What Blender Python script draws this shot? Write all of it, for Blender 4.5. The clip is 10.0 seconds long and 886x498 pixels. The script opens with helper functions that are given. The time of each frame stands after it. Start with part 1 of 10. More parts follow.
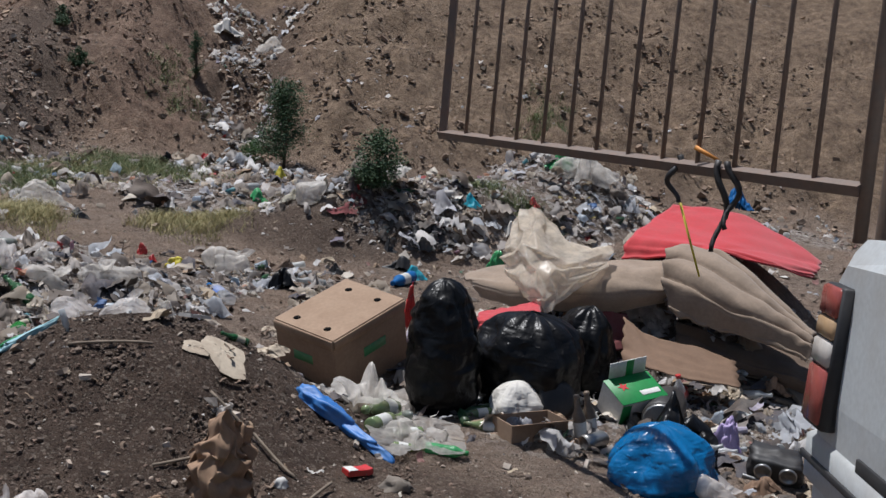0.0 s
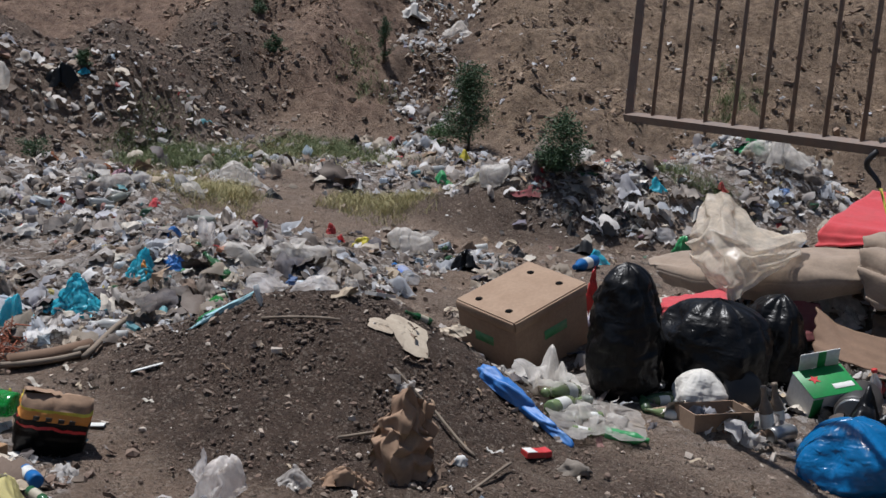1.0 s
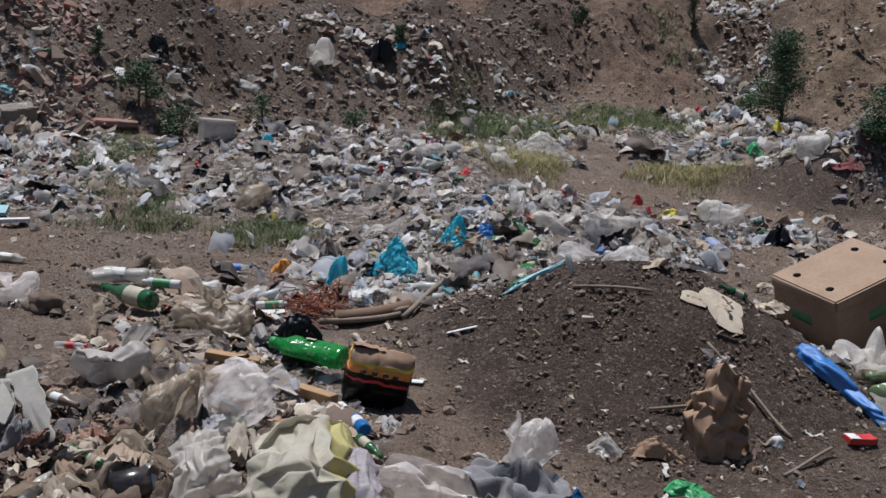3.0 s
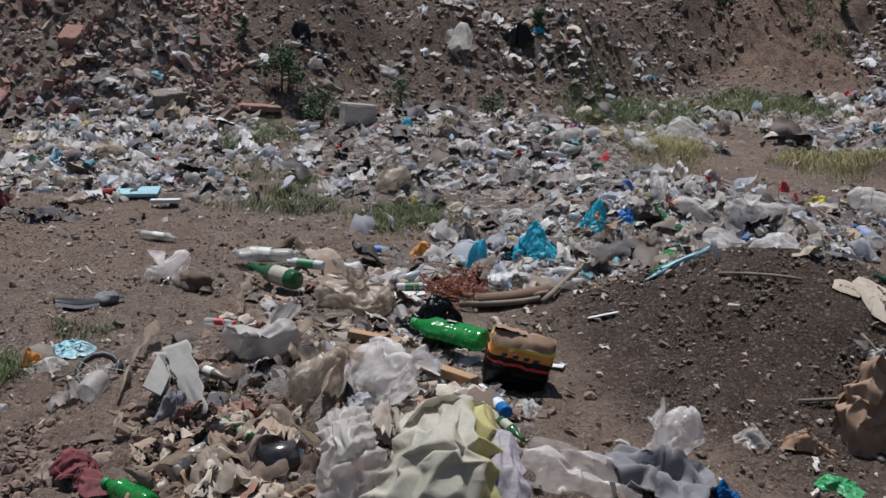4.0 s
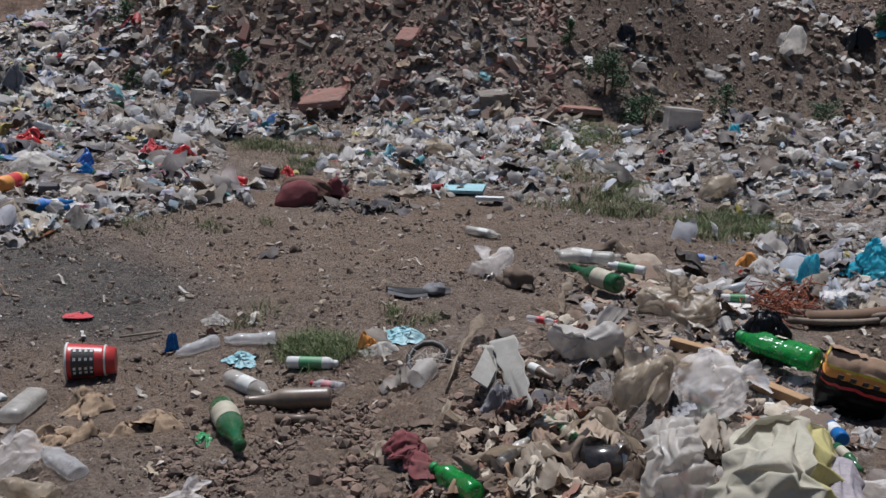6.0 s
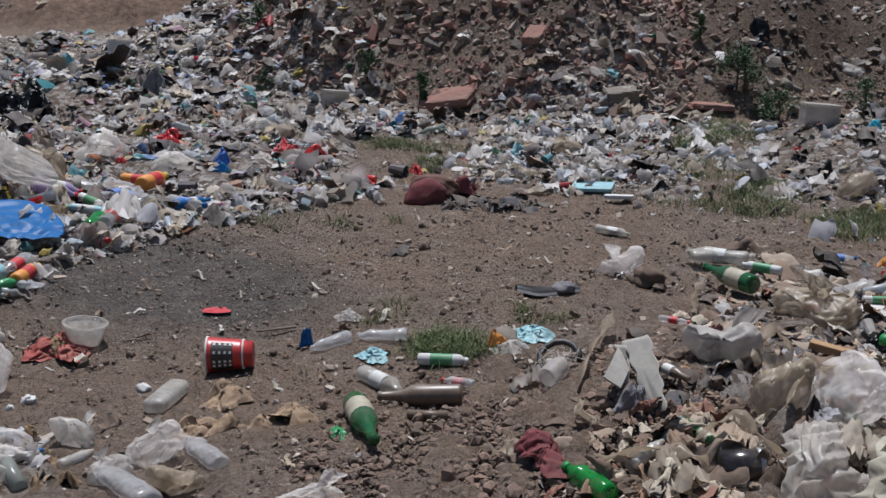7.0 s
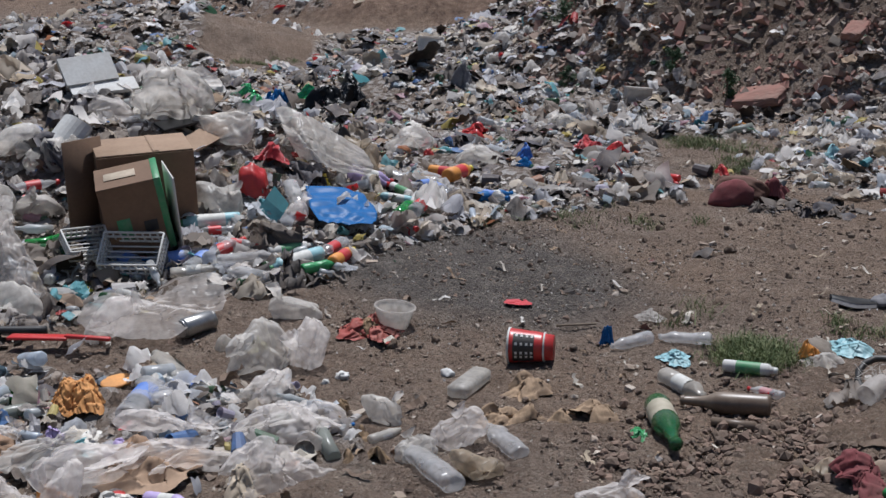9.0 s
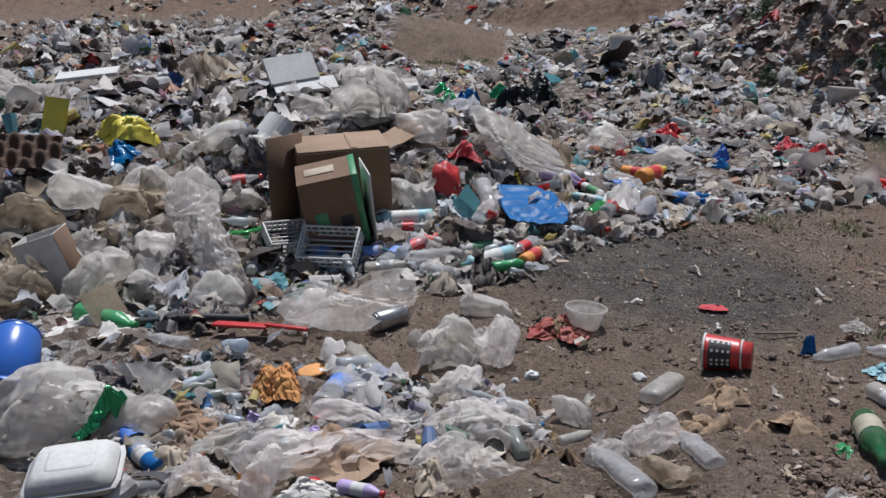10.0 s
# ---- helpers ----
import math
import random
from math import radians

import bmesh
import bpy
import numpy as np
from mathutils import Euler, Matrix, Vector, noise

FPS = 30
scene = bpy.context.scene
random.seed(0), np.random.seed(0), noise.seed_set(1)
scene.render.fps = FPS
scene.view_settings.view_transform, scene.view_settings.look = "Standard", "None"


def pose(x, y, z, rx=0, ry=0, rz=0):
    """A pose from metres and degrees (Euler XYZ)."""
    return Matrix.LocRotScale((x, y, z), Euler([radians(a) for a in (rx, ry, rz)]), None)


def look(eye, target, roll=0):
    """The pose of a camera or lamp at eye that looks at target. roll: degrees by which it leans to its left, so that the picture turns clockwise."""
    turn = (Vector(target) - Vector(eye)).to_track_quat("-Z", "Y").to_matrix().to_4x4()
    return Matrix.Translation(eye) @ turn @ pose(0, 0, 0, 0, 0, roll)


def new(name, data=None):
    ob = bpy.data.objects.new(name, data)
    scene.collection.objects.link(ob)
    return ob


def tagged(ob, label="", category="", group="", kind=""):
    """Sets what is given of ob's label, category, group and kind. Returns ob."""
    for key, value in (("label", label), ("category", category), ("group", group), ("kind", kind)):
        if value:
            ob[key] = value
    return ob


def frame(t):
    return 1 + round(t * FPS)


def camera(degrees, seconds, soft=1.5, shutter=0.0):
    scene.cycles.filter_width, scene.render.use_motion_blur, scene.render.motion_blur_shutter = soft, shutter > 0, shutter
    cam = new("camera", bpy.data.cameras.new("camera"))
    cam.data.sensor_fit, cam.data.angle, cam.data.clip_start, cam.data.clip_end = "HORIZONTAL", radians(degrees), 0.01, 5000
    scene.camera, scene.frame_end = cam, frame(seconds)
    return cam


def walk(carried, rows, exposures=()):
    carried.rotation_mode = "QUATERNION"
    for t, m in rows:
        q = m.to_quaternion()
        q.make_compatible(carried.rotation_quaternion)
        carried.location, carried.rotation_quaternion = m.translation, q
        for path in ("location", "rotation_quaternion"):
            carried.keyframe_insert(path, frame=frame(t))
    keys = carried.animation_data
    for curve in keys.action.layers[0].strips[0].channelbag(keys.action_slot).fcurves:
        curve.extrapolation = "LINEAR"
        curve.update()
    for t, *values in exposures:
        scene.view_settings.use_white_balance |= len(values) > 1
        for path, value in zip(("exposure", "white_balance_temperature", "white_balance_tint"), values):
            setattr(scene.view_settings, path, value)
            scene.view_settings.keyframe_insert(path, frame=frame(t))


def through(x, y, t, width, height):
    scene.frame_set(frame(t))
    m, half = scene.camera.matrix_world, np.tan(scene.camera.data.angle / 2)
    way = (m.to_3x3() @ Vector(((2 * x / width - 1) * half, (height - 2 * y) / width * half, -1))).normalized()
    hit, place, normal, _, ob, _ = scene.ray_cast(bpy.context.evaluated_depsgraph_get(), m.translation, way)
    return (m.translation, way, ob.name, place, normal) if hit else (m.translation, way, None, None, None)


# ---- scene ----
cam = camera(44.0, 10.0, soft=1.5)
PATH = [
    (0, (0.0, 0.0, 1.62), (0.0, 1.985, 1.376), 3.2),
    (0.5, (-0.002, -0.001, 1.619), (-0.166, 1.974, 1.35), 3.1),
    (1, (-0.002, -0.005, 1.616), (-0.329, 1.947, 1.325), 2.9),
    (1.5, (-0.009, -0.012, 1.611), (-0.474, 1.907, 1.292), 2.5),
    (2, (-0.026, -0.019, 1.608), (-0.626, 1.857, 1.266), 2.2),
    (2.5, (-0.045, -0.024, 1.605), (-0.768, 1.807, 1.252), 2.0),
    (4, (-0.101, -0.039, 1.585), (-1.14, 1.624, 1.192), 1.3),
    (4.5, (-0.127, -0.046, 1.576), (-1.285, 1.532, 1.164), 1.0),
    (5, (-0.151, -0.056, 1.575), (-1.452, 1.404, 1.156), 1.2),
    (5.5, (-0.165, -0.066, 1.576), (-1.553, 1.315, 1.17), 1.6),
    (7, (-0.193, -0.105, 1.575), (-1.79, 1.029, 1.169), 0.4),
    (7.5, (-0.201, -0.112, 1.573), (-1.867, 0.917, 1.164), 0.4),
    (8, (-0.213, -0.123, 1.569), (-1.945, 0.791, 1.161), 0.4),
    (8.5, (-0.23, -0.138, 1.567), (-2.015, 0.667, 1.157), 0.2),
    (9, (-0.243, -0.155, 1.564), (-2.08, 0.519, 1.152), 0.1),
    (9.5, (-0.255, -0.166, 1.557), (-2.139, 0.364, 1.147), 0.0),
    (10, (-0.272, -0.183, 1.553), (-2.198, 0.17, 1.143), -0.4),
]
walk(cam, [(t, look(eye, target, roll)) for t, eye, target, roll in PATH], [(0, 0.32, 6080, 10), (2, 0.31, 6020, 10), (5, 0.26, 5940, 10), (10, 0.24, 5960, 10)])


# world and sun
SUN_FROM = Vector((-0.58, 0.34, 2.3)).normalized()
world = bpy.data.worlds.new("sky")
scene.world = world
world.use_nodes = True
wn = world.node_tree.nodes
sky = wn.new("ShaderNodeTexSky")
sky.sky_type = "NISHITA"
sky.sun_disc = False
sky.sun_elevation = math.asin(SUN_FROM.z)
sky.sun_rotation = math.atan2(SUN_FROM.x, SUN_FROM.y)
wn["Background"].inputs["Strength"].default_value = 0.056
world.node_tree.links.new(sky.outputs["Color"], wn["Background"].inputs["Color"])
sun = new("sun", bpy.data.lights.new("sun", "SUN"))
sun.data.energy = 4.2
sun.data.angle = radians(0.53)
sun.data.color = (1.0, 0.96, 0.92)
sun.matrix_world = look(SUN_FROM * 40, (0, 0, 0))


# ---- materials ----
def lin(r, g, b):
    """Linear colour from 0-255 display values."""
    return tuple(((v / 255 + 0.055) / 1.055) ** 2.4 if v > 10 else v / 255 / 12.92 for v in (r, g, b)) + (1.0,)


def node(nt, kind, **values):
    n = nt.nodes.new(kind)
    for key, value in values.items():
        n.inputs[key.replace("_", " ")].default_value = value
    return n


def mixed(nt, fac, a, b):
    """A colour mix; fac, a and b are sockets or values."""
    m = nt.nodes.new("ShaderNodeMix")
    m.data_type = "RGBA"
    for socket, v in ((m.inputs[0], fac), (m.inputs[6], a), (m.inputs[7], b)):
        if isinstance(v, bpy.types.NodeSocket):
            nt.links.new(v, socket)
        else:
            socket.default_value = v
    return m.outputs[2]


def ramp(nt, fac, stops, constant=False):
    r = nt.nodes.new("ShaderNodeValToRGB")
    r.color_ramp.interpolation = "CONSTANT" if constant else "LINEAR"
    e = r.color_ramp.elements
    while len(e) < len(stops):
        e.new(0.5)
    for el, (at, col) in zip(e, stops):
        el.position, el.color = at, col
    nt.links.new(fac, r.inputs[0])
    return r.outputs[0]


def noise_tex(nt, vec, scale, detail=4.0, rough=0.6):
    n = node(nt, "ShaderNodeTexNoise", Scale=scale, Detail=detail, Roughness=rough)
    nt.links.new(vec, n.inputs["Vector"])
    return n.outputs["Fac"]


def base(name):
    m = bpy.data.materials.new(name)
    m.use_nodes = True
    nt = m.node_tree
    return m, nt, nt.nodes["Principled BSDF"], nt.nodes.new("ShaderNodeTexCoord").outputs["Object"]


def add_bump(nt, bsdf, height, strength, dist):
    b = node(nt, "ShaderNodeBump", Strength=strength, Distance=dist)
    nt.links.new(height, b.inputs["Height"])
    nt.links.new(b.outputs[0], bsdf.inputs["Normal"])


def mat(name, colour, rough=0.6, dirt=lin(96, 82, 70), dirty=0.35, scale=9.0, bump=0.3, dist=0.004, metal=0.0, alpha=1.0,
        through=0.0, spec=0.5, grain=60.0, sheen=0.0):
    """A surface with blotches of dirt, fine grain and relief."""
    m, nt, p, obj = base(name)
    n1 = noise_tex(nt, obj, scale, 5.0, 0.65)
    n2 = noise_tex(nt, obj, grain, 3.0, 0.6)
    blot = ramp(nt, n1, [(0.42, (0, 0, 0, 1)), (0.72, (dirty,) * 3 + (1,))])
    c = mixed(nt, blot, colour, dirt)
    dark = tuple(v * 0.72 for v in colour[:3]) + (1,)
    fine = ramp(nt, n2, [(0.3, (0, 0, 0, 1)), (0.7, (0.55, 0.55, 0.55, 1))])
    c = mixed(nt, fine, c, mixed(nt, blot, dark, dirt))
    nt.links.new(c, p.inputs["Base Color"])
    p.inputs["Roughness"].default_value = rough
    p.inputs["Metallic"].default_value = metal
    p.inputs["Alpha"].default_value = alpha
    p.inputs["Transmission Weight"].default_value = through
    p.inputs["Specular IOR Level"].default_value = spec
    p.inputs["Sheen Weight"].default_value = sheen
    if bump:
        add_bump(nt, p, n2 if dist < 0.003 else noise_tex(nt, obj, scale * 3, 5.0, 0.6), bump, dist)
    return m


def litter(name, stops, rough=0.5, alpha=1.0, bump=0.5, spec=0.5, dirty=0.6, dust=0.12, glow=0.0):
    """Loose litter in which each piece takes a colour of its own from the stops."""
    m, nt, p, obj = base(name)
    geo = nt.nodes.new("ShaderNodeNewGeometry")
    cols = [(i / len(stops), c) for i, c in enumerate(stops)]
    c = ramp(nt, geo.outputs["Random Per Island"], cols, True)
    n1 = noise_tex(nt, obj, 14.0, 5.0, 0.7)
    blot = ramp(nt, n1, [(0.38, (dust,) * 3 + (1,)), (0.72, (dirty,) * 3 + (1,))])
    nt.links.new(mixed(nt, blot, c, lin(112, 98, 86)), p.inputs["Base Color"])
    p.inputs["Roughness"].default_value = rough
    p.inputs["Alpha"].default_value = alpha
    p.inputs["Specular IOR Level"].default_value = spec
    add_bump(nt, p, noise_tex(nt, obj, 45.0, 4.0, 0.65), bump, 0.008)
    if glow:
        tr = nt.nodes.new("ShaderNodeBsdfTranslucent")
        nt.links.new(c, tr.inputs["Color"])
        mix = nt.nodes.new("ShaderNodeMixShader")
        mix.inputs[0].default_value = glow
        nt.links.new(p.outputs[0], mix.inputs[1])
        nt.links.new(tr.outputs[0], mix.inputs[2])
        nt.links.new(mix.outputs[0], nt.nodes["Material Output"].inputs["Surface"])
    return m


def film_mat(name, colour, rough, dirt, dirty, alpha, glow=0.0):
    """Thin crushed plastic: dirt blotches and sharp small creases in the relief; thinner where it is clean."""
    m, nt, p, obj = base(name)
    n1 = noise_tex(nt, obj, 8.0, 5.0, 0.65)
    blot = ramp(nt, n1, [(0.45, (0, 0, 0, 1)), (0.75, (dirty,) * 3 + (1,))])
    nt.links.new(mixed(nt, blot, colour, dirt), p.inputs["Base Color"])
    p.inputs["Roughness"].default_value = rough
    p.inputs["Specular IOR Level"].default_value = 0.45
    prev = None
    for scale, strength, dist in ((9.0, 0.4, 0.01), (28.0, 0.65, 0.006), (70.0, 0.35, 0.002)):
        v = node(nt, "ShaderNodeTexNoise", Scale=scale, Detail=2.0, Distortion=0.8)
        v.noise_type = "RIDGED_MULTIFRACTAL"
        nt.links.new(obj, v.inputs["Vector"])
        b = node(nt, "ShaderNodeBump", Strength=strength, Distance=dist)
        nt.links.new(v.outputs["Fac"], b.inputs["Height"])
        if prev:
            nt.links.new(prev, b.inputs["Normal"])
        prev = b.outputs[0]
    nt.links.new(prev, p.inputs["Normal"])
    if glow:
        tr = nt.nodes.new("ShaderNodeBsdfTranslucent")
        tr.inputs["Color"].default_value = colour
        mix = nt.nodes.new("ShaderNodeMixShader")
        mix.inputs[0].default_value = glow
        nt.links.new(p.outputs[0], mix.inputs[1])
        nt.links.new(tr.outputs[0], mix.inputs[2])
        out = mix.outputs[0]
        if alpha < 1:
            clear = nt.nodes.new("ShaderNodeBsdfTransparent")
            last = nt.nodes.new("ShaderNodeMixShader")
            n2 = noise_tex(nt, obj, 16.0, 3.0, 0.6)
            nt.links.new(ramp(nt, n2, [(0.3, (alpha * 0.6,) * 3 + (1,)), (0.7, (min(1.0, alpha * 1.35),) * 3 + (1,))]), last.inputs[0])
            nt.links.new(clear.outputs[0], last.inputs[1])
            nt.links.new(out, last.inputs[2])
            out = last.outputs[0]
        nt.links.new(out, nt.nodes["Material Output"].inputs["Surface"])
    return m


M = {}
M["cardboard"] = mat("cardboard", lin(152, 127, 104), 0.85, lin(116, 90, 68), 0.5, 6, 0.15, 0.002)
# darker cardboard; on the two leaning cartons it carries the shade of their walls
M["cardboard_dark"] = mat("cardboard_dark", lin(118, 93, 73), 0.85, lin(90, 69, 53), 0.5, 6, 0.2, 0.002)
M["card_white"] = mat("card_white", lin(206, 202, 194), 0.8, lin(150, 138, 122), 0.4, 8, 0.15, 0.002)
M["paper"] = mat("paper", lin(182, 168, 148), 0.9, lin(120, 100, 82), 0.5, 9, 0.4, 0.003)
M["paper_brown"] = mat("paper_brown", lin(150, 122, 98), 0.9, lin(92, 74, 60), 0.6, 7, 0.5, 0.004)
M["black_plastic"] = film_mat("black_plastic", lin(13, 13, 14), 0.36, lin(40, 37, 34), 0.25, 1.0)
M["black_plastic"].node_tree.nodes["Principled BSDF"].inputs["Specular IOR Level"].default_value = 0.22
M["black_matt"] = mat("black_matt", lin(38, 37, 37), 0.55, lin(80, 72, 64), 0.4, 8, 0.4, 0.004)
M["film_clear"] = film_mat("film_clear", lin(242, 236, 231), 0.27, lin(206, 194, 182), 0.3, 0.45, 0.7)
M["film_white"] = film_mat("film_white", lin(224, 219, 212), 0.34, lin(170, 157, 144), 0.5, 0.66, 0.62)
M["film_beige"] = film_mat("film_beige", lin(184, 169, 148), 0.36, lin(128, 110, 92), 0.75, 0.7, 0.5)
M["film_grey"] = film_mat("film_grey", lin(192, 185, 178), 0.5, lin(132, 120, 108), 0.6, 0.95, 0.35)
M["film_cream"] = film_mat("film_cream", lin(238, 228, 212), 0.3, lin(200, 184, 160), 0.3, 0.52, 0.55)
M["sack"] = film_mat("sack", lin(198, 192, 174), 0.8, lin(140, 126, 108), 0.6, 0.995, 0.3)
M["print_grey"] = mat("print_grey", lin(150, 142, 144), 0.7, lin(86, 76, 84), 0.95, 34, 0.4, 0.002)
M["card_grey"] = mat("card_grey", lin(150, 146, 138), 0.85, lin(122, 110, 98), 0.5, 9, 0.2, 0.002)
M["sack_yellow"] = film_mat("sack_yellow", lin(206, 196, 134), 0.75, lin(140, 128, 92), 0.55, 0.99, 0.25)
M["blue_bag"] = film_mat("blue_bag", lin(18, 94, 144), 0.22, lin(12, 58, 88), 0.5, 1.0)
M["blue_tarp"] = mat("blue_tarp", lin(40, 106, 176), 0.5, lin(120, 150, 180), 0.4, 14, 0.5, 0.004)
M["blue_plastic"] = mat("blue_plastic", lin(30, 94, 152), 0.45, lin(70, 100, 130), 0.35, 10, 0.2, 0.003, spec=0.15)
M["teal_film"] = film_mat("teal_film", lin(64, 182, 204), 0.35, lin(100, 140, 144), 0.4, 0.95, 0.3)
M["teal_pale"] = mat("teal_pale", lin(140, 182, 188), 0.5, lin(120, 116, 108), 0.4, 9, 0.5, 0.005)
M["green_film"] = film_mat("green_film", lin(70, 158, 98), 0.35, lin(100, 122, 96), 0.5, 1.0, 0.2)
M["green_foil"] = mat("green_foil", lin(52, 150, 92), 0.25, lin(90, 130, 100), 0.3, 12, 0.5, 0.004, metal=0.5)
M["green_card"] = mat("green_card", lin(30, 128, 62), 0.5, lin(70, 96, 66), 0.3, 9, 0.15, 0.002)
M["green_glass"] = mat("green_glass", lin(30, 92, 48), 0.14, lin(96, 104, 84), 0.5, 9, 0.08, 0.001, alpha=0.82)
M["green_pet"] = film_mat("green_pet", lin(38, 142, 62), 0.16, lin(80, 120, 76), 0.4, 0.82, 0.3)
M["glass_pale"] = mat("glass_pale", lin(122, 142, 96), 0.2, lin(120, 112, 94), 0.6, 9, 0.08, 0.001, alpha=0.8)
M["brown_glass"] = mat("brown_glass", lin(96, 80, 66), 0.4, lin(138, 124, 108), 0.9, 7, 0.1, 0.002)
M["pet"] = film_mat("pet", lin(222, 222, 222), 0.16, lin(160, 150, 138), 0.6, 0.42, 0.35)
M["pet_dull"] = film_mat("pet_dull", lin(204, 199, 190), 0.28, lin(146, 133, 118), 0.7, 0.66, 0.35)
M["black_glass"] = mat("black_glass", lin(40, 38, 38), 0.2, lin(110, 100, 90), 0.6, 9, 0.1, 0.002)
M["label_white"] = mat("label_white", lin(206, 206, 200), 0.6, lin(140, 130, 116), 0.4, 12, 0.1, 0.002)
M["label_dirty"] = mat("label_dirty", lin(172, 164, 144), 0.65, lin(120, 110, 92), 0.5, 14, 0.1, 0.002)
M["label_red"] = mat("label_red", lin(190, 40, 44), 0.5, lin(140, 90, 80), 0.3, 12, 0.1, 0.002)
M["label_blue"] = mat("label_blue", lin(66, 110, 190), 0.5, lin(150, 160, 175), 0.4, 12, 0.1, 0.002)
M["label_green"] = mat("label_green", lin(60, 132, 84), 0.5, lin(150, 150, 130), 0.3, 12, 0.1, 0.002)
M["red_plastic"] = mat("red_plastic", lin(186, 46, 44), 0.38, lin(130, 64, 54), 0.35, 10, 0.2, 0.003)
M["red_faded"] = mat("red_faded", lin(150, 66, 56), 0.7, lin(140, 104, 88), 0.6, 14, 0.3, 0.003)
M["red_cloth"] = mat("red_cloth", lin(186, 46, 52), 0.9, lin(150, 70, 66), 0.35, 8, 0.5, 0.003, sheen=0.3)
M["maroon_cloth"] = mat("maroon_cloth", lin(112, 56, 58), 0.95, lin(90, 74, 66), 0.5, 8, 0.6, 0.004)
M["carpet"] = mat("carpet", lin(146, 128, 110), 0.95, lin(108, 92, 76), 0.5, 9, 0.6, 0.004, sheen=0.2)
M["sack_brown"] = mat("sack_brown", lin(92, 60, 46), 0.8, lin(92, 66, 54), 0.5, 8, 0.4, 0.004)
M["carpet_dark"] = mat("carpet_dark", lin(104, 88, 74), 0.95, lin(76, 64, 54), 0.5, 9, 0.6, 0.004)
M["grey_cloth"] = mat("grey_cloth", lin(120, 118, 120), 0.95, lin(88, 80, 72), 0.5, 9, 0.6, 0.004)
M["wood"] = mat("wood", lin(160, 126, 88), 0.75, lin(104, 82, 62), 0.5, 12, 0.3, 0.002)
M["wood_grey"] = mat("wood_grey", lin(128, 114, 98), 0.85, lin(88, 76, 64), 0.5, 12, 0.4, 0.003)
M["rust"] = mat("rust", lin(112, 98, 88), 0.7, lin(126, 96, 76), 0.5, 16, 0.4, 0.002)
M["rust_wire"] = mat("rust_wire", lin(140, 76, 50), 0.85, lin(90, 60, 46), 0.5, 16, 0.3, 0.002)
M["tin"] = mat("tin", lin(168, 168, 166), 0.35, lin(110, 100, 90), 0.5, 12, 0.3, 0.003, metal=0.8)
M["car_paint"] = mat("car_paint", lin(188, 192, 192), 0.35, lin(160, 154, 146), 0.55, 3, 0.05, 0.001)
M["rubber"] = mat("rubber", lin(34, 34, 36), 0.6, lin(70, 66, 62), 0.3, 12, 0.2, 0.002)
M["lamp_red"] = mat("lamp_red", lin(150, 76, 68), 0.25, lin(112, 62, 56), 0.4, 9, 0.05, 0.001)
M["lamp_amber"] = mat("lamp_amber", lin(176, 146, 110), 0.25, lin(150, 130, 110), 0.4, 9, 0.05, 0.001)
M["lamp_clear"] = mat("lamp_clear", lin(196, 190, 182), 0.2, lin(150, 140, 130), 0.3, 6, 0.05, 0.001)
M["styrofoam"] = mat("styrofoam", lin(198, 197, 193), 0.8, lin(160, 150, 136), 0.35, 8, 0.3, 0.003)
M["yellow_plastic"] = mat("yellow_plastic", lin(206, 190, 60), 0.5, lin(150, 136, 70), 0.35, 9, 0.3, 0.003)
M["orange_plastic"] = mat("orange_plastic", lin(212, 140, 60), 0.6, lin(160, 110, 60), 0.4, 9, 0.4, 0.004)
M["orange_pale"] = mat("orange_pale", lin(206, 146, 84), 0.75, lin(170, 122, 76), 0.6, 16, 0.5, 0.005)
M["blue_bright"] = mat("blue_bright", lin(56, 104, 186), 0.3, lin(84, 110, 150), 0.35, 8, 0.15, 0.002)
M["purple_plastic"] = mat("purple_plastic", lin(172, 154, 196), 0.5, lin(120, 110, 120), 0.35, 9, 0.3, 0.003)
M["brick"] = mat("brick", lin(142, 102, 90), 0.95, lin(122, 102, 90), 0.95, 5, 0.7, 0.008)
M["stone"] = mat("stone", lin(122, 113, 103), 0.9, lin(100, 90, 78), 0.6, 12, 0.6, 0.005)
M["food"] = mat("food", lin(140, 116, 88), 0.9, lin(66, 52, 42), 0.8, 22, 0.7, 0.005)
M["crust"] = mat("crust", lin(156, 132, 106), 0.9, lin(74, 58, 48), 0.75, 14, 0.6, 0.004)
M["leaf"] = mat("leaf", lin(72, 104, 54), 0.7, lin(54, 80, 44), 0.5, 9, 0.0)
M["leaf_dark"] = mat("leaf_dark", lin(62, 88, 54), 0.7, lin(40, 60, 36), 0.5, 9, 0.0)
M["bark"] = mat("bark", lin(92, 76, 62), 0.9, lin(70, 58, 48), 0.5, 20, 0.5, 0.004)
M["grass"] = litter("grass", [lin(104, 118, 68), lin(88, 106, 58), lin(126, 130, 84), lin(78, 98, 52)], 0.7, bump=0.0, dirty=0.2)
M["grass_dry"] = litter("grass_dry", [lin(168, 156, 106), lin(180, 166, 118), lin(150, 144, 98), lin(136, 134, 90)], 0.8, bump=0.0, dirty=0.1)
M["lit_film"] = litter("lit_film", [lin(*c) for c in ((220, 217, 214), (196, 190, 185), (230, 228, 226), (172, 164, 157), (206, 196, 182), (194, 194, 199), (222, 218, 214), (150, 141, 133), (206, 209, 214),
                       (184, 172, 157), (212, 206, 201))], 0.6, spec=0.25, dust=0.12, dirty=0.5, glow=0.58)
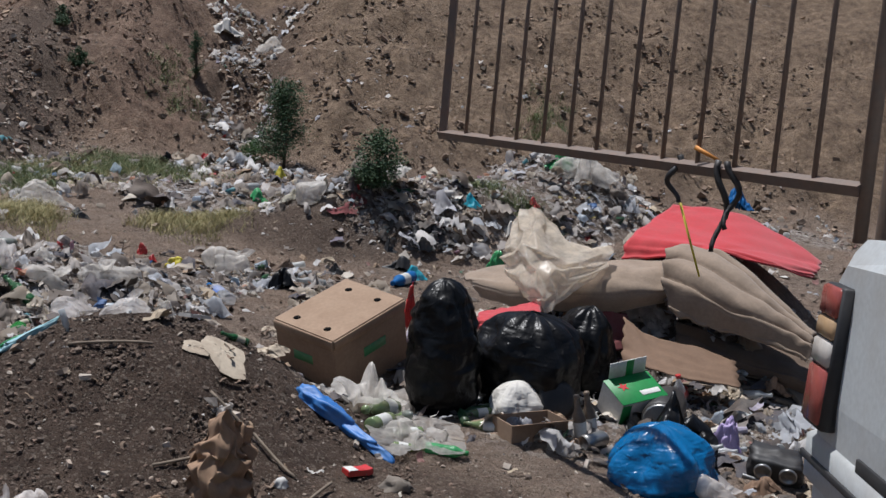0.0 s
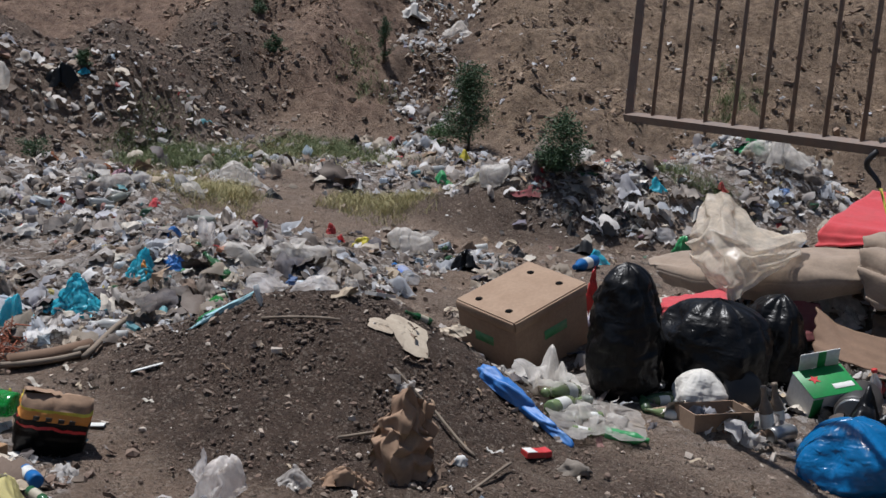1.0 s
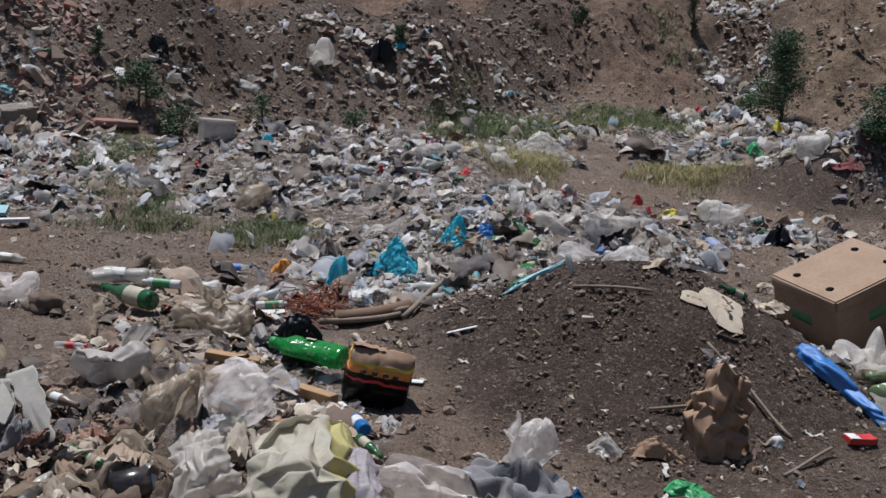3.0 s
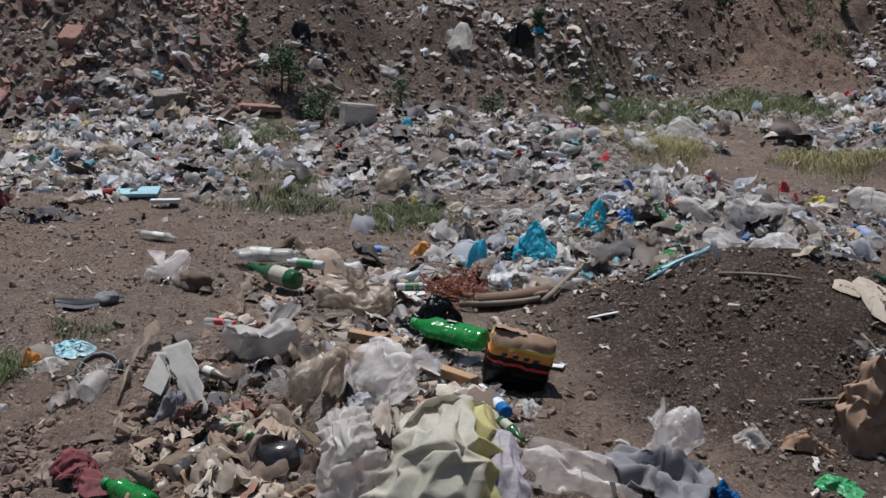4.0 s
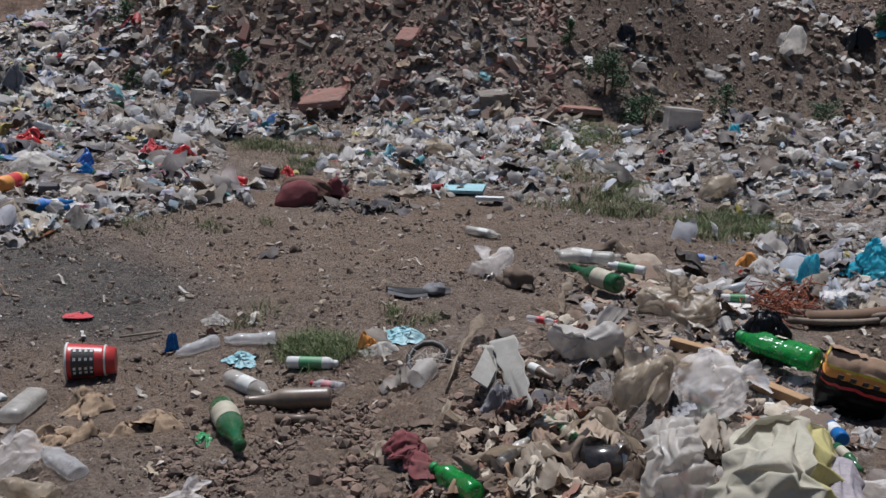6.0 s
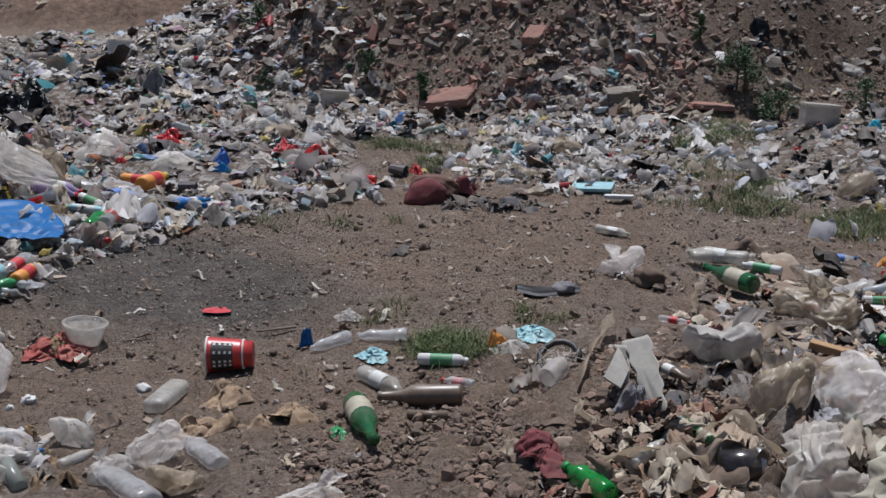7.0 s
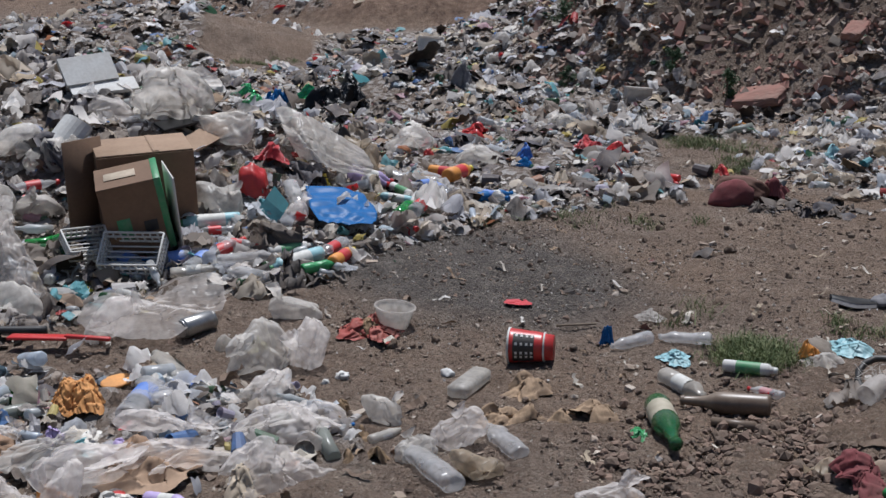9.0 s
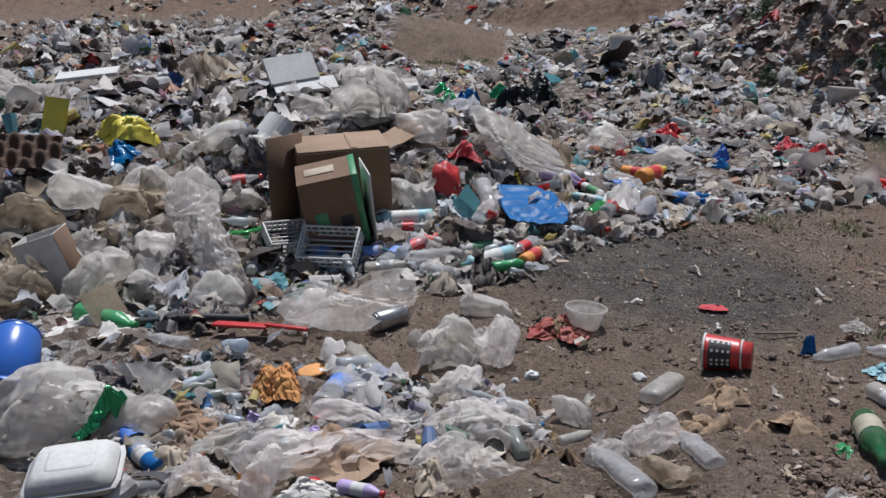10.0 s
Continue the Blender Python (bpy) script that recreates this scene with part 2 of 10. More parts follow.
M["lit_colour"] = litter("lit_colour", [lin(*c) for c in ((206, 204, 204), (176, 48, 52), (84, 124, 176), (212, 208, 203), (104, 168, 176), (196, 190, 182), (74, 112, 88), (196, 180, 112), (136, 130, 126),
                         (212, 208, 205), (184, 142, 154), (104, 100, 104), (182, 128, 98), (176, 192, 202), (220, 218, 217), (160, 152, 146), (190, 184, 200), (200, 190, 176))], 0.5, spec=0.35, dust=0.1, glow=0.3)
M["lit_dark"] = litter("lit_dark", [lin(*c) for c in ((52, 50, 50), (38, 38, 40), (74, 68, 64), (60, 56, 60), (90, 80, 72), (46, 50, 62))], 0.65, spec=0.3)
M["lit_paper"] = litter("lit_paper", [lin(*c) for c in ((176, 160, 136), (150, 126, 100), (196, 188, 174), (130, 110, 92), (204, 200, 192), (112, 92, 76))], 0.85)
M["lit_rag"] = litter("lit_rag", [lin(*c) for c in ((168, 152, 134), (132, 110, 92), (186, 174, 156), (112, 92, 78), (152, 134, 116), (96, 80, 68), (134, 92, 78))], 0.95)
M["lit_glass"] = litter("lit_glass", [lin(*c) for c in ((206, 212, 214), (46, 96, 60), (212, 216, 218), (190, 194, 194), (200, 204, 206), (160, 166, 158),
                        (226, 226, 222), (204, 214, 224))], 0.3, 0.85, 0.2, dust=0.06, glow=0.35)
M["lit_mulch"] = litter("lit_mulch", [lin(*c) for c in ((190, 186, 180), (120, 108, 98), (160, 152, 144), (84, 76, 70), (206, 204, 200), (140, 128, 116), (104, 94, 88), (176, 170, 160),
                        (60, 56, 54), (150, 140, 134), (196, 190, 184), (128, 84, 80), (96, 116, 132), (132, 118, 100))], 0.8, dust=0.2)
M["lit_crumb"] = litter("lit_crumb", [lin(*c) for c in ((196, 186, 172), (150, 136, 122), (84, 74, 66), (206, 202, 196), (120, 106, 94), (100, 88, 78), (170, 158, 144))], 0.9)
M["lit_stone"] = litter("lit_stone", [lin(*c) for c in ((150, 134, 118), (128, 112, 98), (170, 154, 138), (104, 90, 78), (184, 172, 158), (92, 80, 70))], 0.9)
M["lit_hill"] = litter("lit_hill", [lin(*c) for c in ((146, 122, 102), (110, 90, 74), (160, 138, 116), (88, 72, 60), (128, 106, 88), (152, 128, 104), (76, 66, 54))], 0.9)
M["lit_soil"] = litter("lit_soil", [lin(*c) for c in ((84, 70, 60), (72, 60, 52), (98, 84, 72), (64, 54, 48))], 0.95)
M["lit_brick"] = litter("lit_brick", [lin(*c) for c in ((156, 108, 96), (150, 124, 110), (138, 102, 92), (164, 146, 132), (126, 106, 94), (164, 122, 108), (152, 136, 124), (120, 104, 92), (136, 116, 104))], 0.95, dust=0.25)
M["lit_ash"] = litter("lit_ash", [lin(*c) for c in ((190, 186, 180), (84, 80, 76), (120, 114, 108), (62, 58, 56), (150, 144, 138))], 0.95)
M["lit_ridge"] = litter("lit_ridge", [lin(*c) for c in ((150, 134, 118), (92, 80, 70), (120, 104, 92), (176, 166, 154), (76, 66, 58), (136, 108, 94), (104, 92, 82))], 0.9)
M["lit_clod"] = litter("lit_clod", [lin(*c) for c in ((112, 92, 80), (98, 82, 70), (126, 104, 90), (86, 72, 62))], 0.95)
# near black, the colour of the unlit inside at the box's hand holes
M["hole"] = mat("hole", lin(14, 12, 11), 0.95, lin(24, 20, 18), 0.3, 9, 0.0, spec=0.1)
M["tray_brown"] = mat("tray_brown", lin(86, 66, 53), 0.95, lin(60, 46, 38), 0.6, 8, 0.4, 0.003)


# ---- terrain ----
TABLE = np.random.RandomState(5).rand(64, 64)


def value_noise(x, y):
    """Smooth noise from 0 to 1, on a lattice one unit wide."""
    xi, yi = np.floor(x).astype(int), np.floor(y).astype(int)
    u, v = x - xi, y - yi
    u, v = u * u * (3 - 2 * u), v * v * (3 - 2 * v)
    a, b = TABLE[xi % 64, yi % 64], TABLE[(xi + 1) % 64, yi % 64]
    c, d = TABLE[xi % 64, (yi + 1) % 64], TABLE[(xi + 1) % 64, (yi + 1) % 64]
    return (a * (1 - u) + b * u) * (1 - v) + (c * (1 - u) + d * u) * v


def bump_at(x, y, cx, cy, across, along, turn=0.0, power=2.0):
    """1 at the centre of an elliptic mound, falling off smoothly; turn: degrees."""
    c, s = math.cos(math.radians(turn)), math.sin(math.radians(turn))
    dx, dy = x - cx, y - cy
    q = ((dx * c + dy * s) / across) ** 2 + ((-dx * s + dy * c) / along) ** 2
    return np.exp(-0.9 * q ** (power / 2))


# heaps: x, y, half width, half depth, turn, height
HEAPS = [
    (-1.25, 4.5, 0.7, 0.6, 20, 0.36),       # dark soil mound
    (-2.45, 2.45, 0.42, 0.62, 30, 0.2),     # low bank of soil and rags
    (-1.75, 2.55, 0.5, 0.5, 0, 0.12),
    (-0.44, 5.08, 0.42, 0.3, 0, -0.13),
    (1.4, 6.35, 0.85, 0.55, -10, 0.72),     # carpets
    (0.35, 5.75, 0.5, 0.35, 0, 0.2),
    (1.1, 10.5, 1.0, 0.9, 0, 0.8),          # grey heap
    (0.3, 9.5, 0.6, 0.5, 0, 0.34),
    (-0.35, 9.05, 0.7, 0.5, 10, 0.4),       # earth and black rags
    (-1.05, 8.95, 0.7, 0.5, 10, 0.32),
    (-2.2, 10.1, 1.1, 0.5, 10, 0.2),
    (-2.3, 6.05, 0.8, 0.6, 25, 0.28),
    (-4.25, 7.1, 1.4, 0.8, 32, 0.3),
    (-6.8, -1.05, 1.1, 1.1, 0, 0.66),       # bin bags
    (-7.0, 0.6, 1.2, 0.9, 0, 0.62),         # boxes
    (-15.6, 1.2, 1.8, 1.8, 0, 0.6),
    (-11.0, -1.4, 1.8, 1.5, 0, 0.75),
    (-10.3, 3.3, 1.0, 0.9, 0, 0.3),
]
RIDGE_A = [-180, 14, 19, 22, 26, 32, 38, 44, 50, 55, 60, 66, 72, 180]
RIDGE_FOOT = [15, 14.4, 13.6, 12.4, 11.2, 10.7, 10.0, 9.5, 9.4, 9.8, 10.3, 11.3, 12.5, 14]
RIDGE_TOP = [0, 0, 0.2, 0.6, 0.95, 1.0, 1.0, 1.15, 1.35, 1.4, 1.3, 0.8, 0, 0]
HILL_A = [-180, -60, -25, 0, 6, 10, 16, 24, 40, 60, 75, 90, 120, 180]
HILL_FOOT = [60, 22, 15.5, 14.2, 14.0, 14.8, 14.0, 15.2, 17, 18, 19, 26, 40, 60]
HILL_SLOPE = [0.2, 0.4, 0.55, 0.55, 0.5, 0.4, 0.5, 0.55, 0.55, 0.5, 0.36, 0.22, 0.15, 0.2]


def height(x, y):
    """The ground's height; x and y: numbers or arrays."""
    x, y = np.asarray(x, float), np.asarray(y, float)
    r, a = np.hypot(x, y), np.degrees(np.arctan2(-x, y))
    flat = np.minimum(r, 30.0) / np.maximum(r, 1e-6)
    z = 0.05 - 0.06 * x * flat + 0.045 * y * flat
    for cx, cy, across, along, turn, tall in HEAPS:
        z = z + tall * bump_at(x, y, cx, cy, across, along, turn, 2.6)
    past = r - np.interp(a, RIDGE_A, RIDGE_FOOT)
    up = np.clip(past / 2.3, 0, 1)
    down = np.clip((past - 3.4) / 3.0, 0, 1)
    z = z + np.interp(a, RIDGE_A, RIDGE_TOP) * up * (2 - up) * (1 - down * down * (3 - 2 * down)) * (0.62 + 0.76 * value_noise(x * 1.1 + 7, y * 1.1))
    climb = np.maximum(r - np.interp(a, HILL_A, HILL_FOOT), 0.0)
    rise = np.interp(a, HILL_A, HILL_SLOPE) * climb * np.minimum(climb / 1.2 + 0.25, 1.0)
    z = z + 14.0 * np.tanh(rise / 14.0)
    rough = np.clip(climb, 0, 1.0) * 0.25 + np.clip(past, 0, 1) * (1 - down) * 0.3
    z = z + rough * (value_noise(x * 1.3, y * 1.3) - 0.5) + 0.38 * rough * (value_noise(x * 4.1, y * 4.1) - 0.5)
    z = z + 0.05 * (value_noise(x * 0.8 + 3, y * 0.8 + 9) - 0.5) + 0.022 * (value_noise(x * 3.1, y * 3.1) - 0.5)
    return z


def on(x, y, up=0.0):
    """A place on the ground, raised by up."""
    return Vector((x, y, float(height(x, y)) + up))


# bare patches of the plan: open earth, soil mound, dry grass, path
CLEAR = [
    [(-3, 0.674), (-3.521, 0.737), (-4.173, 0.392), (-4.249, 0.059), (-4.793, 0.561), (-4.894, 1.117), (-5.237, 1.325), (-5.666, 2.202), (-5.749, 3.217), (-5.092, 3.567), (-4.538, 4.638), (-4.01, 4.718),
     (-4.428, 4.861), (-3.706, 4.697), (-3.431, 4.845), (-3.36, 4.433), (-3.809, 3.94), (-3.632, 3.268), (-3.282, 2.812), (-2.942, 2.128), (-2.418, 1.673), (-2.154, 1.454), (-2.465, 0.989)],
    [(-2.144, 4.051), (-2.197, 4.746), (-1.693, 4.48), (-1.1, 4.461), (-0.771, 4.542), (-0.527, 4.388), (-0.252, 4.103), (0.226, 4.443), (0.605, 4.439), (0.665, 4.009), (0.271, 3.422), (-1.22, 2.444),
     (-1.516, 2.739), (-1.78, 3.398)],
    [(-4.327, 9.003), (-3.699, 10.614), (-2.519, 9.335), (-1.568, 8.817), (-1.515, 8.332), (-2.256, 7.75), (-2.986, 7.078)],
    [(-1.329, 6.117), (-1.103, 6.964), (-0.731, 7.648), (-0.447, 8.188), (-0.887, 7.02), (-0.909, 5.822), (-0.897, 4.493)],
    [(-22.638, 3.327), (-19.516, 4.809), (-13.83, 3.01), (-13.665, 1.704)],
    [(-4.7, -0.66), (-4.8, -0.09), (-4.91, 0.45), (-4.87, 0.95), (-4.03, 0.86), (-3.79, 0.61), (-3.93, 0.35), (-4.24, 0.14), (-4.4, -0.49)],
    [(-6.61, 6.68), (-5.33, 6.32), (-5.22, 5.94), (-4.79, 5.3), (-3.86, 5.0), (-4.46, 4.75), (-5.2, 5.3), (-5.7, 5.86)],
    [(-7.53, 4.16), (-7.13, 4.74), (-7.25, 5.15), (-5.99, 4.32), (-6.26, 3.88), (-6.58, 3.74)],
    [(-14.43, 1.82), (-21.28, 3.88), (-20.13, 4.7), (-19.02, 5.53), (-15.13, 3.47), (-13.01, 2.82), (-13.12, 2.03), (-13.89, 1.67)],
    [(-5.465, 4.141), (-4.632, 4.589), (-4.428, 4.861), (-4.618, 3.647), (-5.257, 3.074), (-5.811, 3.424)],
]


# the near bank of soil, with less litter
BANK = [(-2.418, 1.673), (-2.942, 2.128), (-3.282, 2.812), (-3.632, 3.268), (-3.748, 3.875), (-3.301, 4.656), (-2.272, 4.213), (-1.657, 3.289), (-1.094, 2.426), (-2.202, 1.454)]


def inside(poly, x, y):
    """Whether places lie in a polygon of the plan."""
    hit = np.zeros(len(x), bool)
    for (ax, ay), (bx, by) in zip(poly, poly[1:] + poly[:1]):
        cross = ((ay > y) != (by > y)) & (x < (bx - ax) * (y - ay) / (by - ay + 1e-12) + ax)
        hit ^= cross
    return hit


# where rubbish lies thick: x, y, half length, half width, turn, share
THICK = [
    (-1.9, 5.9, 2.1, 0.85, 59, 1.0), (-2.8, 10.4, 1.4, 1.5, 60, 0.8), (-4.0, 6.5, 1.45, 1.15, 50, 1.0), (-6.25, 5.6, 1.95, 1.1, -39, 1.0),
    (0.9, 9.9, 1.1, 1.1, 0, 1.0), (-0.5, 9.1, 1.2, 0.6, 0, 0.7), (3.0, 13.5, 2.4, 1.0, -20, 0.8), (0.9, 5.3, 1.3, 0.8, 10, 0.9), (-2.3, 3.1, 1.2, 0.6, 125, 0.6), (-7.5, 4.5, 1.3, 0.75, -45, 0.75),
]


def thickness(x, y):
    """How far rubbish covers the earth, 0 to 1; x and y: arrays."""
    a = np.degrees(np.arctan2(-x, y))
    wob = value_noise(x * 1.9 + 11, y * 1.9) - 0.5 + 0.6 * (value_noise(x * 5.3, y * 5.3 + 2) - 0.5)
    d = np.zeros_like(x)
    for cx, cy, across, along, turn, share in THICK:
        d = np.maximum(d, share * bump_at(x, y, cx, cy, across, along, turn, 4.0))
    d = np.maximum(d, np.clip((a - 57) / 5, 0, 1) * np.clip((np.hypot(x, y) - 3.2) * 2, 0, 1))
    d = np.clip(1.6 * d - 0.3 + 0.9 * wob, 0, 1)
    for poly in CLEAR:
        d = np.where(inside(poly, x.ravel(), y.ravel()).reshape(x.shape), 0.0, d)
    r = np.hypot(x, y)
    d = d * np.clip((np.interp(a, HILL_A, HILL_FOOT) - r) * 1.5 + 20 * np.clip((a - 76) / 4, 0, 1), 0, 1)
    return d * np.clip((24 - r) / 4, 0, 1)


# ---- ground mesh ----
def soil_masks(x, y):
    """How far the ground is dark garden soil, grey ash gravel, dry grass and reddish hillside, each 0 to 1."""
    r, a = np.hypot(x, y), np.degrees(np.arctan2(-x, y))
    wob = 0.5 * (value_noise(x * 2.2, y * 2.2) - 0.5)
    dark = np.clip((bump_at(x, y, -1.12, 4.3, 1.05, 1.0, 20, 3) + wob * 0.8 - 0.3) * 3, 0, 1)
    dark = np.maximum(dark, 0.7 * np.clip((bump_at(x, y, -0.35, 3.7, 0.9, 0.75, 0, 3) + wob * 0.8 - 0.3) * 3, 0, 1))
    dark = np.maximum(dark, 0.75 * np.clip((bump_at(x, y, -0.7, 9.0, 1.2, 0.8, 10, 3) + wob - 0.3) * 3, 0, 1))
    dark = np.maximum(dark, 0.6 * np.clip((bump_at(x, y, -3.15, 17.0, 0.7, 2.6, 2, 3) + wob - 0.3) * 3, 0, 1))
    past = r - np.interp(a, RIDGE_A, RIDGE_FOOT)
    on_ridge = np.clip(past * 1.5 + wob, 0, 1) * np.clip((np.interp(a, RIDGE_A, RIDGE_TOP) - 0.1) * 4, 0, 1) * np.clip((4.4 - past) * 1.5, 0, 1)
    dark = np.maximum(dark, np.interp(a, [40, 50], [0.75, 0.35]) * on_ridge)
    ash = np.clip((bump_at(x, y, -4.9, 1.75, 0.75, 0.85, 60, 3) + wob - 0.25) * 2.2, 0, 1)
    ash = np.maximum(ash, np.clip((bump_at(x, y, -11.5, -1.4, 1.4, 1.4, 0, 3) + wob - 0.3) * 3, 0, 1))
    ash = np.maximum(ash, np.clip((bump_at(x, y, -21.5, -1.2, 3.5, 2.6, 0, 3) + wob - 0.3) * 3, 0, 1))
    hill = np.clip((r - np.interp(a, HILL_A, HILL_FOOT)) * 1.2, 0, 1) * (1 - on_ridge) * (1 - ash)
    red = hill * np.clip((a - 7 + 8 * wob) / 6, 0, 1)
    return dark, ash, hill, red


def ground_sheet():
    ang = np.concatenate([np.arange(-30, 112, 0.34), np.arange(112, 330, 6.0)])
    rad = np.concatenate([[0.4, 0.9], np.geomspace(1.4, 24, 280), np.geomspace(25, 900, 26)])
    t = np.radians(ang)[None, :]
    x, y = -np.sin(t) * rad[:, None], np.cos(t) * rad[:, None]
    z = height(x, y)
    near = np.clip((30 - rad[:, None]) / 10, 0, 1) * np.clip(rad[:, None] - 0.9, 0, 1)
    dark, ash, hill, red = soil_masks(x, y)
    z = z + near * 0.02 * (value_noise(x * 9, y * 9) - 0.5) + near * (0.012 + 0.012 * dark) * (value_noise(x * 24, y * 24) - 0.5)
    z = z + hill * 0.12 * (value_noise(x * 3.3, y * 3.3 + 4) - 0.5) + hill * 0.09 * (value_noise(x * 6.7 + 2, y * 6.7) - 0.5)
    bank = bump_at(x, y, -2.2, 2.4, 0.9, 1.0, 30, 3)
    z = z + bank * 0.07 * (value_noise(x * 7 + 3, y * 7) - 0.5) + bank * 0.06 * (value_noise(x * 15, y * 15 + 5) - 0.5) + bank * 0.03 * (value_noise(x * 31, y * 31 + 5) - 0.5)
    mulch = thickness(x, y)
    ridged = 1 - abs(2 * value_noise(x * 4.3 + 1, y * 4.3) - 1) + 0.6 * (1 - abs(2 * value_noise(x * 9.1, y * 9.1 + 7) - 1))
    z = z + mulch * 0.07 * (ridged - 0.9)
    nr, na = x.shape
    verts = np.stack([x, y, z], -1).reshape(-1, 3)
    idx = np.arange(nr * na).reshape(nr, na)
    a, b = idx[:-1], np.roll(idx, -1, 1)[:-1]
    c, d = np.roll(idx, -1, 1)[1:], idx[1:]
    faces = np.stack([d, c, b, a], -1).reshape(-1, 4)
    me = bpy.data.meshes.new("ground")
    me.from_pydata(np.vstack([verts, [(0, 0, float(height(0, 0.01)))]]).tolist(), [], faces.tolist() + [[nr * na, k, int((k + 1) % na)] for k in range(na)])
    me.polygons.foreach_set("use_smooth", np.ones(len(me.polygons), bool))
    for name, values in (("dark", dark), ("ash", ash), ("hill", hill), ("red", red), ("mulch", mulch)):
        me.attributes.new(name, "FLOAT", "POINT").data.foreach_set("value", np.append(values.ravel(), 0).astype(np.float32))
    return me


def ground_material():
    m, nt, p, obj = base("earth")
    att = {}
    for name in ("dark", "ash", "hill", "red", "mulch"):
        n = nt.nodes.new("ShaderNodeAttribute")
        n.attribute_name = name
        att[name] = n.outputs["Fac"]
    big, mid, fine = noise_tex(nt, obj, 0.9, 5, 0.6), noise_tex(nt, obj, 7, 6, 0.7), noise_tex(nt, obj, 55, 4, 0.7)
    tan = ramp(nt, mid, [(0.3, lin(112, 95, 83)), (0.5, lin(142, 124, 110)), (0.7, lin(164, 148, 132))])
    tan = mixed(nt, ramp(nt, big, [(0.4, (0, 0, 0, 1)), (0.65, (0.6, 0.6, 0.6, 1))]), tan, lin(152, 128, 108))
    soil = ramp(nt, mid, [(0.3, lin(66, 53, 46)), (0.55, lin(88, 72, 62)), (0.75, lin(106, 90, 78))])
    grey = ramp(nt, mid, [(0.3, lin(82, 78, 75)), (0.55, lin(110, 104, 99)), (0.75, lin(138, 131, 124))])
    slope = ramp(nt, mid, [(0.3, lin(84, 68, 55)), (0.5, lin(136, 114, 93)), (0.68, lin(170, 147, 122))])
    rust = ramp(nt, mid, [(0.3, lin(84, 65, 53)), (0.5, lin(136, 110, 93)), (0.68, lin(168, 142, 122))])
    c = mixed(nt, att["ash"], tan, grey)
    c = mixed(nt, att["hill"], c, slope)
    c = mixed(nt, att["red"], c, rust)
    c = mixed(nt, att["dark"], c, soil)
    c = mixed(nt, ramp(nt, fine, [(0.3, (0, 0, 0, 1)), (0.75, (0.5, 0.5, 0.5, 1))]), c, lin(84, 72, 62))
    for scale, share in ((80.0, 0.4), (170.0, 0.45)):
        v = node(nt, "ShaderNodeTexVoronoi", Scale=scale, Randomness=1.0)
        nt.links.new(obj, v.inputs["Vector"])
        pick = nt.nodes.new("ShaderNodeSeparateColor")
        nt.links.new(v.outputs["Color"], pick.inputs[0])
        c = mixed(nt, ramp(nt, pick.outputs[0], [(0.0, (share,) * 3 + (1,)), (0.22, (0, 0, 0, 1)), (1.0, (0, 0, 0, 1))]), c, lin(66, 58, 52))
        c = mixed(nt, ramp(nt, pick.outputs[1], [(0.0, (share,) * 3 + (1,)), (0.14, (0, 0, 0, 1)), (1.0, (0, 0, 0, 1))]), c, lin(160, 148, 134))
    # trodden rubbish: small pieces of pale film, grey dust and dark scraps
    warped = node(nt, "ShaderNodeTexNoise", Scale=9.0, Detail=3.0)
    nt.links.new(obj, warped.inputs["Vector"])
    push = nt.nodes.new("ShaderNodeVectorMath")
    push.operation = "MULTIPLY_ADD"
    push.inputs[1].default_value = (0.12, 0.12, 0.12)
    nt.links.new(warped.outputs["Color"], push.inputs[0])
    nt.links.new(obj, push.inputs[2])
    cell = node(nt, "ShaderNodeTexVoronoi", Scale=24.0, Randomness=1.0)
    nt.links.new(push.outputs[0], cell.inputs["Vector"])
    shade = nt.nodes.new("ShaderNodeSeparateColor")
    nt.links.new(cell.outputs["Color"], shade.inputs[0])
    trash = ramp(nt, shade.outputs[0], [(0.0, lin(112, 101, 92)), (0.2, lin(150, 141, 133)), (0.4, lin(88, 80, 74)), (0.55, lin(188, 182, 176)), (0.75, lin(132, 120, 110)), (0.88, lin(204, 200, 196))], True)
    c = mixed(nt, att["mulch"], c, mixed(nt, ramp(nt, mid, [(0.35, (0.15,) * 3 + (1,)), (0.65, (0.6,) * 3 + (1,))]), trash, c))
    nt.links.new(c, p.inputs["Base Color"])
    p.inputs["Roughness"].default_value = 0.95
    p.inputs["Specular IOR Level"].default_value = 0.2
    add_bump(nt, p, noise_tex(nt, obj, 38, 6, 0.8), 1.0, 0.035)
    coarse = node(nt, "ShaderNodeBump", Strength=0.8, Distance=0.07)
    nt.links.new(noise_tex(nt, obj, 9, 5, 0.7), coarse.inputs["Height"])
    prev = coarse.outputs[0]
    for scale, dist in ((26.0, 0.02), (62.0, 0.012)):
        v = node(nt, "ShaderNodeTexVoronoi", Scale=scale, Randomness=1.0)
        nt.links.new(push.outputs[0], v.inputs["Vector"])
        dome = ramp(nt, v.outputs["Distance"], [(0.0, (1, 1, 1, 1)), (0.55, (0, 0, 0, 1))])
        pebble = node(nt, "ShaderNodeBump", Strength=0.75, Distance=dist)
        nt.links.new(dome, pebble.inputs["Height"])
        nt.links.new(prev, pebble.inputs["Normal"])
        prev = pebble.outputs[0]
    fine_bump = p.inputs["Normal"].links[0].from_node
    nt.links.new(prev, fine_bump.inputs["Normal"])
    return m


ground = new("ground", ground_sheet())
ground.data.materials.append(ground_material())
tagged(ground, "dry stony earth of a rubbish dump below a hillside", "ground", kind="structure")


